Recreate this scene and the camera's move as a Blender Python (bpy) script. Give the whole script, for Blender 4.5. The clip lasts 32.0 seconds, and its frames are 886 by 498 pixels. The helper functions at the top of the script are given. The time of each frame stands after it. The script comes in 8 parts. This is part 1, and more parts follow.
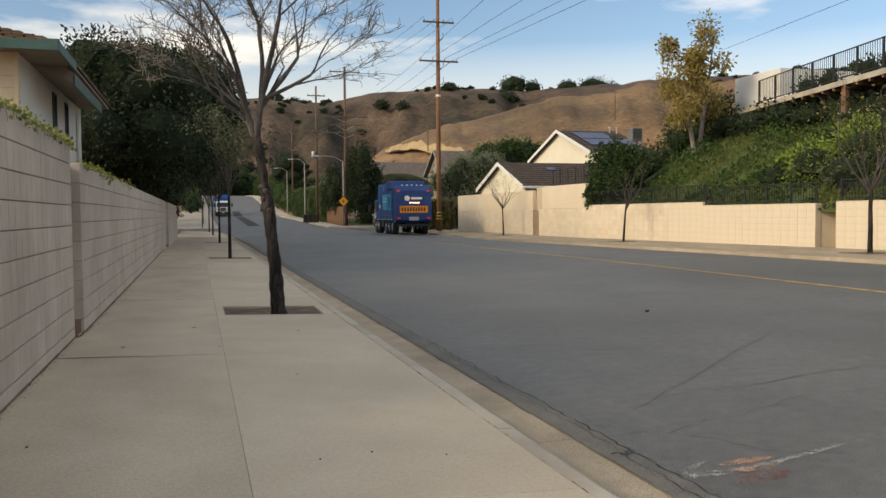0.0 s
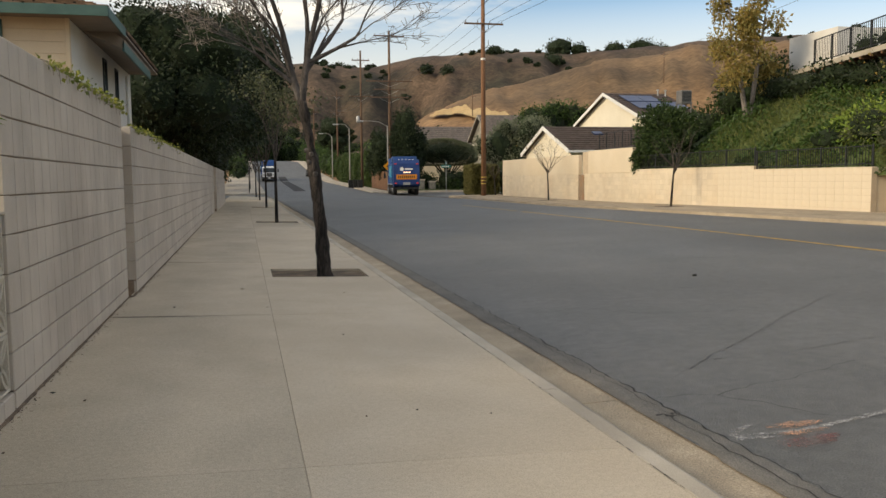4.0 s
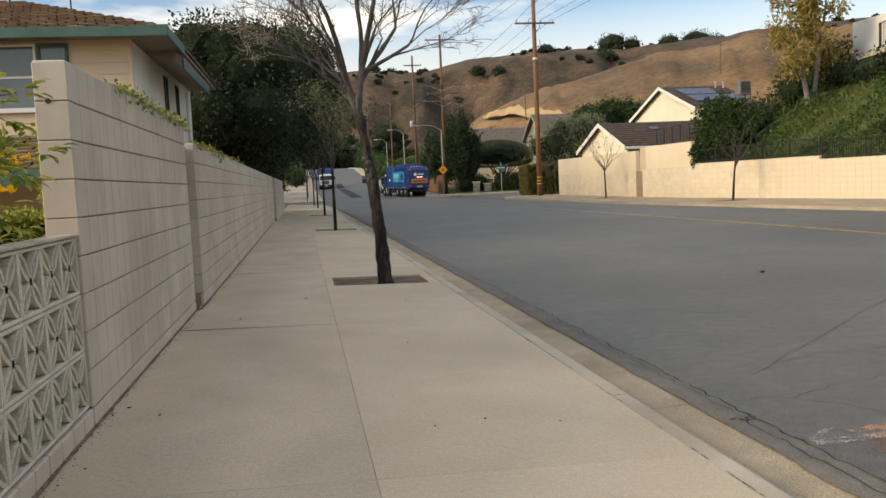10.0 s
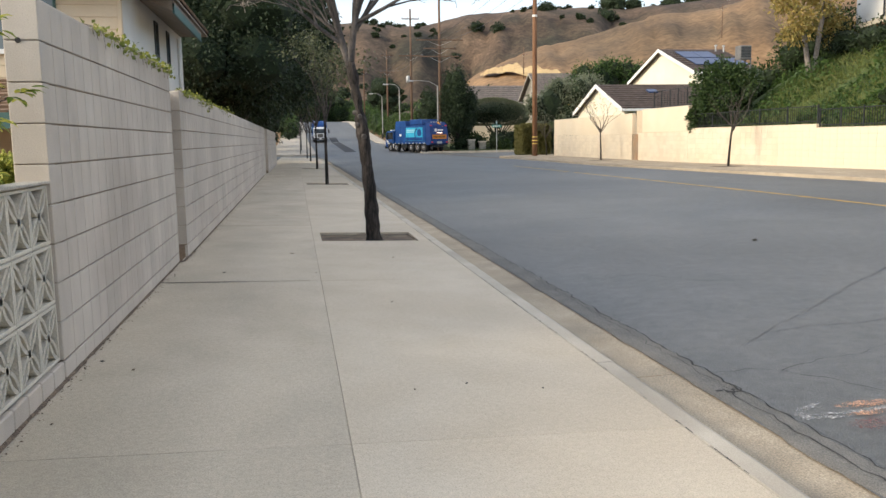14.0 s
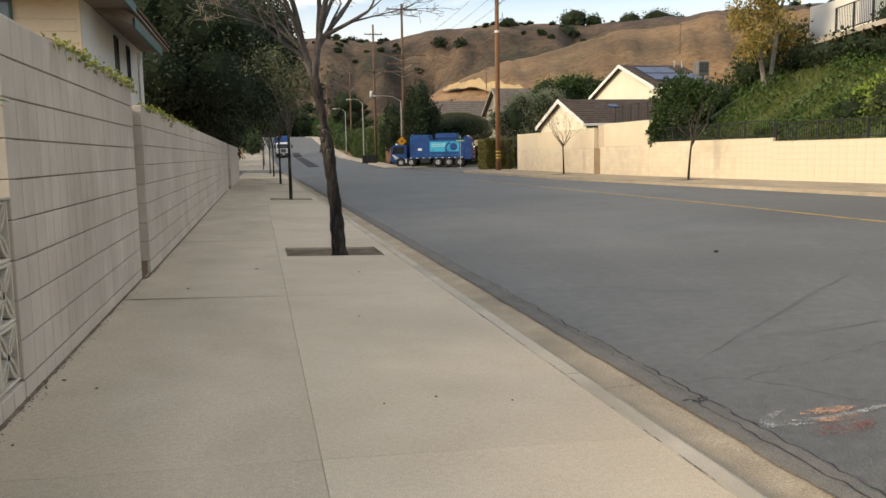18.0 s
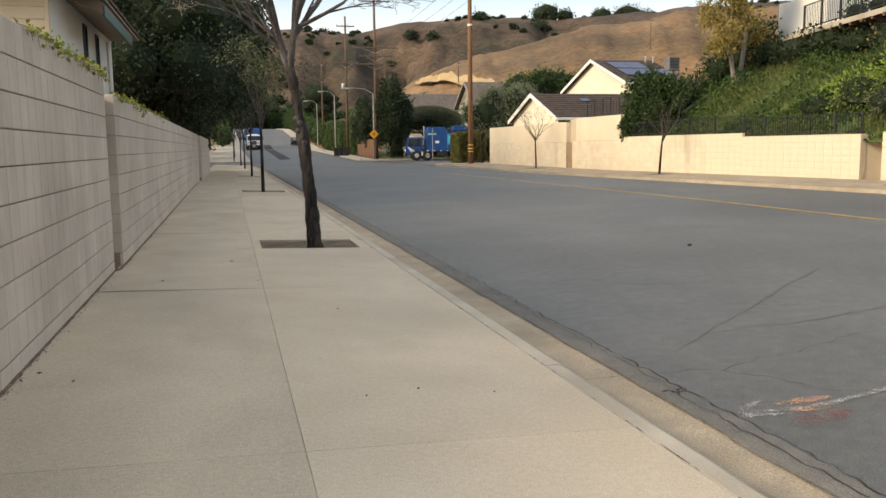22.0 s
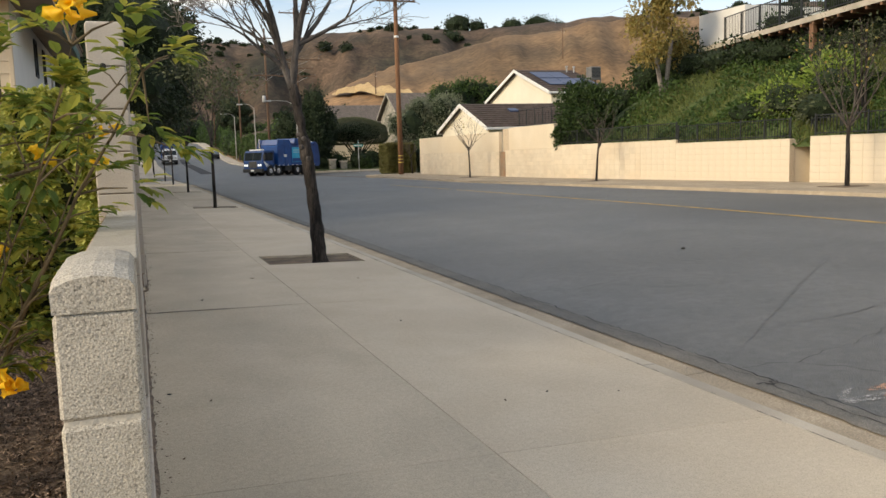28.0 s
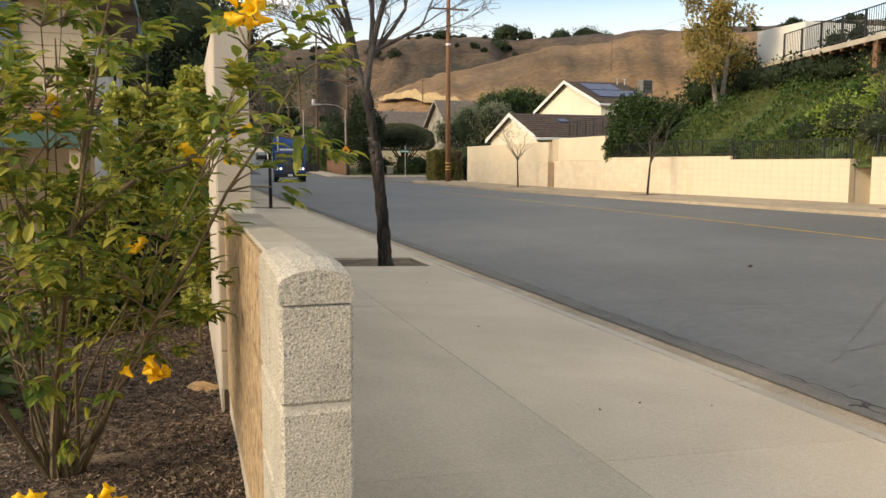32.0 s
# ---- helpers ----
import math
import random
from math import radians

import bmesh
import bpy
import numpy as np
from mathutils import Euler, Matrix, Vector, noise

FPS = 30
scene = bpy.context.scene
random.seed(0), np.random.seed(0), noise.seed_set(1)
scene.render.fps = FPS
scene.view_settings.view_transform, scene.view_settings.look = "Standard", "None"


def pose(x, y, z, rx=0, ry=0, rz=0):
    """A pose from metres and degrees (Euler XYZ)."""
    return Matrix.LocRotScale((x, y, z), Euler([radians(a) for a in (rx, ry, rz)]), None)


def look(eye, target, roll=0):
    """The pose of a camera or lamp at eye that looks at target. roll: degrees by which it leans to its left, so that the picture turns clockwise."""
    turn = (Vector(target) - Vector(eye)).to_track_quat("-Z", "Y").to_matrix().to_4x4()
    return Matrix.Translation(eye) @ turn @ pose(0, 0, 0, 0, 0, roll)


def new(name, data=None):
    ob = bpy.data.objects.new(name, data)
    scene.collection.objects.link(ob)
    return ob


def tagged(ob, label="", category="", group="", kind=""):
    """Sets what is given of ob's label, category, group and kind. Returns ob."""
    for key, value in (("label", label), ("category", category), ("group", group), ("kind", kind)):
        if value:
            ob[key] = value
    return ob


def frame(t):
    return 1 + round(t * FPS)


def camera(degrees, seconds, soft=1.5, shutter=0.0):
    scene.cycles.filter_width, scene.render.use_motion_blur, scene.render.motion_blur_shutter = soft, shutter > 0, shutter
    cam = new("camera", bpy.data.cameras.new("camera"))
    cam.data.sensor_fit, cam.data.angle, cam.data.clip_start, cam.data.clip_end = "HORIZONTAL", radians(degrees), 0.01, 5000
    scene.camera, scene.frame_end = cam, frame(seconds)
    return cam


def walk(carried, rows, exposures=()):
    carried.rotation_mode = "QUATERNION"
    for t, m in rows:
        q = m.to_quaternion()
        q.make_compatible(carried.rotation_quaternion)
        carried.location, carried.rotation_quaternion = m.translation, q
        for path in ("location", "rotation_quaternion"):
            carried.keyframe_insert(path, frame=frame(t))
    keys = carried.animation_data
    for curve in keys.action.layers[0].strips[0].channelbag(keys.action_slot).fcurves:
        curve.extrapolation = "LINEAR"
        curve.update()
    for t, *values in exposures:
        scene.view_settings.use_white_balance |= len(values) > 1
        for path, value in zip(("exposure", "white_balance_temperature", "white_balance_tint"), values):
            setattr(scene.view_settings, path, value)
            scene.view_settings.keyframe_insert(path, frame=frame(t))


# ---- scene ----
cam = camera(56.7, 32.0)

PATH = [
    (0, (1.174, -4.526, 1.236), (1.747, -2.612, 1.149), -0.5),
    (0.5, (1.175, -4.527, 1.233), (1.73, -2.608, 1.129), -1.0),
    (1, (1.171, -4.529, 1.23), (1.719, -2.608, 1.121), -0.6),
    (1.5, (1.162, -4.525, 1.222), (1.68, -2.598, 1.086), -0.5),
    (2, (1.16, -4.53, 1.222), (1.643, -2.595, 1.067), -0.5),
    (2.5, (1.164, -4.524, 1.219), (1.631, -2.585, 1.068), -0.8),
    (3, (1.167, -4.523, 1.219), (1.631, -2.584, 1.067), -0.6),
    (3.5, (1.171, -4.525, 1.213), (1.639, -2.587, 1.054), -0.6),
    (5.5, (1.155, -4.53, 1.206), (1.6, -2.591, 1.006), -0.5),
    (6, (1.156, -4.532, 1.211), (1.583, -2.589, 1.011), -0.3),
    (6.5, (1.151, -4.526, 1.21), (1.563, -2.578, 1.021), -0.2),
    (7, (1.145, -4.523, 1.204), (1.543, -2.574, 1.002), -0.3),
    (7.5, (1.153, -4.519, 1.201), (1.535, -2.567, 0.993), -0.3),
    (8, (1.162, -4.514, 1.204), (1.535, -2.561, 0.987), -0.7),
    (8.5, (1.157, -4.511, 1.203), (1.516, -2.556, 0.985), -1.3),
    (9, (1.158, -4.514, 1.203), (1.498, -2.556, 0.975), -1.7),
    (9.5, (1.144, -4.513, 1.209), (1.517, -2.559, 1.0), -0.6),
    (10, (1.144, -4.502, 1.24), (1.475, -2.536, 1.079), -2.7),
    (10.5, (1.192, -4.471, 1.242), (1.535, -2.505, 1.115), -3.2),
    (11, (1.27, -4.439, 1.246), (1.65, -2.482, 1.085), -1.3),
    (11.5, (1.258, -4.417, 1.245), (1.637, -2.463, 1.042), -0.2),
    (12, (1.225, -4.396, 1.239), (1.596, -2.443, 1.013), 0.2),
    (12.5, (1.223, -4.381, 1.241), (1.582, -2.431, 0.983), -0.8),
    (13, (1.212, -4.375, 1.24), (1.566, -2.425, 0.976), -1.2),
    (13.5, (1.207, -4.368, 1.24), (1.55, -2.416, 0.976), -0.9),
    (15.5, (1.2, -4.381, 1.235), (1.556, -2.431, 0.968), -1.0),
    (16, (1.197, -4.376, 1.239), (1.569, -2.428, 0.975), -0.9),
    (16.5, (1.201, -4.378, 1.239), (1.612, -2.435, 1.01), -1.0),
    (17, (1.197, -4.383, 1.24), (1.628, -2.442, 1.019), -1.2),
    (17.5, (1.189, -4.375, 1.234), (1.626, -2.437, 1.006), -1.1),
    (18, (1.185, -4.373, 1.234), (1.615, -2.434, 1.003), -1.1),
    (18.5, (1.189, -4.372, 1.233), (1.628, -2.437, 0.988), -1.5),
    (19, (1.192, -4.371, 1.231), (1.642, -2.439, 0.979), -1.6),
    (19.5, (1.193, -4.361, 1.226), (1.656, -2.433, 0.97), -1.9),
    (20, (1.187, -4.356, 1.227), (1.647, -2.427, 0.974), -1.5),
    (20.5, (1.189, -4.36, 1.228), (1.644, -2.429, 0.981), -1.3),
    (21, (1.188, -4.357, 1.227), (1.652, -2.427, 0.98), -1.2),
    (21.5, (1.154, -4.355, 1.227), (1.644, -2.432, 0.977), -0.9),
    (22, (1.13, -4.354, 1.225), (1.627, -2.433, 0.977), -0.7),
    (22.5, (1.115, -4.333, 1.219), (1.603, -2.409, 0.977), -0.8),
    (23, (1.064, -4.273, 1.224), (1.606, -2.361, 1.002), -0.7),
    (23.5, (0.934, -4.22, 1.242), (1.481, -2.305, 1.063), -0.1),
    (24, (0.709, -4.201, 1.237), (1.253, -2.281, 1.104), -1.5),
    (24.5, (0.521, -4.221, 1.225), (1.094, -2.313, 1.046), -0.5),
    (25, (0.347, -4.273, 1.261), (0.916, -2.368, 1.043), -0.5),
    (25.5, (0.166, -4.262, 1.256), (0.802, -2.377, 1.055), -1.2),
    (27.5, (0.042, -4.249, 1.286), (0.667, -2.366, 1.037), -1.9),
    (28, (0.012, -4.231, 1.285), (0.7, -2.367, 1.057), -1.8),
    (28.5, (-0.068, -4.264, 1.275), (0.607, -2.4, 1.008), -0.9),
    (29, (-0.188, -4.299, 1.291), (0.5, -2.443, 1.011), -0.4),
    (29.5, (-0.223, -4.278, 1.3), (0.347, -2.378, 1.046), -1.6),
    (30, (-0.24, -4.272, 1.302), (0.307, -2.364, 1.06), -1.6),
    (30.5, (-0.255, -4.25, 1.305), (0.327, -2.35, 1.078), -0.5),
    (31, (-0.266, -4.224, 1.302), (0.327, -2.325, 1.104), -0.2),
    (31.5, (-0.284, -4.212, 1.3), (0.305, -2.311, 1.104), 0.2),
    (32, (-0.32, -4.191, 1.291), (0.278, -2.294, 1.083), 0.1),
]
EXPOSURES = [(0, -0.04, 6940, 10), (3, -0.03, 7040, 10), (6, 0.1, 7140, 10), (9, 0.2, 7040, 10), (10, 0.17, 7090, 10), (11, 0.12, 6940, 10), (12, 0.24, 7040, 10), (13, 0.65, 6340, 10), (16, 0.5, 6690, 10), (17, 0.25, 7040, 10), (18, 0.33, 7040, 10), (21, 0.42, 7040, 10), (23, 0.4, 7040, 10), (24, 0.0, 7090, 10), (25, 0.13, 7040, 10), (28, 0.22, 6790, 10), (29, 0.42, 6540, 10), (30, 0.4, 6940, 10), (32, 0.35, 7190, 10)]
walk(cam, [(t, look(eye, target, roll)) for t, eye, target, roll in PATH], EXPOSURES)

# ---- light ----
EXPOSURE = 0.0
world = bpy.data.worlds.new("sky")
scene.world = world
world.use_nodes = True
wn, wl = world.node_tree.nodes, world.node_tree.links
wn.clear()
w_out = wn.new("ShaderNodeOutputWorld")
w_bg = wn.new("ShaderNodeBackground")
w_bg.inputs["Strength"].default_value = 0.16
sky = wn.new("ShaderNodeTexSky")
sky.sky_type = "NISHITA"
sky.sun_disc = False
SUN_EL, SUN_AZ = radians(24), radians(255)
sky.sun_elevation, sky.sun_rotation = SUN_EL, SUN_AZ
sky.air_density, sky.dust_density, sky.ozone_density = 1.0, 0.7, 2.5
# a broken layer of thin white cloud, denser towards the horizon
w_co = wn.new("ShaderNodeTexCoord")
w_map = wn.new("ShaderNodeMapping")
w_map.inputs["Scale"].default_value = (1.0, 1.0, 4.2)
w_map.inputs["Location"].default_value = (1.35, 0.6, 0.25)
w_no = wn.new("ShaderNodeTexNoise")
w_no.inputs["Scale"].default_value = 2.6
w_no.inputs["Detail"].default_value = 7.0
w_no.inputs["Roughness"].default_value = 0.55
w_ra = wn.new("ShaderNodeValToRGB")
w_ra.color_ramp.elements[0].position, w_ra.color_ramp.elements[1].position = 0.50, 0.68
w_ra.color_ramp.elements[0].color = (0, 0, 0, 1)
w_ra.color_ramp.elements[1].color = (1, 1, 1, 1)
w_sep = wn.new("ShaderNodeSeparateXYZ")
w_low = wn.new("ShaderNodeMapRange")
w_low.inputs["From Min"].default_value, w_low.inputs["From Max"].default_value = 0.10, 0.20
w_low.inputs["To Min"].default_value, w_low.inputs["To Max"].default_value = 0.80, 0.0
w_max = wn.new("ShaderNodeMath")
w_max.operation = "MAXIMUM"
w_mix = wn.new("ShaderNodeMix")
w_mix.data_type = "RGBA"
w_up = wn.new("ShaderNodeMapRange")
w_up.inputs["From Min"].default_value, w_up.inputs["From Max"].default_value = 0.1, 0.7
w_up.inputs["To Min"].default_value, w_up.inputs["To Max"].default_value = 5.4, 20.0
w_cl = wn.new("ShaderNodeMix")
w_cl.data_type, w_cl.blend_type = "RGBA", "MULTIPLY"
w_cl.inputs[0].default_value = 1.0
w_cl.inputs[6].default_value = (1.05, 0.99, 0.885, 1)
wl.new(w_co.outputs["Generated"], w_map.inputs["Vector"])
wl.new(w_map.outputs["Vector"], w_no.inputs["Vector"])
wl.new(w_no.outputs["Fac"], w_ra.inputs["Fac"])
wl.new(w_co.outputs["Generated"], w_sep.inputs[0])
wl.new(w_sep.outputs["Z"], w_low.inputs["Value"])
wl.new(w_sep.outputs["Z"], w_up.inputs["Value"])
wl.new(w_up.outputs["Result"], w_cl.inputs[7])
wl.new(w_cl.outputs[2], w_mix.inputs[7])
wl.new(w_ra.outputs["Color"], w_max.inputs[0])
wl.new(w_low.outputs["Result"], w_max.inputs[1])
wl.new(w_max.outputs[0], w_mix.inputs[0])
wl.new(sky.outputs["Color"], w_mix.inputs[6])
wl.new(w_mix.outputs[2], w_bg.inputs["Color"])
wl.new(w_bg.outputs["Background"], w_out.inputs["Surface"])

sun = new("sun", bpy.data.lights.new("sun", "SUN"))
sun.data.energy, sun.data.angle, sun.data.color = 2.8, radians(18), (1.0, 0.85, 0.62)
# the sun stands low beyond the houses on the left, slightly behind
_d = Vector((math.sin(SUN_AZ) * math.cos(SUN_EL), math.cos(SUN_AZ) * math.cos(SUN_EL), math.sin(SUN_EL)))
sun.matrix_world = look(_d * 50, (0, 0, 0))
scene.view_settings.exposure = EXPOSURE


# ---- materials ----
def surf(name, c1, c2, scale=6.0, rough=0.85, bump=0.0, metal=0.0, c3=None, scale3=0.6, bscale=60.0, random_island=0.0, random_object=0.0,
         stretch=(1, 1, 1), fine=0.25, position=False, spec=0.35):
    """A procedural surface: two tones at one scale, a third at another, fine grain, relief."""
    m = bpy.data.materials.new(name)
    m.use_nodes = True
    n, l = m.node_tree.nodes, m.node_tree.links
    b = n["Principled BSDF"]
    b.inputs["Roughness"].default_value = rough
    b.inputs["Metallic"].default_value = metal
    b.inputs["Specular IOR Level"].default_value = spec
    if position:
        co = n.new("ShaderNodeNewGeometry").outputs["Position"]
    else:
        co = n.new("ShaderNodeTexCoord").outputs["Object"]
    mp = n.new("ShaderNodeMapping")
    mp.inputs["Scale"].default_value = stretch
    l.new(co, mp.inputs["Vector"])
    co = mp.outputs["Vector"]

    def tex(s, d=5.0):
        t = n.new("ShaderNodeTexNoise")
        t.inputs["Scale"].default_value, t.inputs["Detail"].default_value = s, d
        l.new(co, t.inputs["Vector"])
        return t.outputs["Fac"]

    def ramp(f, a, c):
        r = n.new("ShaderNodeMapRange")
        r.inputs["From Min"].default_value, r.inputs["From Max"].default_value = a, c
        l.new(f, r.inputs["Value"])
        return r.outputs["Result"]

    def mix(f, a, c, kind="MIX"):
        x = n.new("ShaderNodeMix")
        x.data_type, x.blend_type = "RGBA", kind
        for sock, v in ((x.inputs[0], f), (x.inputs[6], a), (x.inputs[7], c)):
            if isinstance(v, tuple):
                sock.default_value = (*v[:3], 1)
            elif isinstance(v, (int, float)):
                sock.default_value = v
            else:
                l.new(v, sock)
        return x.outputs[2]

    col = mix(ramp(tex(scale), 0.35, 0.65), c1, c2)
    if c3:
        col = mix(ramp(tex(scale3, 3.0), 0.45, 0.7), col, c3)
    if fine:
        g = ramp(tex(bscale * 1.7, 2.0), 0.3, 0.7)
        d = n.new("ShaderNodeMapRange")
        d.inputs["To Min"].default_value, d.inputs["To Max"].default_value = 1 - fine, 1 + fine * 0.6
        l.new(g, d.inputs["Value"])
        col = mix(1.0, col, d.outputs["Result"], "MULTIPLY")
    for amount, kind in ((random_island, "island"), (random_object, "object")):
        if amount:
            if kind == "island":
                rnd = n.new("ShaderNodeNewGeometry").outputs["Random Per Island"]
            else:
                rnd = n.new("ShaderNodeObjectInfo").outputs["Random"]
            d = n.new("ShaderNodeMapRange")
            d.inputs["To Min"].default_value, d.inputs["To Max"].default_value = 1 - amount, 1 + amount
            l.new(rnd, d.inputs["Value"])
            col = mix(1.0, col, d.outputs["Result"], "MULTIPLY")
    l.new(col, b.inputs["Base Color"])
    if bump:
        bp = n.new("ShaderNodeBump")
        bp.inputs["Strength"].default_value, bp.inputs["Distance"].default_value = bump, 0.01
        l.new(tex(bscale, 4.0), bp.inputs["Height"])
        l.new(bp.outputs["Normal"], b.inputs["Normal"])
    return m


def glow(name, color, strength):
    m = bpy.data.materials.new(name)
    m.use_nodes = True
    b = m.node_tree.nodes["Principled BSDF"]
    b.inputs["Base Color"].default_value = (*color, 1)
    b.inputs["Emission Color"].default_value = (*color, 1)
    b.inputs["Emission Strength"].default_value = strength
    return m


def leafy(name, c1, c2, c3, through_light=0.25):
    """Leaves: a tone for every leaf, with some light let through."""
    m = bpy.data.materials.new(name)
    m.use_nodes = True
    n, l = m.node_tree.nodes, m.node_tree.links
    b = n["Principled BSDF"]
    b.inputs["Roughness"].default_value = 0.55
    b.inputs["Specular IOR Level"].default_value = 0.3
    r = n.new("ShaderNodeValToRGB")
    r.color_ramp.elements[0].color, r.color_ramp.elements[1].color = (*c1, 1), (*c3, 1)
    e = r.color_ramp.elements.new(0.5)
    e.color = (*c2, 1)
    l.new(n.new("ShaderNodeNewGeometry").outputs["Random Per Island"], r.inputs["Fac"])
    l.new(r.outputs["Color"], b.inputs["Base Color"])
    if through_light:
        t = n.new("ShaderNodeBsdfTranslucent")
        l.new(r.outputs["Color"], t.inputs["Color"])
        x = n.new("ShaderNodeMixShader")
        x.inputs["Fac"].default_value = through_light
        l.new(b.outputs["BSDF"], x.inputs[1])
        l.new(t.outputs["BSDF"], x.inputs[2])
        l.new(x.outputs["Shader"], n["Material Output"].inputs["Surface"])
    return m


M = {}
M["concrete"] = surf("pavement_concrete", (0.51, 0.435, 0.325), (0.555, 0.48, 0.367), 2.2, 0.9, 0.25, c3=(0.475, 0.402, 0.30), scale3=0.45, bscale=140, fine=0.14, random_object=0.05)
# inner slab row: slightly darker and greyer than the outer row
M["concrete_grey"] = surf("darker_grey_concrete", (0.480, 0.412, 0.311), (0.528, 0.458, 0.351), 2.2, 0.9, 0.3, c3=(0.435, 0.374, 0.283), scale3=0.5, bscale=140, fine=0.16, random_object=0.05)
M["kerb"] = surf("kerb_concrete", (0.44, 0.385, 0.305), (0.49, 0.435, 0.35), 3.0, 0.9, 0.3, c3=(0.33, 0.29, 0.23), scale3=1.0, bscale=120, fine=0.14)
M["gutter"] = surf("gutter_concrete", (0.37, 0.30, 0.21), (0.43, 0.355, 0.255), 5.0, 0.95, 0.8, c3=(0.33, 0.275, 0.20), scale3=2.2, bscale=70, fine=0.36)
M["asphalt"] = surf("asphalt", (0.116, 0.117, 0.110), (0.140, 0.139, 0.131), 0.9, 0.60, 0.6, c3=(0.104, 0.103, 0.096), scale3=0.18, bscale=95, fine=0.45)
M["asphalt_patch"] = surf("worn_asphalt_edge", (0.135, 0.13, 0.118), (0.175, 0.165, 0.148), 4.0, 0.95, 0.8, bscale=90, fine=0.4)
# cracks, and the painted shadow strip far up the road
M["tar"] = surf("crack_and_shadow_dark", (0.025, 0.024, 0.023), (0.045, 0.043, 0.04), 9.0, 0.85, 0.4, fine=0.3)
M["crack_smear"] = surf("worn_crack", (0.108, 0.108, 0.102), (0.128, 0.127, 0.119), 14.0, 0.60, 0.0, fine=0.3)
M["soil"] = surf("pit_soil", (0.13, 0.094, 0.062), (0.20, 0.148, 0.10), 9.0, 0.97, 1.0, c3=(0.08, 0.06, 0.04), scale3=4, bscale=45, fine=0.4)
M["mulch_base"] = surf("mulch_bed", (0.105, 0.076, 0.055), (0.19, 0.142, 0.102), 12.0, 0.97, 1.0, bscale=50, fine=0.5)
M["block"] = surf("painted_block", (0.50, 0.44, 0.37), (0.56, 0.50, 0.425), 2.0, 0.9, 0.35, c3=(0.46, 0.40, 0.335), scale3=0.8, bscale=110, fine=0.10, random_object=0.035, position=True)
M["block_joined"] = surf("painted_block_far", (0.50, 0.44, 0.37), (0.56, 0.50, 0.425), 2.0, 0.9, 0.35, c3=(0.46, 0.40, 0.335), scale3=0.8, bscale=110, fine=0.10, random_island=0.03)
M["mortar"] = surf("mortar", (0.25, 0.185, 0.135), (0.31, 0.24, 0.18), 8.0, 0.95, 0.5)
M["raw_block"] = surf("raw_grey_block", (0.45, 0.41, 0.335), (0.51, 0.465, 0.385), 5.0, 0.95, 0.55, c3=(0.40, 0.36, 0.295), scale3=2.0, bscale=170, fine=0.45, random_object=0.03)
M["breeze"] = surf("breeze_block", (0.54, 0.49, 0.405), (0.61, 0.56, 0.465), 4.0, 0.9, 0.5, bscale=90, fine=0.15, random_object=0.04)
M["rwall"] = surf("cream_block", (0.645, 0.55, 0.41), (0.705, 0.61, 0.465), 1.6, 0.9, 0.4, c3=(0.64, 0.53, 0.385), scale3=0.5, bscale=60, fine=0.10, random_island=0.05)
M["rmortar"] = surf("cream_mortar", (0.52, 0.42, 0.30), (0.58, 0.47, 0.34), 5.0, 0.95, 0.4)
M["stucco"] = surf("cream_stucco", (0.66, 0.565, 0.42), (0.71, 0.612, 0.463), 1.0, 0.92, 0.5, c3=(0.67, 0.56, 0.40), scale3=0.35, bscale=50, fine=0.08)
M["house_stucco"] = surf("pale_cream_stucco", (0.76, 0.69, 0.54), (0.80, 0.73, 0.58), 1.0, 0.92, 0.4, bscale=50, fine=0.06)
M["stone_front"] = surf("mottled_stone", (0.24, 0.22, 0.18), (0.40, 0.37, 0.31), 2.2, 0.95, 0.6, c3=(0.16, 0.15, 0.13), scale3=1.4, fine=0.3)
M["ac_grey"] = surf("dull_grey_metal", (0.13, 0.125, 0.12), (0.17, 0.165, 0.155), 4.0, 0.6, 0.1, fine=0.15)
M["white_stucco"] = surf("pale_stucco", (0.66, 0.64, 0.59), (0.72, 0.70, 0.65), 1.2, 0.92, 0.4, bscale=55, fine=0.08)
M["siding"] = surf("cream_siding", (0.62, 0.50, 0.34), (0.68, 0.56, 0.39), 1.5, 0.7, 0.15, bscale=40, fine=0.06, random_island=0.02)
# cream soffit with the eave's shade put into the colour
M["soffit"] = surf("shaded_soffit_paint", (0.20, 0.165, 0.13), (0.25, 0.205, 0.16), 2.0, 0.8, 0.2, fine=0.12)
M["teal"] = surf("teal_trim_paint", (0.055, 0.115, 0.10), (0.075, 0.145, 0.125), 3.0, 0.6, 0.15, fine=0.1)
M["rooftile"] = surf("brown_roof_tile", (0.17, 0.105, 0.065), (0.25, 0.165, 0.105), 3.0, 0.9, 0.4, fine=0.25, random_island=0.22)
M["shingle"] = surf("brown_grey_shingle", (0.066, 0.047, 0.038), (0.098, 0.072, 0.058), 3.0, 0.92, 0.5, fine=0.3, random_island=0.12)
M["grey_shingle"] = surf("grey_brown_shingle", (0.13, 0.108, 0.092), (0.18, 0.15, 0.128), 3.0, 0.92, 0.5, fine=0.3, random_island=0.12)
M["white_paint"] = surf("white_paint", (0.74, 0.73, 0.69), (0.80, 0.79, 0.75), 2.0, 0.6, 0.1, fine=0.06)
M["bark"] = surf("grey_bark", (0.017, 0.014, 0.0125), (0.056, 0.046, 0.039), 14.0, 0.95, 1.0, c3=(0.035, 0.028, 0.023), scale3=5, bscale=40, fine=0.4, stretch=(1, 1, 0.35))
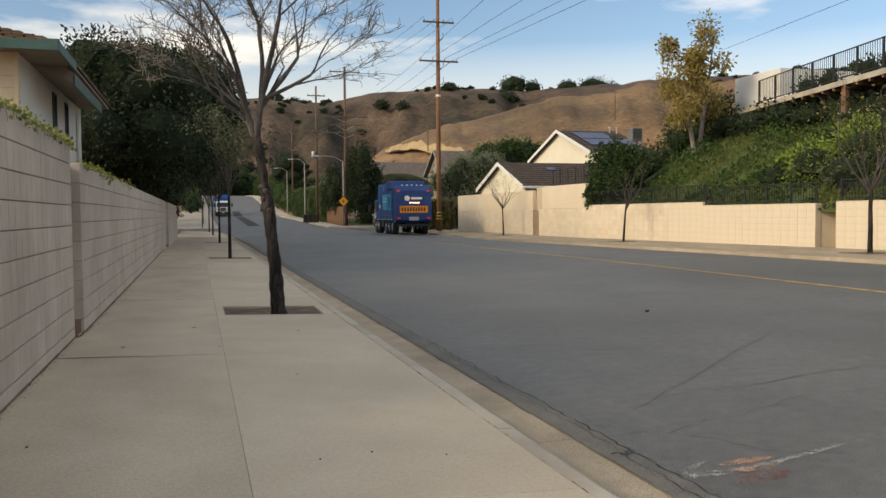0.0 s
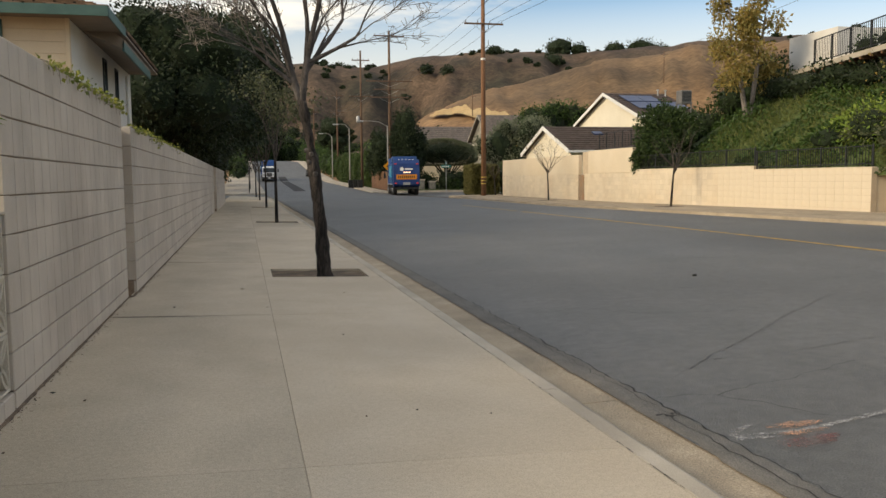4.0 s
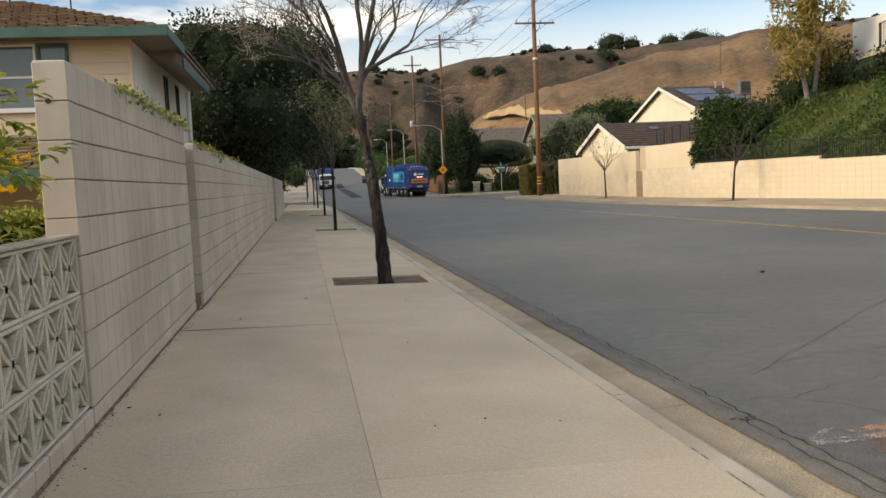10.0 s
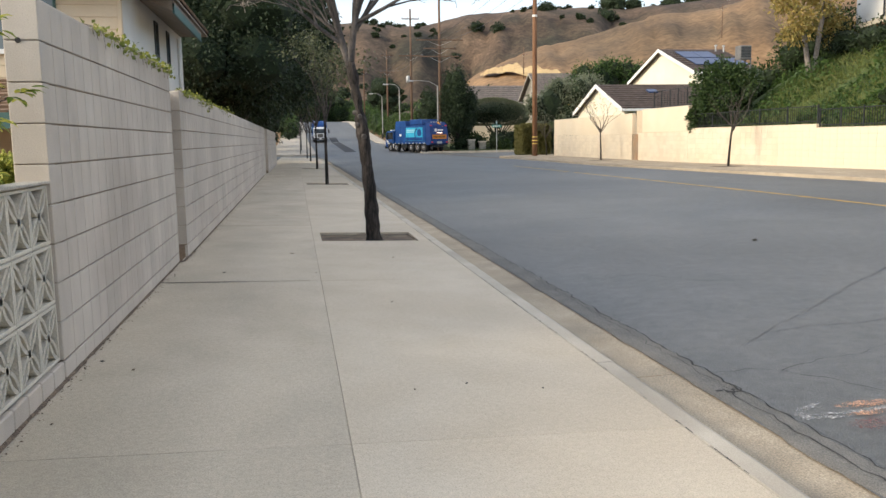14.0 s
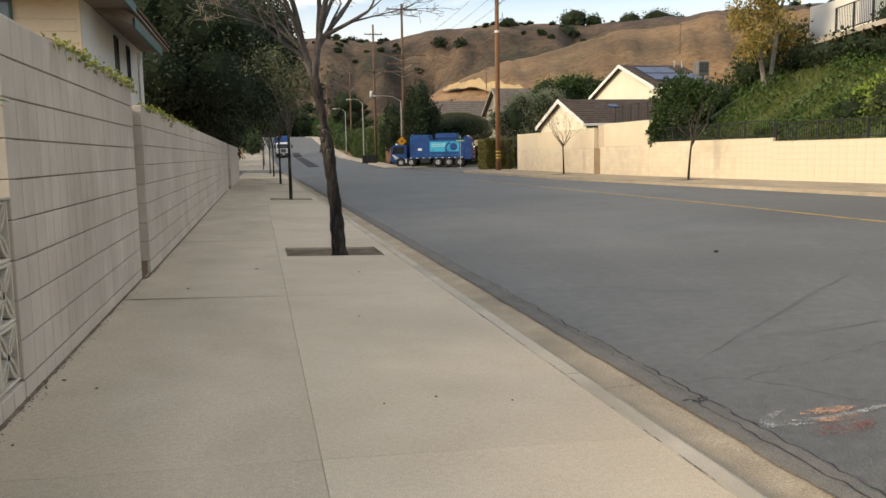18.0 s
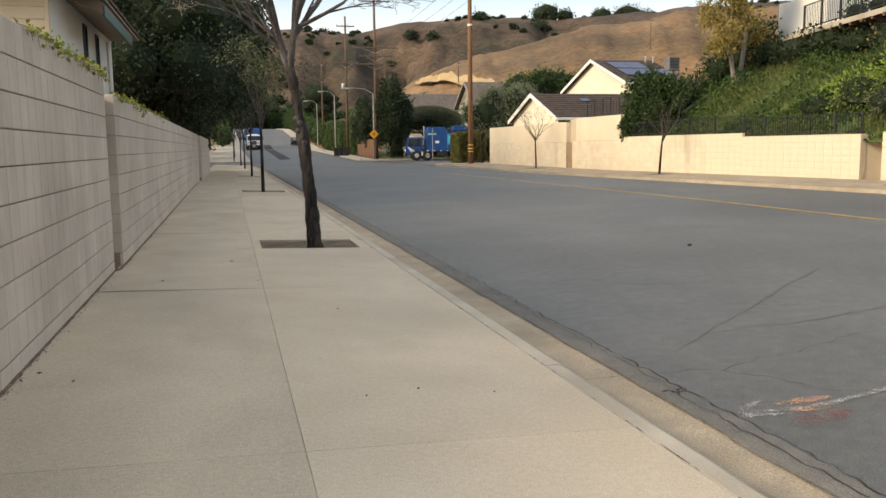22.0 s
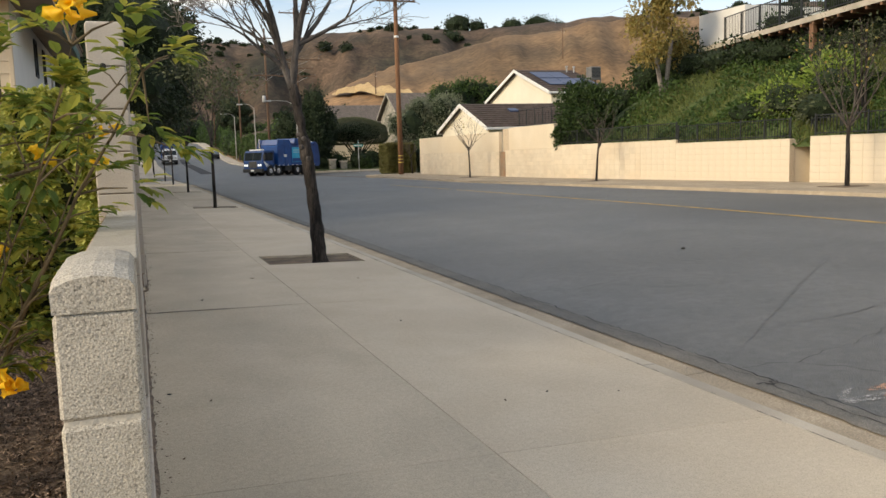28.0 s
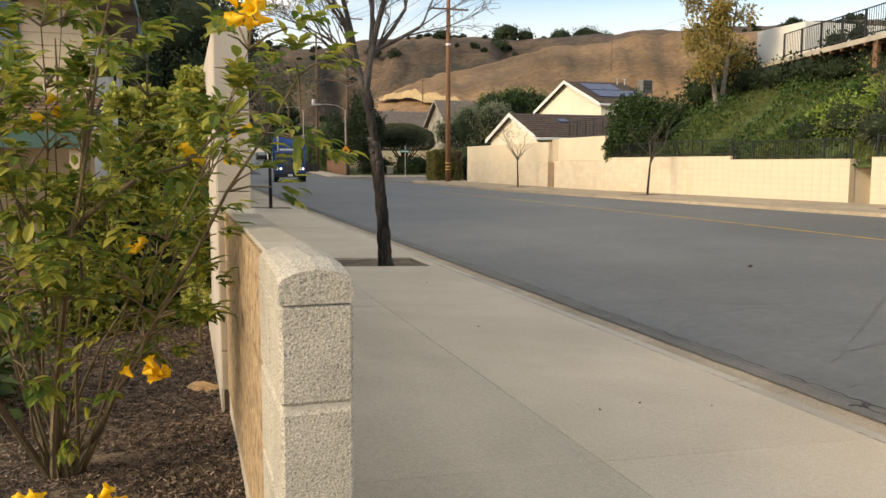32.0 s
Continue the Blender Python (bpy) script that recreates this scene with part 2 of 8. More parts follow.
M["limb"] = surf("grey_limb_bark", (0.062, 0.054, 0.049), (0.145, 0.128, 0.116), 9.0, 0.95, 0.8, c3=(0.06, 0.05, 0.042), scale3=3.0, bscale=30, fine=0.35, stretch=(1, 1, 0.4))
M["shoot"] = surf("dark_shoot", (0.055, 0.045, 0.038), (0.105, 0.088, 0.073), 10.0, 0.95, 0.6, fine=0.3)
M["twig"] = surf("pale_twig", (0.19, 0.16, 0.135), (0.31, 0.265, 0.225), 10.0, 0.95, 0.6, fine=0.3)
M["pole"] = surf("weathered_pole_wood", (0.175, 0.084, 0.043), (0.26, 0.138, 0.074), 6.0, 0.9, 0.7, c3=(0.15, 0.085, 0.05), scale3=0.8, bscale=25, fine=0.35, stretch=(1, 1, 0.06))
M["dark_pole"] = surf("dark_pole_wood", (0.105, 0.062, 0.04), (0.16, 0.10, 0.062), 6.0, 0.9, 0.7, c3=(0.08, 0.052, 0.036), scale3=0.8, bscale=25, fine=0.35, stretch=(1, 1, 0.06))
M["arm"] = surf("crossarm_wood", (0.12, 0.075, 0.05), (0.19, 0.12, 0.08), 6.0, 0.9, 0.6, fine=0.3)
M["black_metal"] = surf("black_painted_metal", (0.018, 0.02, 0.02), (0.03, 0.032, 0.032), 8.0, 0.5, 0.2, fine=0.2)
M["grey_metal"] = surf("galvanised_metal", (0.38, 0.38, 0.37), (0.48, 0.48, 0.47), 5.0, 0.5, 0.15, metal=0.4, fine=0.12)
M["concrete_pole"] = surf("pale_lamp_pole", (0.25, 0.235, 0.21), (0.31, 0.295, 0.27), 4.0, 0.85, 0.2, fine=0.15)
M["chrome"] = surf("chrome", (0.60, 0.60, 0.60), (0.72, 0.72, 0.72), 5.0, 0.22, 0.0, metal=0.9, fine=0.05)
M["rubber"] = surf("tyre_rubber", (0.018, 0.018, 0.018), (0.03, 0.029, 0.028), 12.0, 0.9, 0.3, fine=0.2)
M["blue"] = surf("blue_truck_paint", (0.005, 0.052, 0.20), (0.008, 0.07, 0.25), 2.5, 0.42, 0.05, c3=(0.005, 0.038, 0.15), scale3=1.1, fine=0.06, spec=0.5)
M["dark_blue"] = surf("dark_blue_panel", (0.01, 0.035, 0.14), (0.015, 0.05, 0.18), 2.5, 0.45, 0.05, fine=0.08)
M["pale_cyan"] = surf("pale_cyan_print", (0.30, 0.55, 0.62), (0.36, 0.60, 0.66), 3.0, 0.5, 0.0, fine=0.05)
M["cyan"] = surf("cyan_banner", (0.03, 0.33, 0.52), (0.05, 0.42, 0.60), 1.3, 0.45, 0.0, c3=(0.02, 0.22, 0.42), scale3=0.9, fine=0.03)
M["orange"] = surf("orange_panel", (0.70, 0.24, 0.02), (0.78, 0.30, 0.03), 4.0, 0.5, 0.0, fine=0.05)
M["ysign"] = surf("yellow_sign", (0.66, 0.27, 0.015), (0.72, 0.32, 0.02), 4.0, 0.5, 0.0, fine=0.05)
M["glass"] = surf("dark_glass", (0.012, 0.018, 0.022), (0.02, 0.028, 0.032), 1.5, 0.12, 0.0, fine=0.0, spec=0.4)
M["pane"] = surf("window_pane", (0.10, 0.13, 0.14), (0.16, 0.19, 0.20), 0.8, 0.08, 0.0, fine=0.0, spec=0.8)
M["yellow_line"] = surf("worn_yellow_line", (0.62, 0.37, 0.07), (0.48, 0.31, 0.09), 7.0, 0.85, 0.4, c3=(0.25, 0.20, 0.11), scale3=3.0, bscale=80, fine=0.3)
M["solar"] = surf("solar_panel", (0.03, 0.05, 0.115), (0.045, 0.07, 0.14), 1.0, 0.45, 0.0, fine=0.0, spec=0.3)
M["brown_wood"] = surf("brown_fence_wood", (0.16, 0.085, 0.05), (0.24, 0.135, 0.08), 4.0, 0.9, 0.5, fine=0.3, random_island=0.2, stretch=(1, 1, 0.2))
M["scrub_hill"] = surf("scrubby_hill", (0.098, 0.066, 0.044), (0.158, 0.104, 0.065), 0.03, 0.97, 0.0, c3=(0.050, 0.047, 0.030), scale3=0.02, bscale=0.35, fine=0.35)
M["cut_bank"] = surf("pale_cut_bank", (0.43, 0.29, 0.13), (0.52, 0.37, 0.18), 0.15, 0.97, 0.0, bscale=0.8, fine=0.2)
M["dry_grass"] = surf("dry_hill_grass", (0.275, 0.160, 0.076), (0.355, 0.215, 0.105), 0.03, 0.97, 0.0, c3=(0.16, 0.108, 0.06), scale3=0.014, bscale=0.4, fine=0.30)
M["lawn"] = surf("rough_green_cover", (0.062, 0.088, 0.025), (0.092, 0.125, 0.034), 0.9, 0.95, 0.8, c3=(0.05, 0.07, 0.022), scale3=0.35, bscale=8, fine=0.5)
M["leaf_dark"] = leafy("dark_oak_leaf", (0.012, 0.022, 0.009), (0.021, 0.035, 0.012), (0.036, 0.054, 0.020), 0.12)
M["leaf_green"] = leafy("green_leaf", (0.035, 0.062, 0.018), (0.06, 0.095, 0.027), (0.095, 0.135, 0.038))
M["leaf_slope"] = leafy("slope_cover_leaf", (0.028, 0.055, 0.014), (0.05, 0.092, 0.02), (0.085, 0.14, 0.03))
M["leaf_lime"] = leafy("lime_leaf", (0.13, 0.20, 0.03), (0.20, 0.28, 0.045), (0.27, 0.33, 0.07))
M["leaf_vine"] = leafy("vine_leaf", (0.15, 0.19, 0.03), (0.32, 0.34, 0.06), (0.55, 0.52, 0.14), 0.38)
M["leaf_trail"] = leafy("trailing_leaf", (0.09, 0.12, 0.022), (0.18, 0.20, 0.035), (0.33, 0.32, 0.07), 0.3)
M["leaf_yellow"] = leafy("autumn_leaf", (0.25, 0.175, 0.045), (0.35, 0.255, 0.07), (0.23, 0.215, 0.065))
M["leaf_clipped"] = leafy("clipped_grey_leaf", (0.10, 0.108, 0.058), (0.135, 0.145, 0.080), (0.17, 0.18, 0.10))
M["leaf_olive"] = leafy("olive_leaf", (0.055, 0.066, 0.030), (0.08, 0.092, 0.042), (0.115, 0.125, 0.062))
M["leaf_hedge"] = leafy("yellowish_hedge_leaf", (0.11, 0.105, 0.034), (0.16, 0.15, 0.05), (0.21, 0.19, 0.068))
M["leaf_grey"] = leafy("grey_green_leaf", (0.105, 0.12, 0.075), (0.15, 0.17, 0.105), (0.21, 0.23, 0.15))
M["leaf_dense"] = leafy("dense_shrub_leaf", (0.020, 0.036, 0.012), (0.033, 0.06, 0.016), (0.062, 0.10, 0.026))
M["leaf_grass"] = leafy("bank_grass_blade", (0.075, 0.105, 0.025), (0.115, 0.145, 0.035), (0.17, 0.17, 0.052))
M["stem"] = surf("tan_shrub_stem", (0.105, 0.08, 0.045), (0.185, 0.142, 0.08), 16.0, 0.9, 0.6, fine=0.25, stretch=(1, 1, 0.3))
# near-black green: the shade inside crowns is put into the colour
M["shade_core"] = surf("shaded_foliage", (0.010, 0.018, 0.006), (0.018, 0.030, 0.010), 4.0, 0.95, 1.0, bscale=9, fine=0.5)
M["flower"] = leafy("yellow_petal", (0.80, 0.42, 0.01), (0.88, 0.52, 0.015), (0.92, 0.60, 0.03), 0.3)



def blotch(m, scale, lo, hi, detail=4.0, a=0.35, c=0.68, place=False):
    """Broad wear over a finished surface: its colour times a soft noise, stretched by scale."""
    n, l = m.node_tree.nodes, m.node_tree.links
    sock = n["Principled BSDF"].inputs["Base Color"]
    src = sock.links[0].from_socket
    co = n.new("ShaderNodeTexCoord")
    mp = n.new("ShaderNodeMapping")
    mp.inputs["Scale"].default_value = scale
    t = n.new("ShaderNodeTexNoise")
    t.inputs["Scale"].default_value, t.inputs["Detail"].default_value = 1.0, detail
    r = n.new("ShaderNodeMapRange")
    for k, v in (("From Min", a), ("From Max", c), ("To Min", lo), ("To Max", hi)):
        r.inputs[k].default_value = v
    x = n.new("ShaderNodeMix")
    x.data_type, x.blend_type = "RGBA", "MULTIPLY"
    x.inputs[0].default_value = 1.0
    l.new(n.new("ShaderNodeNewGeometry").outputs["Position"] if place else co.outputs["Object"], mp.inputs["Vector"])
    l.new(mp.outputs["Vector"], t.inputs["Vector"])
    l.new(t.outputs["Fac"], r.inputs["Value"])
    l.new(src, x.inputs[6])
    l.new(r.outputs["Result"], x.inputs[7])
    l.new(x.outputs[2], sock)


blotch(M["asphalt"], (0.9, 0.05, 1), 0.95, 1.04)
blotch(M["asphalt"], (0.28, 0.22, 1), 0.94, 1.05)
blotch(M["asphalt"], (9.0, 9.0, 1), 0.86, 1.10, 8.0)
blotch(M["concrete"], (0.9, 0.5, 1), 0.95, 1.03)
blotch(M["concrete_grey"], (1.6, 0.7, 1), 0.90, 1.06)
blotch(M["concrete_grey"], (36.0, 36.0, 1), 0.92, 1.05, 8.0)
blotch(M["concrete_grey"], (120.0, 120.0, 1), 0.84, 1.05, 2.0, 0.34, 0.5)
blotch(M["concrete"], (34.0, 34.0, 1), 0.94, 1.04, 8.0)
blotch(M["concrete"], (120.0, 120.0, 1), 0.86, 1.05, 2.0, 0.34, 0.5)
blotch(M["gutter"], (1.2, 0.4, 1), 0.82, 1.10)
blotch(M["block_joined"], (1, 0.35, 1.2), 0.93, 1.04)
blotch(M["block"], (1.6, 1.6, 0.9), 0.88, 1.05, 7.0, place=True)
blotch(M["block"], (7, 7, 3), 0.93, 1.03, 6.0, place=True)
blotch(M["dry_grass"], (0.035, 0.035, 0.05), 0.66, 1.15, 8.0)
blotch(M["dry_grass"], (0.4, 0.4, 0.4), 0.80, 1.08, 6.0)
blotch(M["scrub_hill"], (0.03, 0.03, 0.05), 0.55, 1.2, 8.0)
blotch(M["scrub_hill"], (0.22, 0.22, 0.22), 0.62, 1.12, 6.0)
blotch(M["bark"], (9, 9, 2.2), 0.45, 1.35, 8.0)
blotch(M["bark"], (48, 48, 7), 0.35, 1.15, 6.0, 0.36, 0.58)
blotch(M["raw_block"], (9, 9, 14), 0.90, 1.06, 6.0)
blotch(M["raw_block"], (150, 150, 150), 0.62, 1.03, 1.0, 0.30, 0.40)


# ---- building helpers ----
def box(bm, x0, x1, y0, y1, z0, z1, bevel=0.0, m=None):
    vs = [bm.verts.new((x, y, z)) for z in (z0, z1) for x, y in ((x0, y0), (x1, y0), (x1, y1), (x0, y1))]
    fs = [bm.faces.new([vs[i] for i in q]) for q in ((3, 2, 1, 0), (4, 5, 6, 7), (0, 1, 5, 4), (1, 2, 6, 5), (2, 3, 7, 6), (3, 0, 4, 7))]
    if bevel:
        es = list({e for f in fs for e in f.edges})
        r = bmesh.ops.bevel(bm, geom=es, offset=bevel, segments=1, affect="EDGES", profile=0.5)
        vs = list({v for f in r["faces"] for v in f.verts} | {v for v in vs if v.is_valid})
    if m is not None:
        bmesh.ops.transform(bm, matrix=m, verts=[v for v in vs if v.is_valid])
    return bm


def tube(bm, points, radii, sides=6, cap=True):
    """A tapered tube along points."""
    rings = []
    for i, p in enumerate(points):
        p = Vector(p)
        a = Vector(points[max(i - 1, 0)])
        b = Vector(points[min(i + 1, len(points) - 1)])
        d = (b - a).normalized() if (b - a).length > 1e-9 else Vector((0, 0, 1))
        u = d.orthogonal().normalized() if abs(d.z) < 0.99 else Vector((1, 0, 0))
        if abs(d.z) < 0.99:
            u = d.cross(Vector((0, 0, 1))).normalized()
        w = d.cross(u).normalized()
        rings.append([bm.verts.new(p + radii[i] * (math.cos(2 * math.pi * k / sides) * u + math.sin(2 * math.pi * k / sides) * w)) for k in range(sides)])
    for r0, r1 in zip(rings, rings[1:]):
        for k in range(sides):
            bm.faces.new((r0[k], r0[(k + 1) % sides], r1[(k + 1) % sides], r1[k]))
    if cap:
        bm.faces.new(rings[0][::-1])
        bm.faces.new(rings[-1])
    return bm


def disc(bm, centre, axis, r, depth, sides=20, bevel=0.0):
    """A short cylinder about centre, along axis 'x', 'y' or 'z'."""
    c = Vector(centre)
    d = {"x": Vector((1, 0, 0)), "y": Vector((0, 1, 0)), "z": Vector((0, 0, 1))}[axis]
    if bevel:
        return tube(bm, [c - d * depth / 2, c - d * (depth / 2 - bevel), c + d * (depth / 2 - bevel), c + d * depth / 2], [r - bevel, r, r, r - bevel], sides)
    return tube(bm, [c - d * depth / 2, c + d * depth / 2], [r, r], sides)


def sheet(bm, poly, z0, z1):
    """A flat slab over a polygon of (x, y)."""
    lo = [bm.verts.new((x, y, z0)) for x, y in poly]
    hi = [bm.verts.new((x, y, z1)) for x, y in poly]
    bm.faces.new(hi)
    bm.faces.new(lo[::-1])
    n = len(poly)
    for i in range(n):
        bm.faces.new((lo[i], lo[(i + 1) % n], hi[(i + 1) % n], hi[i]))
    return bm


def mesh_of(bm, name, material, smooth=False):
    me = bpy.data.meshes.new(name)
    bmesh.ops.recalc_face_normals(bm, faces=bm.faces)
    bm.to_mesh(me)
    bm.free()
    me.materials.append(material)
    if smooth:
        for p in me.polygons:
            p.use_smooth = True
    return me


def raw_mesh(name, verts, faces, material, smooth=False):
    me = bpy.data.meshes.new(name)
    me.from_pydata(verts, [], faces)
    me.materials.append(material)
    if smooth:
        me.polygons.foreach_set("use_smooth", [True] * len(me.polygons))
    me.update()
    return me


def part(name, bm, material, parent=None, label="", at=None, smooth=False):
    """One mesh object under a thing or a part; bm may be a bmesh or a ready mesh."""
    me = bm if isinstance(bm, bpy.types.Mesh) else mesh_of(bm, name, material, smooth)
    ob = new(name, me)
    if parent is not None:
        ob.parent = parent
    if at is not None:
        ob.matrix_basis = at
    if label:
        tagged(ob, label)
    return ob


def thing(name, label, category, at=None, group="", kind=""):
    ob = new(name)
    ob.empty_display_size = 0.1
    if at is not None:
        ob.matrix_basis = at
    return tagged(ob, label, category, group, kind)


def BM():
    return bmesh.new()


def leaf_cloud(name, centres, material, size=0.12, per=1, spread=0.0, seed=1, aspect=0.55, droop=0.3, outward=None, tri=False):
    """Many small folded leaves at given centres, as one mesh."""
    rng = np.random.default_rng(seed)
    c = np.repeat(np.asarray(centres, float), per, axis=0)
    if spread:
        c = c + rng.normal(0, spread, c.shape)
    n = len(c)
    d = rng.normal(0, 1, (n, 3))
    if outward is not None:
        d = d * 0.7 + np.repeat(np.asarray(outward, float), per, axis=0)
    d[:, 2] -= droop
    d /= np.linalg.norm(d, axis=1)[:, None] + 1e-9
    a = rng.normal(0, 1, (n, 3))
    w = np.cross(d, a)
    w /= np.linalg.norm(w, axis=1)[:, None] + 1e-9
    s = size * rng.uniform(0.6, 1.35, (n, 1))
    k = np.cross(d, w) * s * 0.12
    if tri:
        v = np.stack([c - w * s * aspect / 2, c + w * s * aspect / 2, c + d * s], 1).reshape(-1, 3)
        f = np.arange(3 * n).reshape(-1, 3)
    else:
        v = np.stack([c, c + d * s * 0.5 + w * s * aspect / 2 + k, c + d * s, c + d * s * 0.5 - w * s * aspect / 2 + k], 1).reshape(-1, 3)
        f = np.arange(4 * n).reshape(-1, 4)
    return raw_mesh(name, v.tolist(), f.tolist(), material)


def lumps(seed, count, centre, radii, shell=0.55, rough=0.25, flat=0.0):
    """Points through an uneven ellipsoid, most near its skin, and their outward ways."""
    rng = np.random.default_rng(seed)
    d = rng.normal(0, 1, (count, 3))
    d /= np.linalg.norm(d, axis=1)[:, None]
    r = shell + (1 - shell) * rng.random(count) ** 0.5
    bump = np.array([noise.noise(Vector((x * 2.1 + seed, y * 2.1, z * 2.1))) + 0.5 * noise.noise(Vector((x * 5 + seed, y * 5, z * 5))) for x, y, z in d])
    r = r * (1 + rough * bump * 1.6)
    p = d * r[:, None]
    if flat:
        p[:, 2] = np.maximum(p[:, 2], -flat)
    return p * np.asarray(radii) + np.asarray(centre), d


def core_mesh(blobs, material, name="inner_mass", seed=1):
    """Uneven fillers added inside a crown, coloured as its shade, so that it is not seen through: blobs of (centre,
    radii).
    """
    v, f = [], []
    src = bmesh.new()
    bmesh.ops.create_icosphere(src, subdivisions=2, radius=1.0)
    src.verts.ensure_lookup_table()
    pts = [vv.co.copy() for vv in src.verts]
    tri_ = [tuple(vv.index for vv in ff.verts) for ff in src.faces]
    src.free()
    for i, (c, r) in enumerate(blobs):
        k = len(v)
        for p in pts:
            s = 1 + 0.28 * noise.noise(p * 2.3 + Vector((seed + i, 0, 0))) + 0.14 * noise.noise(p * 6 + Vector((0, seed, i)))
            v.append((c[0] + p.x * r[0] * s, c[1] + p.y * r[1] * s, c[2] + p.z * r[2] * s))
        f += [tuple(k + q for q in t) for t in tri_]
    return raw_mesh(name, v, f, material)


# ---- the lie of the land ----
PROFILE = ((-80, 0.0), (50, 0.0), (60, -0.06), (72, -0.10), (84, -0.04), (108, 0.50), (135, 1.05), (162, 2.65), (205, 5.95), (232, 6.7), (280, 6.9), (420, 6.9))


def rise(y):
    """Height of the street along its length."""
    for (a, za), (b, zb) in zip(PROFILE, PROFILE[1:]):
        if y <= b:
            return za + (zb - za) * (y - a) / (b - a)
    return PROFILE[-1][1]


def east_fall(y):
    """The far pavement falls gently along the street before the crossing."""
    return max(-0.10, min(0.08, (26 - y) * 0.0075 - 0.033))


def road_z(x, y):
    """Height of the asphalt: crowned, lower at both gutters."""
    t = min(max((x - 3.25) / 12.95, 0), 1)
    return rise(y) - 0.145 + 0.12 * math.sin(math.pi * t) ** 0.8 + t * (east_fall(y) + 0.045)


def left_walk(x, y):
    return rise(y) - 0.03 * (x - 1.364)


def strip(name, xs, ys, zf, material):
    """A gridded surface over xs by ys."""
    v = [(x, y, zf(x, y)) for y in ys for x in xs]
    n = len(xs)
    f = [(j * n + i, j * n + i + 1, (j + 1) * n + i + 1, (j + 1) * n + i) for j in range(len(ys) - 1) for i in range(n - 1)]
    return raw_mesh(name, v, f, material, True)


def span(a, b, n):
    return [a + (b - a) * i / n for i in range(n + 1)]


# elevation of the near and the far ridge by bearing, as rise over distance
NEAR = ((-60, 0.05), (0, 0.040), (5, 0.040), (10, 0.052), (12.5, 0.078), (16, 0.102), (20, 0.118), (25, 0.131), (31, 0.147), (40, 0.15), (60, 0.12), (100, 0.05))
FAR = ((-60, 0.10), (-20, 0.12), (0, 0.133), (4, 0.136), (8, 0.133), (13, 0.146), (17, 0.150), (21, 0.146), (25, 0.145), (31, 0.153), (45, 0.15), (100, 0.09))


def along(table, a):
    for (p, v), (q, w) in zip(table, table[1:]):
        if a <= q:
            t = min(max((a - p) / (q - p), 0), 1)
            return v + (w - v) * t
    return table[-1][1]


def ease(t):
    t = min(max(t, 0), 1)
    return t * t * (3 - 2 * t)


R1, R2 = 300.0, 620.0


def hill_z(x, y):
    """Dry hills beyond the houses: a bright spur before a darker ridge."""
    r, a = math.hypot(x - 1, y + 4), math.degrees(math.atan2(x - 1, y + 4))
    if abs(a) > 105:
        return -0.4
    n1, n2 = R1 * along(NEAR, a) + 1, R2 * along(FAR, a) + 1
    low = n1 * 0.62 + 4
    if r < 150:
        z = -0.4 + max(0.0, rise(y) - 0.2) * ease((y - 55) / 40)
        return z if y > 0 else -0.4
    base = rise(min(y, 260)) * 0.9
    if r < R1:
        z = base + (n1 - base) * ease((r - 150) / (R1 - 150))
    elif r < 400:
        z = n1 + (low - n1) * ease((r - R1) / 100)
    elif r < R2:
        z = low + (n2 - low) * ease((r - 400) / (R2 - 400)) ** 0.85
    else:
        z = n2 - (r - R2) * 0.05
    g = noise.fractal(Vector((x * 0.012, y * 0.012, 3.1)), 1.0, 2.0, 4)
    bend = 2.2 * noise.noise(Vector((x * 0.006, y * 0.006, 1.3)))
    gully = abs(noise.noise(Vector(((a + bend) * 0.17, r * 0.003, 7.7)))) + 0.55 * abs(noise.noise(Vector(((a + bend) * 0.42, r * 0.006, 2.2))))
    k = ease((r - 170) / 130)
    crest = (1 - 0.92 * ease(1 - abs(r - R2) / 150)) * (1 - 0.9 * ease(1 - abs(r - R1) / 70))
    fold = abs(noise.noise(Vector(((a + bend) * 0.75, r * 0.008, 4.4))))
    cut = (max(0.0, 0.36 - gully) * 0.085 + max(0.0, 0.2 - fold) * 0.055) * r
    z += k * (g * (2.2 if r > 400 else 3.5) * (0.4 + 0.6 * crest) - cut * crest)
    if y < 275:
        # the street lies in a cutting
        w = ease((abs(x - 8) - 15) / 14) if y < 255 else max(ease((abs(x - 8) - 15) / 14), ease((y - 255) / 20))
        z = z * w + (1 - w) * min(z, rise(y) - 0.4)
    return z


# ground: one sheet to the horizon, in rings round the street
gv, gf = [], []
RR = [0.5, 6, 14, 24, 36, 50, 66, 84, 104, 124, 140, 150] + [150 + 10 * i for i in range(1, 52)] + [700, 760, 900, 1200, 1800, 3000]
AZ = [-180 + 6 * i for i in range(26)] + [-24 + 0.4 * i for i in range(176)] + [46.5 + 6 * i for i in range(26)]
for r in RR:
    for a in AZ:
        x, y = 1 + r * math.sin(radians(a)), -4 + r * math.cos(radians(a))
        gv.append((x, y, hill_z(x, y)))
nA = len(AZ)
for j in range(len(RR) - 1):
    for i in range(nA):
        gf.append((j * nA + i, j * nA + (i + 1) % nA, (j + 1) * nA + (i + 1) % nA, (j + 1) * nA + i))
ground_mesh = raw_mesh("ground", gv, gf, M["dry_grass"], True)
ground_mesh.materials.append(M["scrub_hill"])
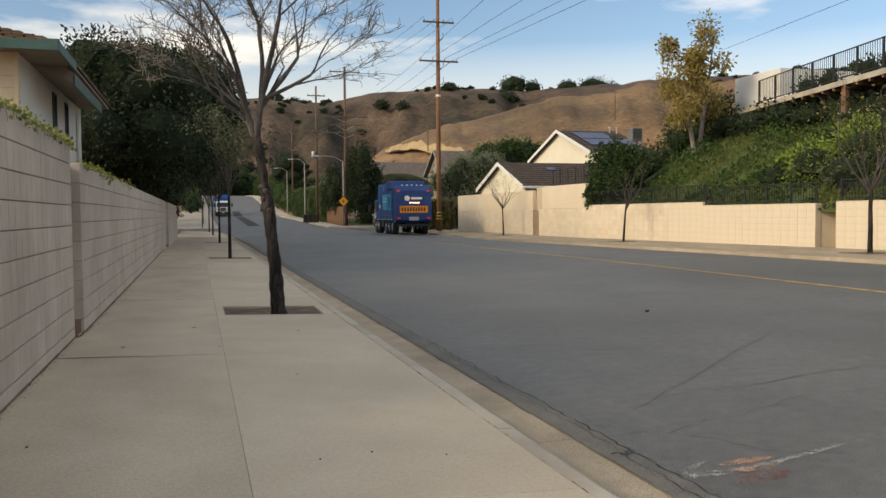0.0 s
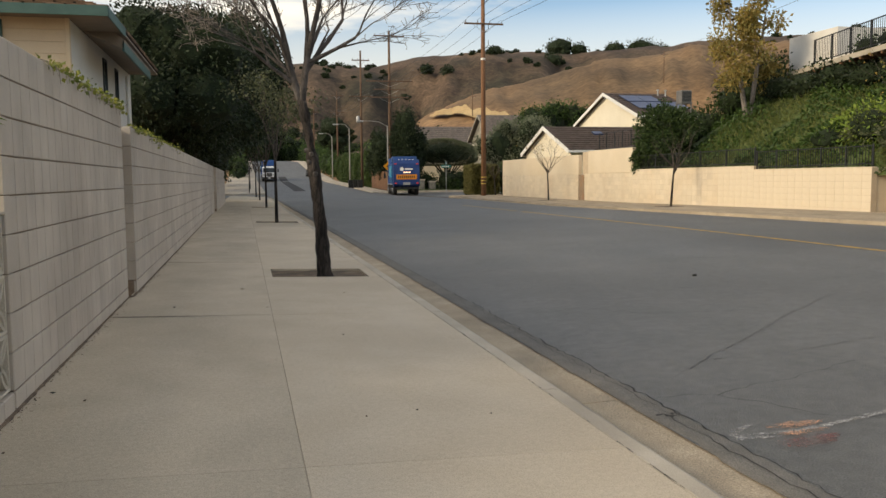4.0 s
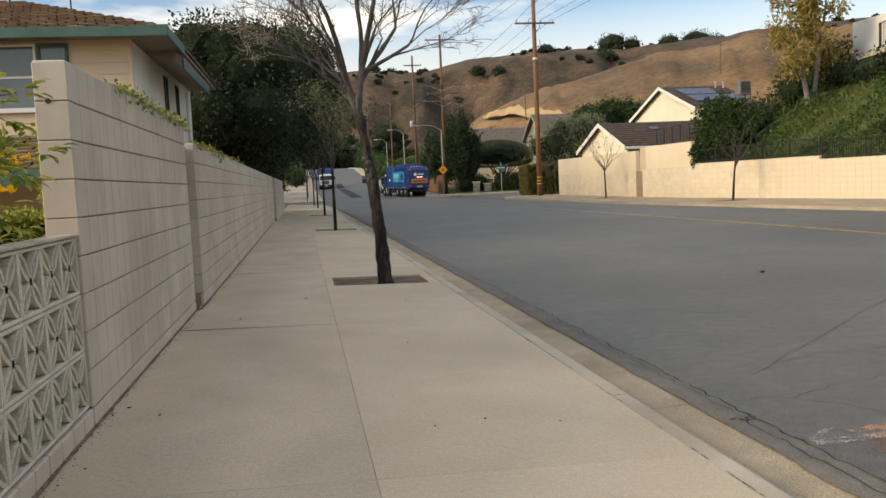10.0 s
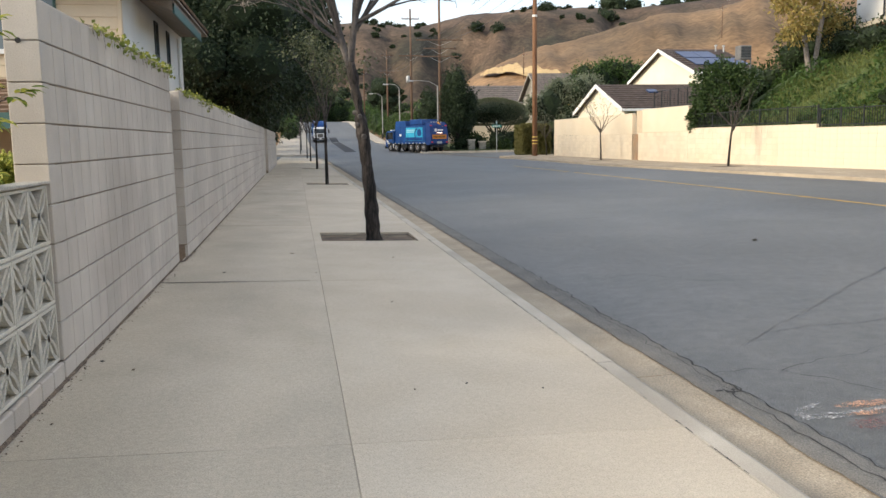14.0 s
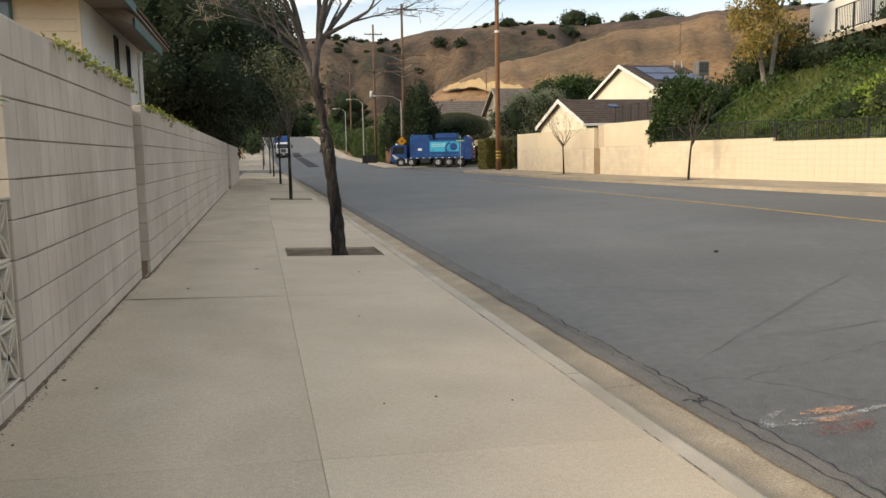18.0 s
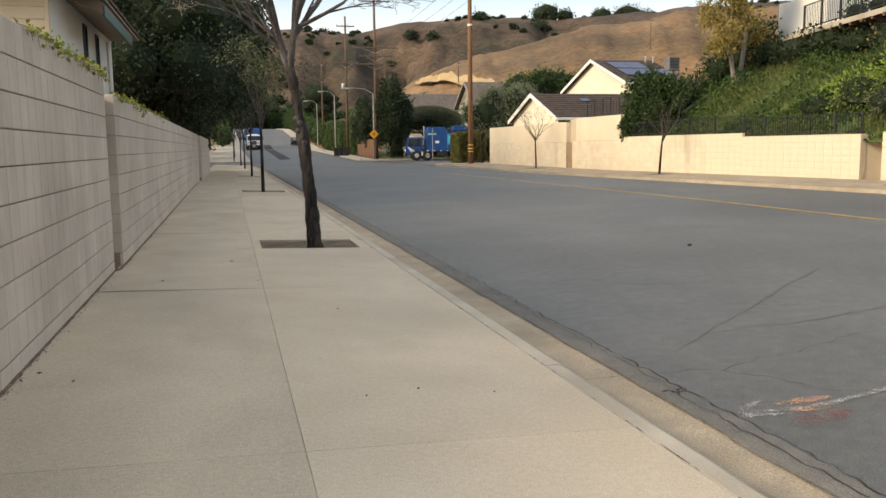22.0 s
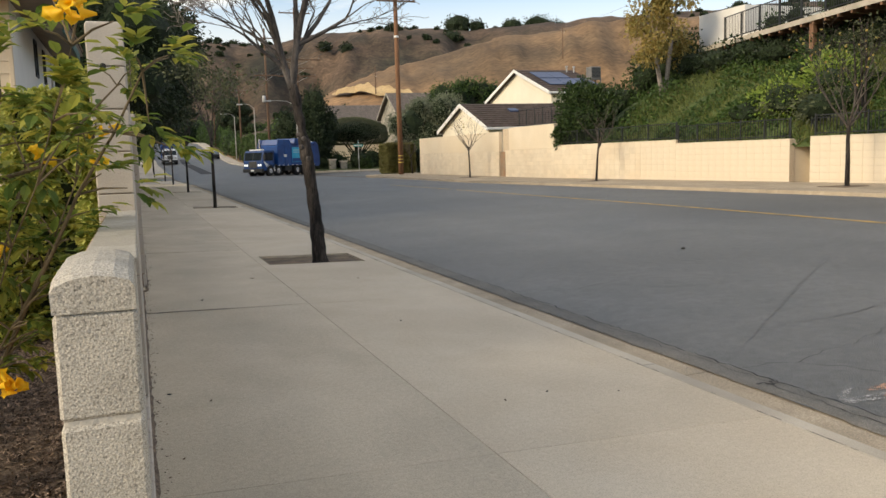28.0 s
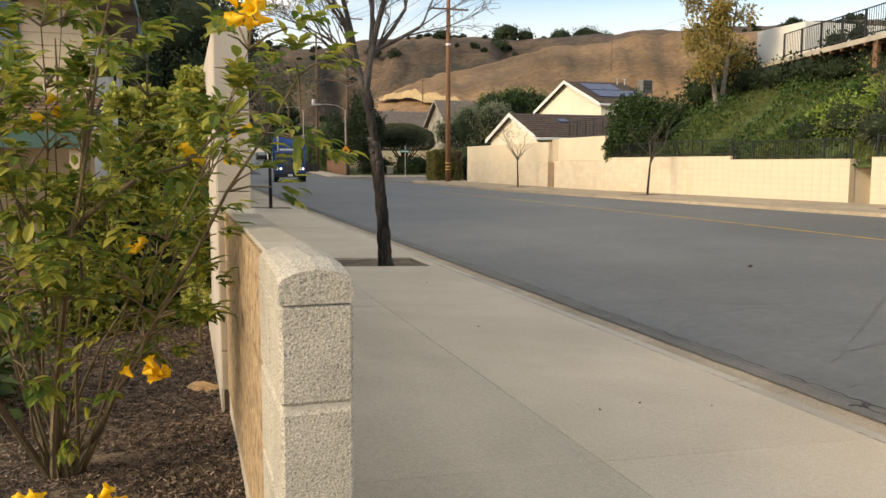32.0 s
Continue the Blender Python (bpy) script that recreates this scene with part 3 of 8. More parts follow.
for j in range(len(RR) - 1):
    for i in range(nA):
        r_, a_ = RR[j], AZ[i]
        if r_ > R1 + 25 or (a_ < 11.5 and 170 < r_) or (140 < r_ < 200 and a_ > 20):
            ground_mesh.polygons[j * nA + i].material_index = 1
ground = tagged(new("ground", ground_mesh), "dry brown grass hills rising behind the street", "ground", kind="structure")

# pale raw cutting along the foot of the spur
v, f = [], []
for i in range(48):
    a = 12.8 + 6.6 * i / 47
    e = math.sin(math.pi * (i + 0.4) / 48) ** 0.4
    r = along(((12.8, 240), (16, 215), (19.4, 203)), a) + 3 * noise.noise(Vector((i * 0.12, 2, 0)))
    for lift in (0.0, 0.2, 0.4, 0.6, 0.8, 1.0):
        q = r + along(((12.8, 22), (16, 12), (19.4, 7)), a) * lift * e * (1.0 + 0.5 * noise.noise(Vector((i * 0.31, 0, 1))))
        x, y = 1 + q * math.sin(radians(a)), -4 + q * math.cos(radians(a))
        near = [hill_z(1 + q * math.sin(radians(a + k)), -4 + q * math.cos(radians(a + k))) for k in (-0.9, -0.6, -0.3, 0, 0.3, 0.6, 0.9)]
        v.append((x, y, 0.5 * max(near) + 0.5 * sum(near) / 7 + 0.9))
    if i:
        k = len(v) - 12
        f += [(k + j, k + j + 6, k + j + 7, k + j + 1) for j in range(5)]
tagged(new("ground_cutting", raw_mesh("ground_cutting", v, f, M["cut_bank"])), "pale raw earth cutting at the foot of the hill", "cutting", kind="structure")

# road
YS = span(-30, 60, 60) + span(62, 130, 34) + span(134, 250, 30)
road = tagged(new("road", strip("road", [3.346, 3.5, 4.2, 5.2, 6.5, 8, 9, 9.6, 11, 12.5, 13.8, 14.8, 15.6, 16.24], YS, road_z, M["asphalt"])),
              "dark grey worn asphalt street with fine cracks", "road", kind="structure")


def side_z(x, y):
    return rise(min(max(y, 50), 82)) - 0.16


tagged(new("road_side_east", strip("road_side_east", span(16.23, 70, 15), span(53.9, 82, 14), side_z, M["asphalt"])), "grey asphalt side street opening onto the road", "road", kind="structure")
tagged(new("road_side_west", strip("road_side_west", span(-40, 3.25, 15), span(65.5, 79.6, 8), side_z, M["asphalt"])), "grey asphalt side street opening onto the road", "road", kind="structure")

# left pavement, kerb, gutter
PIT_Y = (6.04, 20.01, 34.0, 49.0, 62.6)
pavement_west = tagged(new("pavement_west"), "pale tan concrete pavement with scored joints", "pavement", kind="structure")


def slab(x0, x1, y0, y1, zf, material, parent, name="slab", gap=0.0006, thick=0.12, slope=None):
    bm = BM()
    c = [(x0 + gap, y0 + gap), (x1 - gap, y0 + gap), (x1 - gap, y1 - gap), (x0 + gap, y1 - gap)]
    hi = [bm.verts.new((x, y, zf(x, y) - 0.003)) for x, y in c]
    ins = [(x0 + gap + 0.003, y0 + gap + 0.003), (x1 - gap - 0.003, y0 + gap + 0.003), (x1 - gap - 0.003, y1 - gap - 0.003), (x0 + gap + 0.003, y1 - gap - 0.003)]
    top = [bm.verts.new((x, y, zf(x, y))) for x, y in ins]
    lo = [bm.verts.new((x, y, zf(x, y) - thick)) for x, y in c]
    bm.faces.new(top)
    bm.faces.new(lo[::-1])
    for i in range(4):
        k = (i + 1) % 4
        bm.faces.new((hi[i], hi[k], top[k], top[i]))
        bm.faces.new((lo[i], lo[k], hi[k], hi[i]))
    return part(name, bm, material, parent)


# crossing joints as they lie; the tree pits interrupt the outer row
JOINTS = [-12.6, -8.8, -5.0, -1.1, 2.98, 7.9, 13.0, 17.6, 22.2, 27.0, 31.6, 36.4, 41.2, 46.0, 50.8, 55.6, 60.4, 65.6]
for y0, y1 in zip(JOINTS, JOINTS[1:]):
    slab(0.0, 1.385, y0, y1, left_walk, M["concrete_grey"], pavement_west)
    cuts = [y0]
    for p in PIT_Y:
        if y0 <= p < y1:
            cuts += [p - 0.06, p + 0.94]
    cuts.append(y1)
    for k in range(len(cuts) - 1):
        a, b = cuts[k], cuts[k + 1]
        if b - a < 0.05:
            continue
        if k % 2:
            slab(1.385, 1.49, a, b, left_walk, M["concrete"], pavement_west)
            slab(2.715, 2.855, a, b, left_walk, M["concrete"], pavement_west)
        else:
            slab(1.385, 2.855, a, b, left_walk, M["concrete"], pavement_west)
bm = BM()
box(bm, -0.02, 2.87, -12.6, 65.6, -0.3, -0.145)
part("bedding", bm, M["gutter"], pavement_west)
for p in PIT_Y:
    v = strip("tree_pit", span(1.47, 2.735, 8), span(p - 0.08, p + 0.96, 8), lambda x, y: left_walk(x, y) - 0.03 + 0.015 * noise.noise(Vector((x * 6, y * 6, 0))), M["soil"])
    tagged(new("tree_pit", v), "bare brown soil square cut into the pavement", "tree pit", group="tree pits", kind="structure")


def profile_run(name, prof, ys, zf, material, wobble=0.0):
    """A cross-section (x, dz) carried along the street."""
    v, f = [], []
    n = len(prof)
    for y in ys:
        for x, dz in prof:
            v.append((x + (noise.noise(Vector((y * 2.3, x, 0))) * wobble), y, zf(y) + dz))
    for j in range(len(ys) - 1):
        for i in range(n - 1):
            f.append((j * n + i, j * n + i + 1, (j + 1) * n + i + 1, (j + 1) * n + i))
    return raw_mesh(name, v, f, material)


kerb_west = tagged(new("kerb_west"), "worn concrete kerb with a rounded edge", "kerb", kind="structure")
for i in range(26):
    a = -12 + 3.0 * i
    if a > 63:
        break
    ys = span(a + 0.004, a + 2.996, 6)
    part("kerbstone", profile_run("kerbstone", ((2.859, -0.2), (2.859, -0.050), (2.866, -0.0455), (2.955, -0.048), (2.978, -0.058), (2.990, -0.085), (2.996, -0.17), (2.996, -0.24)), ys, rise, M["kerb"], 0.004), M["kerb"], kerb_west)
    part("gutter_slab", profile_run("gutter_slab", ((2.985, -0.24), (2.991, -0.158), (3.06, -0.153), (3.40, -0.146), (3.41, -0.25)), ys, rise, M["gutter"], 0.006), M["gutter"], kerb_west)
# worn strip of asphalt and its open cracks beside the gutter
v, f = [], []
for i, y in enumerate(span(-12, 65, 1100)):
    inner = 3.352 + 0.030 * noise.noise(Vector((y * 1.9, 3, 0))) + 0.014 * noise.noise(Vector((y * 9, 5, 0))) + 0.008 * noise.noise(Vector((y * 31, 1, 0)))
    for x in (inner - 0.004, inner + 0.006, 3.43, 3.47, 3.515):
        drop = 0.008 if x < inner else 0.0
        v.append((x, y, max(road_z(x, y), rise(y) - 0.146) + 0.0065 - drop + 0.002 * noise.noise(Vector((x * 30, y * 12, 1)))))
    if i:
        k = len(v) - 10
        f += [(k + j, k + j + 1, k + j + 6, k + j + 5) for j in range(4)]
tagged(new("trim_asphalt_edge", raw_mesh("trim_asphalt_edge", v, f, M["asphalt_patch"], True)), "crumbling paler strip of asphalt along the gutter", "asphalt edge", kind="structure")


def crack(name, pts, width, seed, label, fill="tar"):
    rng = random.Random(seed)
    v, f = [], []
    fine_pts = []
    for (x0, y0), (x1, y1) in zip(pts, pts[1:]):
        k = max(2, int(math.hypot(x1 - x0, y1 - y0) / 0.07))
        for i in range(k):
            t = i / k
            fine_pts.append((x0 + (x1 - x0) * t, y0 + (y1 - y0) * t))
    fine_pts.append(pts[-1])
    for i, (x, y) in enumerate(fine_pts):
        j = fine_pts[min(i + 1, len(fine_pts) - 1)]
        h = fine_pts[max(i - 1, 0)]
        dx, dy = j[0] - h[0], j[1] - h[1]
        d = math.hypot(dx, dy) or 1
        px, py = -dy / d, dx / d
        o = rng.uniform(-1, 1) * 0.02
        w = width * rng.uniform(0.2, 1.2) / 2
        for s in (-1, 1):
            X, Y = x + px * (o + s * w), y + py * (o + s * w)
            v.append((X, Y, max(road_z(X, Y), rise(Y) - 0.148) + 0.009))
    for i in range(len(fine_pts) - 1):
        f.append((2 * i, 2 * i + 2, 2 * i + 3, 2 * i + 1))
    return tagged(new(name, raw_mesh(name, v, f, M[fill])), label, "road crack", group="road cracks", kind="structure")


crack("road_crack", [(3.512 + 0.012 * noise.noise(Vector((y * 0.9, 0, 0))), y) for y in span(-6, 40, 92)], 0.013, 1, "long open crack along the gutter edge")
crack("road_crack", [(3.45 + 0.03 * noise.noise(Vector((y * 1.3, 7, 0))), y) for y in span(-3.2, -0.45, 9)], 0.008, 2, "second thin crack in the crumbling asphalt edge")
crack("road_crack", [(3.46 + 0.02 * noise.noise(Vector((y * 1.3, 2, 0))), y) for y in span(-0.40, 3.4, 13)], 0.005, 12, "second thin crack in the crumbling asphalt edge")
crack("road_crack", [(3.385, -0.40), (3.43, -0.41), (3.47, -0.45), (3.50, -0.42)], 0.030, 3, "broken-out pothole edge by the gutter")
crack("road_crack", [(3.44, -0.47), (3.49, -0.45), (3.53, -0.38)], 0.022, 13, "broken-out pothole edge by the gutter")
crack("road_crack", [(3.51, -0.10), (3.73, -0.12), (3.90, -0.21), (4.07, -0.47), (4.17, -0.74), (4.5, -0.95)], 0.007, 4, "thin branching crack across the asphalt")
crack("road_crack", [(3.90, -0.21), (4.14, -0.11), (4.5, -0.05), (5.2, 0.2)], 0.006, 5, "thin branching crack across the asphalt")
crack("road_crack", [(3.77, 3.10), (4.04, 2.93), (4.40, 3.05), (4.80, 2.43), (5.6, 2.2)], 0.008, 6, "thin crack across the asphalt")
crack("road_crack", [(3.93, 0.35), (4.55, 0.83), (5.09, 1.22), (6.0, 1.96), (6.9, 2.6)], 0.012, 7, "long dark worn crack across the asphalt", "crack_smear")
crack("road_crack", [(4.38, 0.64), (4.71, 0.67), (5.1, 0.64), (6.0, 0.8), (7.2, 0.7)], 0.014, 8, "dark worn crack across the asphalt", "crack_smear")
crack("road_crack", [(7.0, 6.5), (8.2, 6.1), (9.4, 6.4)], 0.012, 9, "thin crack across the asphalt")
crack("road_crack", [(5.2, 3.9), (5.8, 3.75), (6.6, 3.45), (7.4, 3.5), (8.4, 3.8)], 0.007, 10, "thin crack across the asphalt")

# open joints where the slabs have parted
for y_, x1_ in ((2.98, 1.36), (7.9, 1.36), (13.0, 0.8), (27.0, 1.2)):
    v, f = [], []
    for i, x in enumerate(span(0.01, x1_, 14)):
        w = 0.013 * (1.25 - x / x1_) * (0.7 + 0.6 * abs(noise.noise(Vector((x * 9, y_, 0)))))
        o = 0.006 * noise.noise(Vector((x * 5, y_, 3)))
        v += [(x, y_ + o - w, left_walk(x, y_) + 0.004), (x, y_ + o + w, left_walk(x, y_) + 0.004)]
        if i:
            f.append((2 * i - 2, 2 * i - 1, 2 * i + 1, 2 * i))
    tagged(new("trim_open_joint", raw_mesh("trim_open_joint", v, f, M["tar"])), "dark open joint between pavement slabs", "joint", kind="structure")
# dark crumbs in the joint between pavement and kerb
v, f = [], []
for i in range(620):
    y = -4.0 + 20.0 * i / 620
    w = 0.010 * noise.noise(Vector((y * 3.1, 4, 0))) + 0.007 * noise.noise(Vector((y * 17, 1, 0)))
    if w < 0.0015:
        continue
    o = 0.004 * noise.noise(Vector((y * 6, 8, 0)))
    k = len(v)
    for yy, ww in ((y - 0.02, w * 0.6), (y + 0.02, w)):
        v += [(2.857 + o - ww, yy, left_walk(2.857, yy) + 0.0035), (2.857 + o + ww, yy, left_walk(2.857, yy) + 0.0035)]
    f.append((k, k + 1, k + 3, k + 2))
tagged(new("trim_kerb_joint", raw_mesh("trim_kerb_joint", v, f, M["tar"])), "dark crumbling joint between pavement and kerb", "joint", kind="structure")
# dirt gathered along the foot of the wall
v, f = [], []
for i, y in enumerate(span(-2.6, 26, 420)):
    w = 0.006 + 0.016 * max(0, noise.noise(Vector((y * 2.7, 0, 5)))) + 0.022 * max(0, noise.noise(Vector((y * 11.0, 0, 2)))) + 0.010 * max(0, noise.noise(Vector((y * 31.0, 0, 2))))
    x = 0.004 if y < 4.26 else 0.045
    v += [(x - 0.01, y, left_walk(0, y) + 0.018), (x + w, y, left_walk(w, y) + 0.003)]
    if i:
        f.append((2 * i - 2, 2 * i - 1, 2 * i + 1, 2 * i))
tagged(new("trim_wall_dirt", raw_mesh("trim_wall_dirt", v, f, M["mulch_base"])), "dark dirt gathered along the foot of the wall", "dirt", kind="structure")
rng = np.random.default_rng(61)
n = 520
ly = -2.6 + 14.0 * rng.random(n) ** 1.3
lx = 0.012 + np.where(ly > 4.26, 0.04, 0.0) + np.abs(rng.normal(0, 0.028, n))
v, f = [], []
for x, y in zip(lx, ly):
    a, q = rng.uniform(0, 6.28), rng.uniform(0.003, 0.010)
    z = left_walk(x, y) + 0.004
    k = len(v)
    v += [(x + q * math.cos(a), y + q * math.sin(a), z), (x - 0.5 * q * math.sin(a), y + 0.5 * q * math.cos(a), z + 0.4 * q), (x - q * math.cos(a), y - q * math.sin(a), z + 0.001), (x + 0.5 * q * math.sin(a), y - 0.5 * q * math.cos(a), z)]
    f.append((k, k + 1, k + 2, k + 3))
M["crumb"] = surf("dry_crumb", (0.05, 0.036, 0.025), (0.13, 0.085, 0.05), 20.0, 0.95, 0.0, fine=0.2, random_island=0.6)
tagged(new("wall_foot_litter", raw_mesh("wall_foot_litter", v, f, M["crumb"])), "dry crumbs and leaf scraps along the foot of the wall", "litter", kind="stuff")
# worn survey paint on the road: thin, broken by the stones of the asphalt
def worn_paint(name, c1, c2, keep):
    m = surf(name, c1, c2, 30.0, 0.9, 0.3, fine=0.3)
    n, l = m.node_tree.nodes, m.node_tree.links
    co = n.new("ShaderNodeTexCoord")
    fac = []
    for sc, a_, b_ in ((120.0, 0.44, 0.58), (11.0, 0.28, 0.6)):
        t = n.new("ShaderNodeTexNoise")
        t.inputs["Scale"].default_value, t.inputs["Detail"].default_value = sc, 3.0
        r = n.new("ShaderNodeMapRange")
        r.inputs["From Min"].default_value, r.inputs["From Max"].default_value = a_, b_
        l.new(co.outputs["Object"], t.inputs["Vector"])
        l.new(t.outputs["Fac"], r.inputs["Value"])
        fac.append(r.outputs["Result"])
    mu = n.new("ShaderNodeMath")
    mu.operation = "MULTIPLY"
    l.new(fac[0], mu.inputs[0])
    l.new(fac[1], mu.inputs[1])
    k = n.new("ShaderNodeMath")
    k.operation = "MULTIPLY"
    k.inputs[1].default_value = keep
    l.new(mu.outputs[0], k.inputs[0])
    l.new(k.outputs[0], n["Principled BSDF"].inputs["Alpha"])
    return m


M["chalk"] = worn_paint("white_spray_paint", (0.56, 0.55, 0.52), (0.42, 0.41, 0.40), 1.0)
M["spray_orange"] = worn_paint("orange_spray_paint", (0.72, 0.40, 0.24), (0.52, 0.29, 0.18), 1.0)
M["spray_red"] = worn_paint("red_spray_paint", (0.30, 0.09, 0.07), (0.22, 0.085, 0.07), 0.9)


def paint_mark(pts, width, mat, seed, label):
    v, f = [], []
    run = []
    for (x0, y0), (x1, y1) in zip(pts, pts[1:]):
        for i in range(30):
            run.append((x0 + (x1 - x0) * i / 30, y0 + (y1 - y0) * i / 30))
    run.append(pts[-1])
    for i, (x, y) in enumerate(run):
        j, h = run[min(i + 1, len(run) - 1)], run[max(i - 1, 0)]
        dx, dy = j[0] - h[0], j[1] - h[1]
        d = math.hypot(dx, dy) or 1
        e = math.sin(math.pi * min(max(i / (len(run) - 1), 0.03), 0.97)) ** 0.5
        for s in (-1, 1):
            w = width / 2 * e * (0.8 + 0.7 * noise.noise(Vector((i * 0.45, seed + s, 0))) + 0.8 * noise.noise(Vector((i * 1.7, seed - s, 4))))
            X, Y = x - dy / d * s * w, y + dx / d * s * w
            v.append((X, Y, road_z(X, Y) + 0.005 + 0.0008 * seed))
        if i:
            f.append((2 * i - 2, 2 * i - 1, 2 * i + 1, 2 * i))
    return tagged(new("trim_road_paint", raw_mesh("trim_road_paint", v, f, mat)), label, "road marking", group="survey paint marks", kind="structure")


paint_mark([(3.77, -0.74), (3.61, -0.82), (3.57, -0.91), (3.79, -0.965)], 0.060, M["chalk"], 1, "smudged white paint arrow on the asphalt")
paint_mark([(3.60, -0.88), (3.85, -0.92), (4.1, -0.905), (4.5, -0.83), (4.8, -0.77)], 0.050, M["chalk"], 2, "smudged white paint line on the asphalt")
paint_mark([(3.80, -0.825), (3.95, -0.83), (4.13, -0.835)], 0.105, M["spray_orange"], 3, "worn orange paint patch on the asphalt")
paint_mark([(3.78, -0.945), (3.92, -0.955), (4.08, -0.945)], 0.081, M["spray_orange"], 4, "worn orange paint patch on the asphalt")
paint_mark([(3.69, -1.07), (3.87, -1.085), (4.06, -1.04)], 0.162, M["spray_red"], 5, "faded red paint patch on the asphalt")
# cast shadow far up the road, laid on it as a dark strip
tagged(new("trim_road_patch", strip("trim_road_patch", [0.0, 1.3], span(88, 150, 24), lambda x, y: rise(y), M["tar"])), "long cast shadow up the road, laid as a dark strip", "road patch", kind="structure")
for vtx in bpy.data.meshes["trim_road_patch"].vertices:
    vtx.co.x += 6.6 + 0.012 * (vtx.co.y - 88)
    vtx.co.z = road_z(vtx.co.x, vtx.co.y) + 0.012
# small litter: dry leaves and a stone
rg = random.Random(12)
LEAF_AT = [(1.12, 4.8), (2.40, -0.46), (2.03, -0.33), (1.75, -0.4), (0.42, -1.6), (0.62, -1.9), (0.3, 0.15), (1.35, 3.4), (0.5, 3.5), (2.2, 4.4), (0.85, 9.5), (1.9, 1.9), (0.12, -0.7), (0.10, 0.35)]
for i, (x, y) in enumerate(LEAF_AT):
    bm = BM()
    s = 0.028 if i == 0 else rg.uniform(0.008, 0.018)
    q = [bm.verts.new(p) for p in ((-s, 0, 0.004), (0, -s * 0.5, 0.001), (s, 0, 0.007), (0, s * 0.5, 0.001), (0, 0, 0.009))]
    for a_, b_ in ((0, 1), (1, 2), (2, 3), (3, 0)):
        bm.faces.new((q[a_], q[b_], q[4]))
    tagged(part("fallen_leaf", bm, M["tar"] if i % 3 else M["soil"], at=pose(x, y, left_walk(x, y) + 0.002, 0, 0, rg.uniform(0, 360))), "small dry fallen leaf on the pavement", "leaf", group="fallen leaves")
bm = BM()
bmesh.ops.create_icosphere(bm, subdivisions=2, radius=1)
for v_ in bm.verts:
    v_.co = Vector((v_.co.x * 0.032, v_.co.y * 0.02, v_.co.z * 0.016)) * (1 + 0.3 * noise.noise(v_.co * 2))
tagged(part("road_pebble", bm, M["tar"], at=pose(6.56, 4.56, road_z(6.56, 4.56) + 0.012)), "small dark lump lying on the asphalt", "pebble")

# centre line, with two slightly raised reflectors
def line_strip(name, y0, y1, n, label):
    v, f = [], []
    for i, y in enumerate(span(y0, y1, n)):
        for dx in (0, 0.12):
            x = 10.44 + 0.022 * y + dx
            v.append((x, y, road_z(x, y) + 0.005))
        if i:
            f.append((2 * i - 2, 2 * i - 1, 2 * i + 1, 2 * i))
    return tagged(new(name, raw_mesh(name, v, f, M["yellow_line"])), label, "road marking", kind="structure")


line_strip("trim_centre_line", -8, 24, 60, "worn yellow centre line")
line_strip("trim_centre_line_far", 24.6, 33, 30, "faded far end of the yellow centre line")

# right pavement and kerb
right_z = lambda y: rise(y) + east_fall(y)
tagged(new("kerb_east", profile_run("kerb_east", ((15.78, -0.25), (15.79, -0.094), (16.20, -0.092), (16.22, -0.008), (16.24, 0.0), (16.36, 0.002), (16.365, -0.2)), span(-30, 54, 60), right_z, M["gutter"], 0.004)), "pale worn concrete kerb", "kerb", kind="structure")
pavement_east = tagged(new("pavement_east"), "sandy concrete pavement along the cream wall", "pavement", kind="structure")
for i in range(21):
    a = -24 + 3.7 * i
    slab(16.37, 19.78, a, min(a + 3.7, 54), lambda x, y: right_z(y) + 0.01 * (x - 16.1), M["gutter"], pavement_east)

# kerbs of the far corners
tagged(new("kerb_far_east", profile_run("kerb_far_east", ((14.42, -0.3), (14.42, -0.04), (14.45, 0.004), (14.62, 0.006), (14.63, -0.3)), span(82.0, 232, 60), rise, M["kerb"], 0.0)), "pale kerb climbing beside the road", "kerb", kind="structure")
tagged(new("kerb_far_west", profile_run("kerb_far_west", ((3.19, -0.3), (3.19, 0.006), (3.36, 0.004), (3.40, -0.04), (3.40, -0.3)), span(79.4, 232, 60), rise, M["kerb"], 0.0)), "pale kerb climbing beside the road", "kerb", kind="structure")
for nm, x0, x1, y0, y1 in (("kerb_side_east", 14.45, 60, 81.62, 81.82), ("kerb_side_west", -20, 3.4, 79.22, 79.42)):
    bm = BM()
    box(bm, x0, x1, y0, y1, rise(y0) - 0.5, rise(y0) + 0.03, 0.02)
    tagged(part(nm, bm, M["kerb"]), "pale kerb along the mouth of the side street", "kerb", kind="structure")


# ---- walls ----
def block_mesh(name, w, h, d, material, edge=0.0035):
    """One block, lying on y (length w), z (height h), with its outer face at x = 0 looking to +x."""
    bm = BM()
    box(bm, -d, 0, 0, w, 0, h)
    bm.faces.ensure_lookup_table()
    es = [e for e in bm.edges if all(abs(v.co.x) < 1e-6 for v in e.verts)]
    bmesh.ops.bevel(bm, geom=es, offset=edge, segments=1, affect="EDGES")
    return mesh_of(bm, name, material)


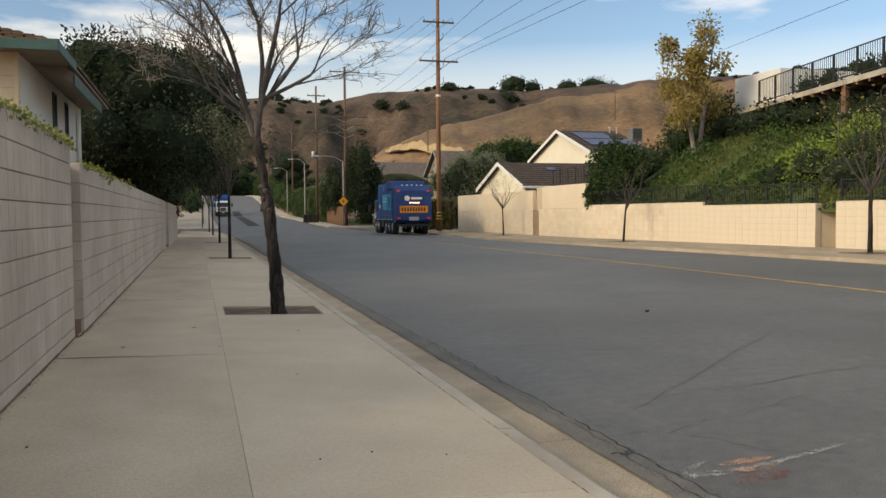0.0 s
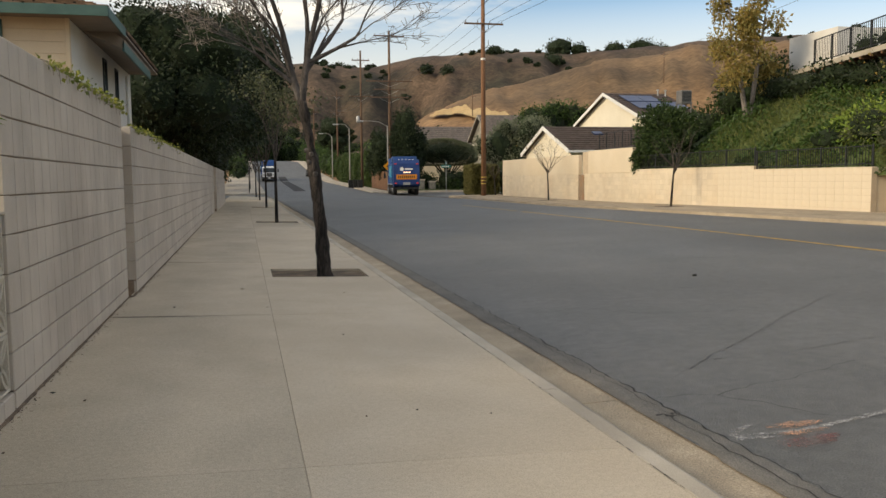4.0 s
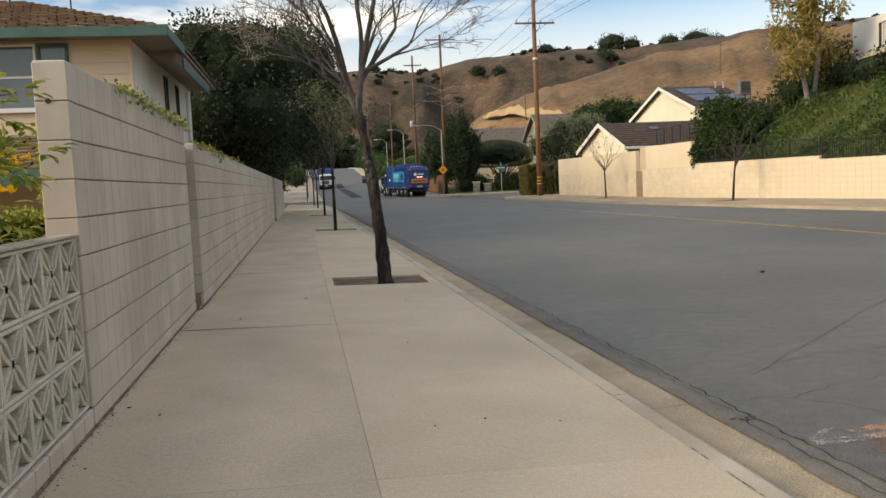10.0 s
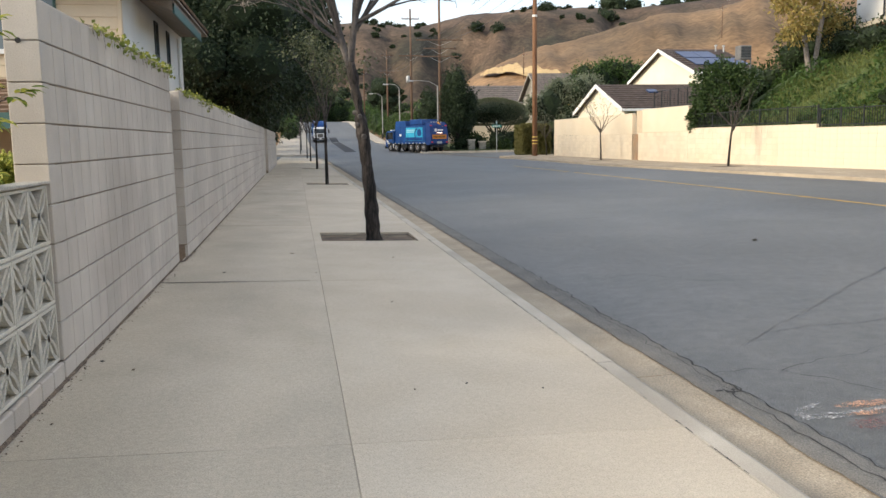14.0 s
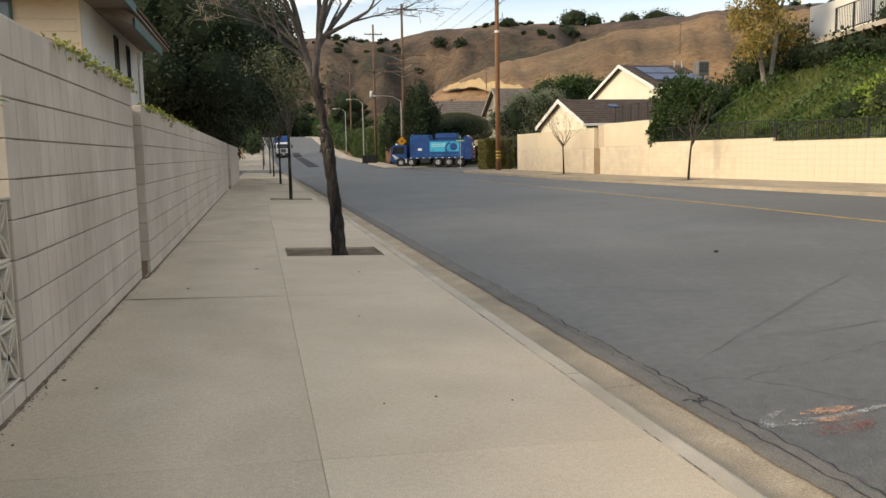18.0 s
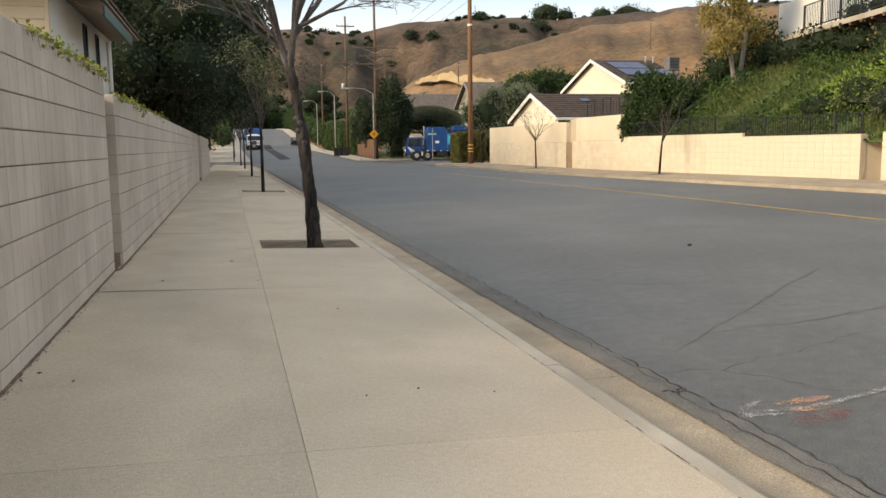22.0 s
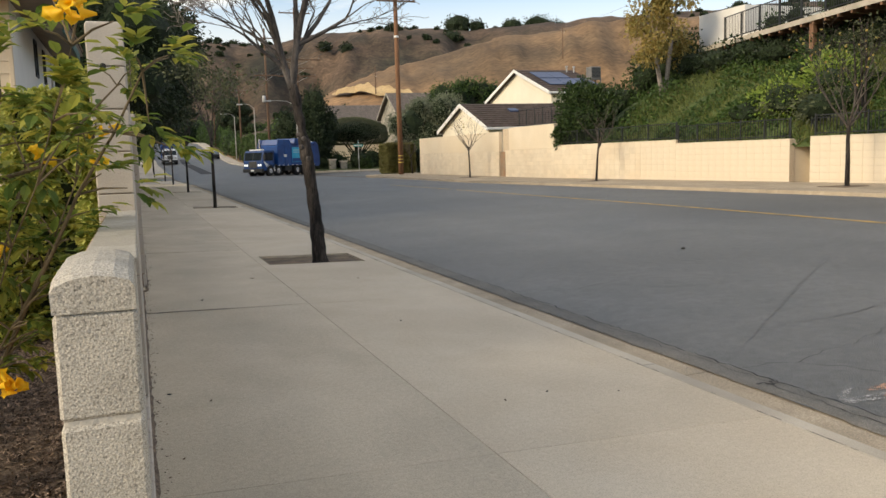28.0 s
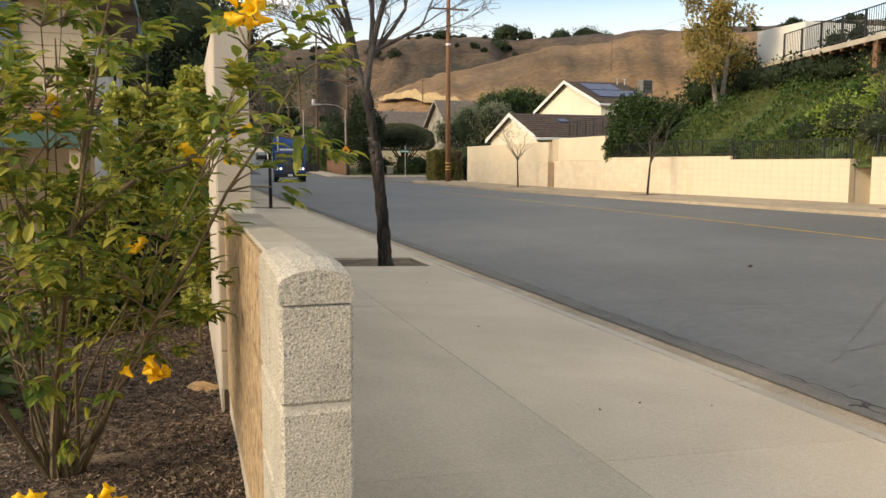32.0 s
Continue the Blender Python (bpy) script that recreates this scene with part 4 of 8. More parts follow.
def joined_blocks(name, rows, material):
    """Blocks at (x, y, z, w, h) with bevelled outer faces as one mesh; looks to +x."""
    v, f = [], []
    e = 0.004
    for x, y, z, w, h, side in rows:
        k = len(v)
        v += [(x - 0.03 * side, y, z), (x - 0.03 * side, y + w, z), (x - 0.03 * side, y + w, z + h), (x - 0.03 * side, y, z + h)]
        v += [(x - e * 0.8 * side, y, z), (x - e * 0.8 * side, y + w, z), (x - e * 0.8 * side, y + w, z + h), (x - e * 0.8 * side, y, z + h)]
        v += [(x, y + e, z + e), (x, y + w - e, z + e), (x, y + w - e, z + h - e), (x, y + e, z + h - e)]
        quads = [(8, 9, 10, 11)] + [(4 + i, 4 + (i + 1) % 4, 8 + (i + 1) % 4, 8 + i) for i in range(4)] + [(i, (i + 1) % 4, 4 + (i + 1) % 4, 4 + i) for i in range(4)]
        f += [tuple(k + i for i in (q if side > 0 else q[::-1])) for q in quads]
    return raw_mesh(name, v, f, material)


C = 0.2      # course height
PW = 0.2     # scored face width


def tall_wall(name, x, y0, y1, base, courses, pieces_to, label):
    """A block wall along the pavement: core, scored blocks, mortar between courses."""
    w = tagged(new(name), label, "wall", kind="structure")
    bm = BM()
    box(bm, x - 0.155, x - 0.012, y0 + 0.012, y1, -0.1, base + courses * C - 0.012)
    part("core", bm, M["mortar"], w)
    full = block_mesh("block", PW - 0.004, C - 0.008, 0.03, M["block"])
    rest = []
    n = int((y1 - y0) / PW)
    pw = (y1 - y0) / n
    for r in range(-1, courses):
        z = base + r * C
        h = C - 0.008
        if r < 0:
            z, h = -0.03, base + 0.03 - 0.011
            if h < 0.02:
                continue
        for i in range(n):
            y = y0 + i * pw
            if r >= 0 and y < pieces_to:
                part("block", full, None, w, at=pose(x, y + 0.002, z))
            else:
                rest.append((x, y + 0.002, z, pw - 0.004, h, 1))
    if rest:
        tagged(part("blockwork", joined_blocks("blockwork", rest, M["block_joined"]), None, w), kind="stuff")
    # end face blocks and rounded top
    for r in range(courses):
        bm = BM()
        box(bm, x - 0.165, x - 0.001, y0 - 0.012, y0 + 0.1, base + r * C, base + r * C + C - 0.004, 0.004)
        part("end_block", bm, M["block"], w)
    bm = BM()
    box(bm, x - 0.162, x - 0.003, y0 - 0.01, y1, base + courses * C - 0.013, base + courses * C + 0.004, 0.006)
    part("top", bm, M["block_joined"], w)
    # back face
    bm = BM()
    box(bm, x - 0.167, x - 0.154, y0, y1, -0.1, base + courses * C - 0.01)
    part("back_face", bm, M["block_joined"], w)
    return w


wall_west_near = tall_wall("wall_west_near", 0.0, 0.012, 4.25, 0.15, 9, 9.9, "tall cream-grey painted block wall beside the pavement")
wall_west_middle = tall_wall("wall_west_middle", 0.04, 4.62, 28.5, 0.18, 8, 10.0, "long painted block wall, slightly lower, beside the pavement")
wall_west_far = tall_wall("wall_west_far", 0.14, 28.55, 43.0, 0.14, 8, 0.0, "far stretch of pale block wall by the side street")

bm = BM()
disc(bm, (-0.098, -0.0015, 1.748), "y", 0.014, 0.006, 10)
part("hole", bm, M["tar"], wall_west_near, "small dark hole in the end joint")
# unseen filler in the step between the two walls, added to block a sun streak
bm = BM()
box(bm, -0.16, -0.055, 4.252, 4.60, -0.1, 1.74)
tagged(part("wall_west_return", bm, M["block_joined"]), "unseen recessed filler that blocks sun between two block walls", "wall", kind="structure")

# right wall of cream blocks, with a jog and a step
def cream_wall(name, x, y0, y1, base, top, label, pieces=None, courses=7):
    w = tagged(new(name), label, "wall", kind="structure")
    bm = BM()
    box(bm, x + 0.012, x + 0.21, y0, y1, -0.3, top)
    part("core", bm, M["rmortar"], w)
    h = (top - base) / courses
    n = max(1, round((y1 - y0) / 0.4))
    pw = (y1 - y0) / n
    rest = []
    mesh = None
    for r in range(courses):
        off = 0
        for i in range(n):
            y = y0 + i * pw + off
            if pieces and pieces[0] <= y < pieces[1]:
                if mesh is None:
                    mesh = joined_blocks("cream_block", [(0, 0, 0, pw - 0.006, h - 0.006, -1)], M["rwall"])
                part("block", mesh, None, w, at=pose(x, y + 0.003, base + r * h + 0.003))
            else:
                rest.append((x, y + 0.003, base + r * h + 0.003, pw - 0.006, h - 0.006, -1))
    if rest:
        tagged(part("blockwork", joined_blocks("blockwork", rest, M["rwall"]), None, w), kind="stuff")
    bm = BM()
    box(bm, x - 0.004, x + 0.215, y0, y1, top, top + 0.03, 0.008)
    part("capping", bm, M["stucco"], w)
    return w


RX = 19.7
wall_east_near = cream_wall("wall_east_near", RX, -14, 15.88, -0.05, 1.47, "low cream block wall at the foot of the green slope", (9.7, 15.9))
wall_east_mid = cream_wall("wall_east_mid", RX, 16.74, 22.7, -0.06, 1.42, "low cream block wall at the foot of the green slope", (16.7, 22.7))
wall_east_far = cream_wall("wall_east_far", RX, 22.7, 32.6, -0.07, 1.55, "low cream block wall at the foot of the green slope", (22, 25))
bm = BM()
box(bm, RX + 0.9, RX + 1.1, 15.6, 17.0, -0.3, 1.42)
box(bm, RX + 0.215, RX + 0.9, 15.68, 15.87, -0.3, 1.42)
box(bm, RX + 0.215, RX + 0.9, 16.76, 16.94, -0.3, 1.42)
tagged(part("wall_east_recess", bm, M["rwall"]), "recessed bay in the cream block wall", "wall", kind="structure")
w = tagged(new("wall_east_stucco"), "taller cream wall, blocks below and smooth above, with a darker-coloured recess", "wall", kind="structure")
# rust stain, with the shade of the return face put into the brown
M["stain_shade"] = surf("stain_and_shade_stucco", (0.25, 0.18, 0.12), (0.33, 0.24, 0.155), 2.0, 0.92, 0.5, c3=(0.31, 0.17, 0.09), scale3=1.4, bscale=50, fine=0.12)
for name, y0, y1, y2, top, lip in (("tall_panel", 32.61, 38.43, 37.93, 2.66, 1.42), ("long_panel", 39.30, 53.4, 53.4, 2.5, 1.36)):
    bm = BM()
    box(bm, RX + 0.012, RX + 0.22, y0, y1, -0.3, lip)
    part("core", bm, M["rmortar"], w)
    bm = BM()
    box(bm, RX + 0.006, RX + 0.22, y0, y2, lip + 0.004, top, 0.01)
    part(name, bm, M["stucco"], w)
    rows, h, n_ = [], (lip + 0.07) / 7, round((y1 - y0) / 0.4)
    for r in range(7):
        for k in range(n_):
            pw = (y1 - y0) / n_
            rows.append((RX, y0 + k * pw + 0.003, -0.07 + r * h + 0.003, pw - 0.006, h - 0.006, -1))
    tagged(part("blockwork", joined_blocks("blockwork", rows, M["rwall"]), None, w), kind="stuff")
# recess in the darker mortar tone, which carries its shade
bm = BM()
box(bm, RX + 0.26, RX + 0.45, 37.94, 39.29, -0.3, 2.64, 0.01)
part("recess_panel", bm, M["rmortar"], w)
bm = BM()
box(bm, RX + 0.03, RX + 0.25, 38.55, 39.26, -0.3, 1.34, 0.015)
part("post", bm, M["stain_shade"], w, "squat post in a brown of stain and shade")


# ---- low wall with pierced blocks, and the bed behind it ----
low_wall = tagged(new("wall_low_garden"), "low garden wall of pierced pattern blocks with a block pier", "wall", kind="structure")


def petal_block(s=0.292, d=0.075, bar=0.021):
    """A square pierced block: a frame and four leaf-shaped loops that meet in the middle."""
    bm = BM()
    h = s / 2
    for x0, x1, z0, z1 in ((-h, h, -h, -h + 0.016), (-h, h, h - 0.016, h), (-h, -h + 0.014, -h + 0.016, h - 0.016), (h - 0.014, h, -h + 0.016, h - 0.016)):
        box(bm, -d, 0, x0, x1, z0, z1, 0.002)
    c = h - 0.008
    for sx in (-1, 1):
        for sz in (-1, 1):
            for side in (-1, 1):
                pts = []
                for i in range(7):
                    t = i / 6
                    bulge = 0.24 * math.sin(math.pi * t) * side
                    # a loop from the middle to a corner, bowed to one side of the diagonal
                    pts.append((sx * c * (t + bulge * 0.55), sz * c * (t - bulge * 0.55)))
                for (a, b), (e, g) in zip(pts, pts[1:]):
                    L = math.hypot(e - a, g - b)
                    m = Matrix.Translation((0, (a + e) / 2, (b + g) / 2)) @ Matrix.Rotation(math.atan2(g - b, e - a), 4, "X")
                    box(bm, -d + 0.008, -0.004, -L / 2 - 0.003, L / 2 + 0.003, -bar / 2, bar / 2, 0, m)
    return mesh_of(bm, "pierced_block", M["breeze"])


PB = petal_block()
for r in range(3):
    for c in range(7):
        part("pierced_block", PB, None, low_wall, at=pose(-0.018, -0.155 - 0.297 * c, 0.15 + 0.15 + 0.3 * r))
for r in range(2):
    bm = BM()
    box(bm, -0.105, -0.026, -2.13, -0.002, 0.15 + 0.3 * (r + 1) - 0.006, 0.15 + 0.3 * (r + 1) + 0.005)
    part("mortar_bed", bm, M["raw_block"], low_wall)
bm = BM()
box(bm, -0.125, 0.002, -2.14, -0.002, 1.052, 1.066, 0.004)
part("mortar_cap", bm, M["raw_block"], low_wall)
for i in range(11):
    bm = BM()
    box(bm, -0.13, 0.0, -2.135 + 0.194 * i, -2.135 + 0.194 * (i + 1) - 0.006, -0.08, 0.143, 0.006)
    part("base_block", bm, M["block"], low_wall)
# the pier: blocks on edge, mortar joints, and a humped mortar cap
for r in range(6):
    z0 = -0.254 + 0.213 * r
    for y0, y1 in ((-2.595, -2.395), (-2.388, -2.160)):
        bm = BM()
        x0, x1 = (-0.151, -0.004)
        box(bm, x0, x1, y0, y1, z0, z0 + 0.202, 0.007)
        bmesh.ops.subdivide_edges(bm, edges=bm.edges, cuts=3, use_grid_fill=True)
        for v in bm.verts:
            v.co += 0.0012 * noise.noise_vector(v.co * 45)
        part("pier_block", bm, M["raw_block"], low_wall)
bm = BM()
box(bm, -0.145, -0.010, -2.588, -2.165, -0.2, 1.02)
part("pier_mortar", bm, M["breeze"], low_wall)
bm = BM()
for i in range(13):
    y = -2.597 + 0.0372 * i
    end = 0.016 if i in (0, 12) else (0.005 if i in (1, 11) else 0.0)
    ring = [(-0.151, 1.014), (-0.151, 1.072), (-0.143, 1.084), (-0.115, 1.093), (-0.077, 1.097), (-0.04, 1.094), (-0.014, 1.086), (-0.005, 1.074), (-0.004, 1.014)]
    for x, z in ring:
        k = noise.noise(Vector((x * 24, y * 18, z * 24))) * 0.004
        bm.verts.new((x + k * 0.4, y + k * 0.3, z + k - (end if z > 1.05 else 0)))
bm.verts.ensure_lookup_table()
for i in range(12):
    for j in range(8):
        bm.faces.new([bm.verts[q] for q in (i * 9 + j, i * 9 + j + 1, (i + 1) * 9 + j + 1, (i + 1) * 9 + j)])
bm.faces.new([bm.verts[j] for j in range(9)])
bm.faces.new([bm.verts[12 * 9 + j] for j in range(9)][::-1])
part("pier_cap", bm, M["raw_block"], low_wall)


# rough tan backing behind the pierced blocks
# dark brown that stands for the shade in the pierced openings
M["inner_board"] = surf("opening_shade_brown", (0.10, 0.085, 0.066), (0.15, 0.125, 0.098), 8.0, 0.95, 0.5, fine=0.3)
M["backing"] = surf("rough_tan_render", (0.36, 0.25, 0.145), (0.50, 0.37, 0.225), 16.0, 0.95, 1.0, c3=(0.20, 0.135, 0.08), scale3=22.0, bscale=40, fine=0.3)
for k in range(3):
    bm = BM()
    box(bm, -0.134, -0.1095, -2.13, -0.004, 0.15 + 0.302 * k, 0.448 + 0.302 * k)
    part("backing_panel", bm, M["backing"], low_wall)
    # thin sheet added before the backing to darken the openings like shade
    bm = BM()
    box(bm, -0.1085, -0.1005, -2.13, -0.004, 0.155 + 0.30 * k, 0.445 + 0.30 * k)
    part("inner_board", bm, M["inner_board"], low_wall, "added dark panel standing for the shade behind the pierced blocks")


# garden bed: dark mulch, falling away towards the house
def bed_z(x, y):
    fall = ease((-x - 2.2) / 3.0) * 0.9 + ease((y - 3.0) / 6) * 1.0
    return 0.03 - fall + 0.025 * noise.noise(Vector((x * 3, y * 3, 0)))


tagged(new("ground_garden", strip("ground_garden", span(-14, -0.005, 60), span(-9, 30, 90), bed_z, M["mulch_base"])), "dark brown bark mulch bed beside the low wall", "garden bed", kind="structure")
rng = np.random.default_rng(5)
n = 36000
cx, cy = -0.12 - 2.6 * rng.random(n) ** 1.4, -3.0 + 5.5 * rng.random(n)
cz = np.array([bed_z(x, y) for x, y in zip(cx, cy)]) + 0.006 + 0.012 * rng.random(n)
ang, tilt = rng.uniform(0, 2 * np.pi, n), rng.normal(0, 0.35, n)
ln, wd = rng.uniform(0.008, 0.034, n), rng.uniform(0.005, 0.013, n)
d = np.stack([np.cos(ang) * np.cos(tilt), np.sin(ang) * np.cos(tilt), np.sin(tilt)], 1) * ln[:, None] / 2
e = np.stack([-np.sin(ang), np.cos(ang), np.zeros(n)], 1) * wd[:, None] / 2
c = np.stack([cx, cy, cz], 1)
up = np.array([0, 0, 0.004])
v = np.stack([c - d - e, c + d - e, c + d + e, c - d + e, c - d * 0.8 + up, c + d * 0.8 + up], 1).reshape(-1, 3)
k = np.arange(n)[:, None] * 6
f4 = np.concatenate([k + [0, 1, 5, 4], k + [2, 3, 4, 5]]).tolist()
f3 = np.concatenate([k + [1, 2, 5], k + [3, 0, 4]]).tolist()
M["chip"] = surf("bark_chip", (0.048, 0.035, 0.027), (0.185, 0.136, 0.103), 20.0, 0.95, 0.5, fine=0.3, random_island=0.92)
tagged(new("mulch_chips", raw_mesh("mulch_chips", v.tolist(), f4 + f3, M["chip"])), "loose dark bark chips of the garden bed", "mulch", kind="stuff")
# a long sandstone lump lying against the wall
bm = BM()
bmesh.ops.create_icosphere(bm, subdivisions=3, radius=1.0)
for v_ in bm.verts:
    v_.co = Vector((v_.co.x * 0.045, v_.co.y * 0.10, v_.co.z * 0.035)) * (1 + 0.25 * noise.noise(v_.co * 2.2))
M["sandstone"] = surf("sandstone", (0.42, 0.27, 0.13), (0.52, 0.35, 0.18), 14.0, 0.95, 0.6, fine=0.25)
ob = part("garden_stone", bm, M["sandstone"], at=pose(-0.235, 0.45, 0.045, 8, 5, 62))
tagged(ob, "long tan stone lying on mulch against the wall", "stone")


# ---- the house on the left, standing below the street ----
house = thing("house_west", "cream two-storey house with teal trim and brown tile roof", "house")
HX, HY = -1.85, 11.9
bm = BM()
box(bm, HX - 0.2, HX, HY + 0.1, 20.3, -1.6, 4.22)
part("side_wall", bm, M["white_stucco"], house)
bm = BM()
box(bm, -11, HX - 0.2, HY, HY + 0.2, -1.6, 4.22)
box(bm, -11, -10.8, HY + 0.2, 20.3, -1.6, 4.22)
box(bm, -10.8, HX - 0.2, 20.1, 20.3, -1.6, 4.22)
part("front_wall", bm, M["siding"], house)
# lapped boards on the front
for i in range(9):
    z = 2.26 + 0.215 * i
    bm = BM()
    v = [bm.verts.new(p) for p in ((-11, HY - 0.006, z + 0.215), (HX, HY - 0.006, z + 0.215), (HX, HY - 0.024, z + 0.004), (-11, HY - 0.024, z + 0.004), (HX, HY, z), (-11, HY, z))]
    bm.faces.new(v[:4])
    bm.faces.new((v[3], v[2], v[4], v[5]))
    part("board", bm, M["siding"], house)
bm = BM()
box(bm, HX - 0.06, HX + 0.012, HY - 0.03, HY + 0.09, -1.6, 4.22, 0.006)
part("corner_board", bm, M["siding"], house)


def house_window(x0, x1, z0, z1, y, parent, split=True, trim="white_paint"):
    w = part("window", raw_mesh("window", [(x0, y - 0.012, z0), (x1, y - 0.012, z0), (x1, y - 0.012, z1), (x0, y - 0.012, z1)], [(0, 1, 2, 3)], M["pane"]), M["pane"], parent)
    bm = BM()
    t = 0.05
    for a, b, c, d_ in ((x0 - t, x1 + t, z1, z1 + t), (x0 - t, x1 + t, z0 - t, z0), (x0 - t, x0, z0, z1), (x1, x1 + t, z0, z1)):
        box(bm, a, b, y - 0.05, y, c, d_, 0.004)
    part("frame", bm, M[trim], w)
    bm = BM()
    if split is None:
        box(bm, x0, x1, y - 0.03, y - 0.014, z0, z0 + 0.04)
    elif split:
        box(bm, x0, x1, y - 0.03, y - 0.014, (z0 + z1) / 2 - 0.02, (z0 + z1) / 2 + 0.02)
    else:
        box(bm, (x0 + x1) / 2 - 0.02, (x0 + x1) / 2 + 0.02, y - 0.03, y - 0.014, z0, z1)
    part("glazing_bar", bm, M["white_paint"], w)
    bm = BM()
    box(bm, x0 - 0.08, x1 + 0.08, y - 0.075, y, z0 - 0.09, z0 - 0.05, 0.005)
    part("sill", bm, M["white_paint"], w)


house_window(-4.72, -3.56, 2.97, 4.08, HY - 0.02, house)
house_window(-3.44, -3.00, 2.97, 4.08, HY - 0.02, house, None, "teal")
house_window(-8.4, -7.0, 2.97, 4.08, HY - 0.02, house)
for y0, y1 in ((15.6, 16.0), (17.4, 17.75)):
    w = part("side_window", raw_mesh("side_window", [(HX + 0.006, y0, 3.27), (HX + 0.006, y1, 3.27), (HX + 0.006, y1, 3.96), (HX + 0.006, y0, 3.96)], [(0, 1, 2, 3)], M["pane"]), M["pane"], house)
    bm = BM()
    for a, b, c, d_ in ((y0 - 0.05, y1 + 0.05, 3.96, 4.01), (y0 - 0.05, y1 + 0.05, 3.22, 3.27), (y0 - 0.05, y0, 3.27, 3.96), (y1, y1 + 0.05, 3.27, 3.96)):
        box(bm, HX, HX + 0.03, a, b, c, d_, 0.003)
    part("frame", bm, M["black_metal"], w)
bm = BM()
tube(bm, [(HX + 0.04, 19.3, -1.2), (HX + 0.04, 19.3, 4.05)], [0.035, 0.035], 8)
part("downpipe", bm, M["white_stucco"], house)


def tiled_slope(name, p0, p1, q0, q1, parent, rows=16, material=None):
    """Courses of flat tiles between an eave p0-p1 and a top edge q0-q1."""
    P0, P1, Q0, Q1 = (Vector(p) for p in (p0, p1, q0, q1))
    nrm = (P1 - P0).cross(Q0 - P0).normalized()
    if nrm.z < 0:
        nrm = -nrm
    v, f = [], []
    rr = random.Random(len(name) + rows)
    for r in range(rows):
        a, b = r / rows, (r + 1) / rows
        A0, A1, B0, B1 = P0.lerp(Q0, a), P1.lerp(Q1, a), P0.lerp(Q0, b), P1.lerp(Q1, b)
        n_ = max(1, int((A1 - A0).length / 0.33))
        for i in range(n_):
            s, t = i / n_ + 0.002, (i + 1) / n_ - 0.002
            lift = 0.045 + rr.uniform(-0.008, 0.010)
            k = len(v)
            lo0, lo1, hi0, hi1 = A0.lerp(A1, s), A0.lerp(A1, t), B0.lerp(B1, s), B0.lerp(B1, t)
            v += [lo0 + nrm * lift, lo1 + nrm * lift, hi1 + nrm * 0.012, hi0 + nrm * 0.012, lo0, lo1]
            f += [(k, k + 1, k + 2, k + 3), (k + 4, k + 5, k + 1, k)]
    return part(name, raw_mesh(name, [tuple(x) for x in v], f, material or M["rooftile"]), None, parent)


EX, EY, EZ = -1.10, 11.3, 4.29
bm = BM()
rv = [bm.verts.new(p) for p in ((EX, EY, EZ), (-11.6, EY, EZ), (-11.6, 20.2, EZ), (EX, 20.2, EZ), (-4.9, 15.7, EZ + 1.45), (-7.9, 15.7, EZ + 1.45))]
for q in ((0, 1, 5, 4), (1, 2, 5), (2, 3, 4, 5), (3, 0, 4), (3, 2, 1, 0)):
    bm.faces.new([rv[i] for i in q])
roof = part("roof", bm, M["shingle"], house)
tiled_slope("roof_tiles", (-11.6, EY, EZ + 0.01), (EX, EY, EZ + 0.01), (-7.9, 15.7, EZ + 1.46), (-4.9, 15.7, EZ + 1.46), roof)
tiled_slope("roof_tiles", (EX, EY, EZ + 0.01), (EX, 20.2, EZ + 0.01), (-4.9, 15.7, EZ + 1.46), (-4.9, 15.72, EZ + 1.46), roof)
for x0, x1, y0, y1, z0, z1 in ((-11.6, EX + 0.02, EY - 0.03, EY, EZ - 0.15, EZ + 0.03), (EX, EX + 0.03, EY, 13.5, EZ - 0.15, EZ + 0.03), (EX - 0.01, EX + 0.03, 13.2, 18.0, EZ - 0.47, EZ - 0.27)):
    bm = BM()
    box(bm, x0, x1, y0, y1, z0, z1, 0.004)
    part("fascia", bm, M["teal"], house)
# undersides of the eaves, in the colour darkened for shade
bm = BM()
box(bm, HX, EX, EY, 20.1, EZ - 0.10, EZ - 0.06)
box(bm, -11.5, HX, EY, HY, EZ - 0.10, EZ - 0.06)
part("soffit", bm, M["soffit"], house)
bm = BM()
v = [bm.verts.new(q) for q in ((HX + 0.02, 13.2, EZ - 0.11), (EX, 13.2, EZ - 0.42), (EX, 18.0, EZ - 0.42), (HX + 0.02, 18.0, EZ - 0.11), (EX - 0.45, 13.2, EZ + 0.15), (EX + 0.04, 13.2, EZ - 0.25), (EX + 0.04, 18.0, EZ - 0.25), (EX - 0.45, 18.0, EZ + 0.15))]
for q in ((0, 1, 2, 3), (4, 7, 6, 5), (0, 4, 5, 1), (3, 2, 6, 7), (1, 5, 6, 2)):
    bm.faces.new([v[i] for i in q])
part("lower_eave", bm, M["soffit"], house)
bm = BM()
tube(bm, [(-4.6, 14.2, EZ + 0.8), (-4.6, 14.2, EZ + 2.7)], [0.018, 0.014], 6)
part("vent_pipe", bm, M["black_metal"], house, "thin dark roof pipe")
bm = BM()
tube(bm, [(-3.6, 15.0, EZ + 0.8), (-3.6, 15.0, EZ + 3.2)], [0.018, 0.014], 6)
for k in range(4):
    tube(bm, [(-3.9 + 0.05 * k, 15.0, EZ + 2.2 + 0.26 * k), (-3.3 - 0.05 * k, 15.0, EZ + 2.2 + 0.26 * k)], [0.008, 0.008], 4)
part("aerial", bm, M["black_metal"], house, "thin metal roof aerial")
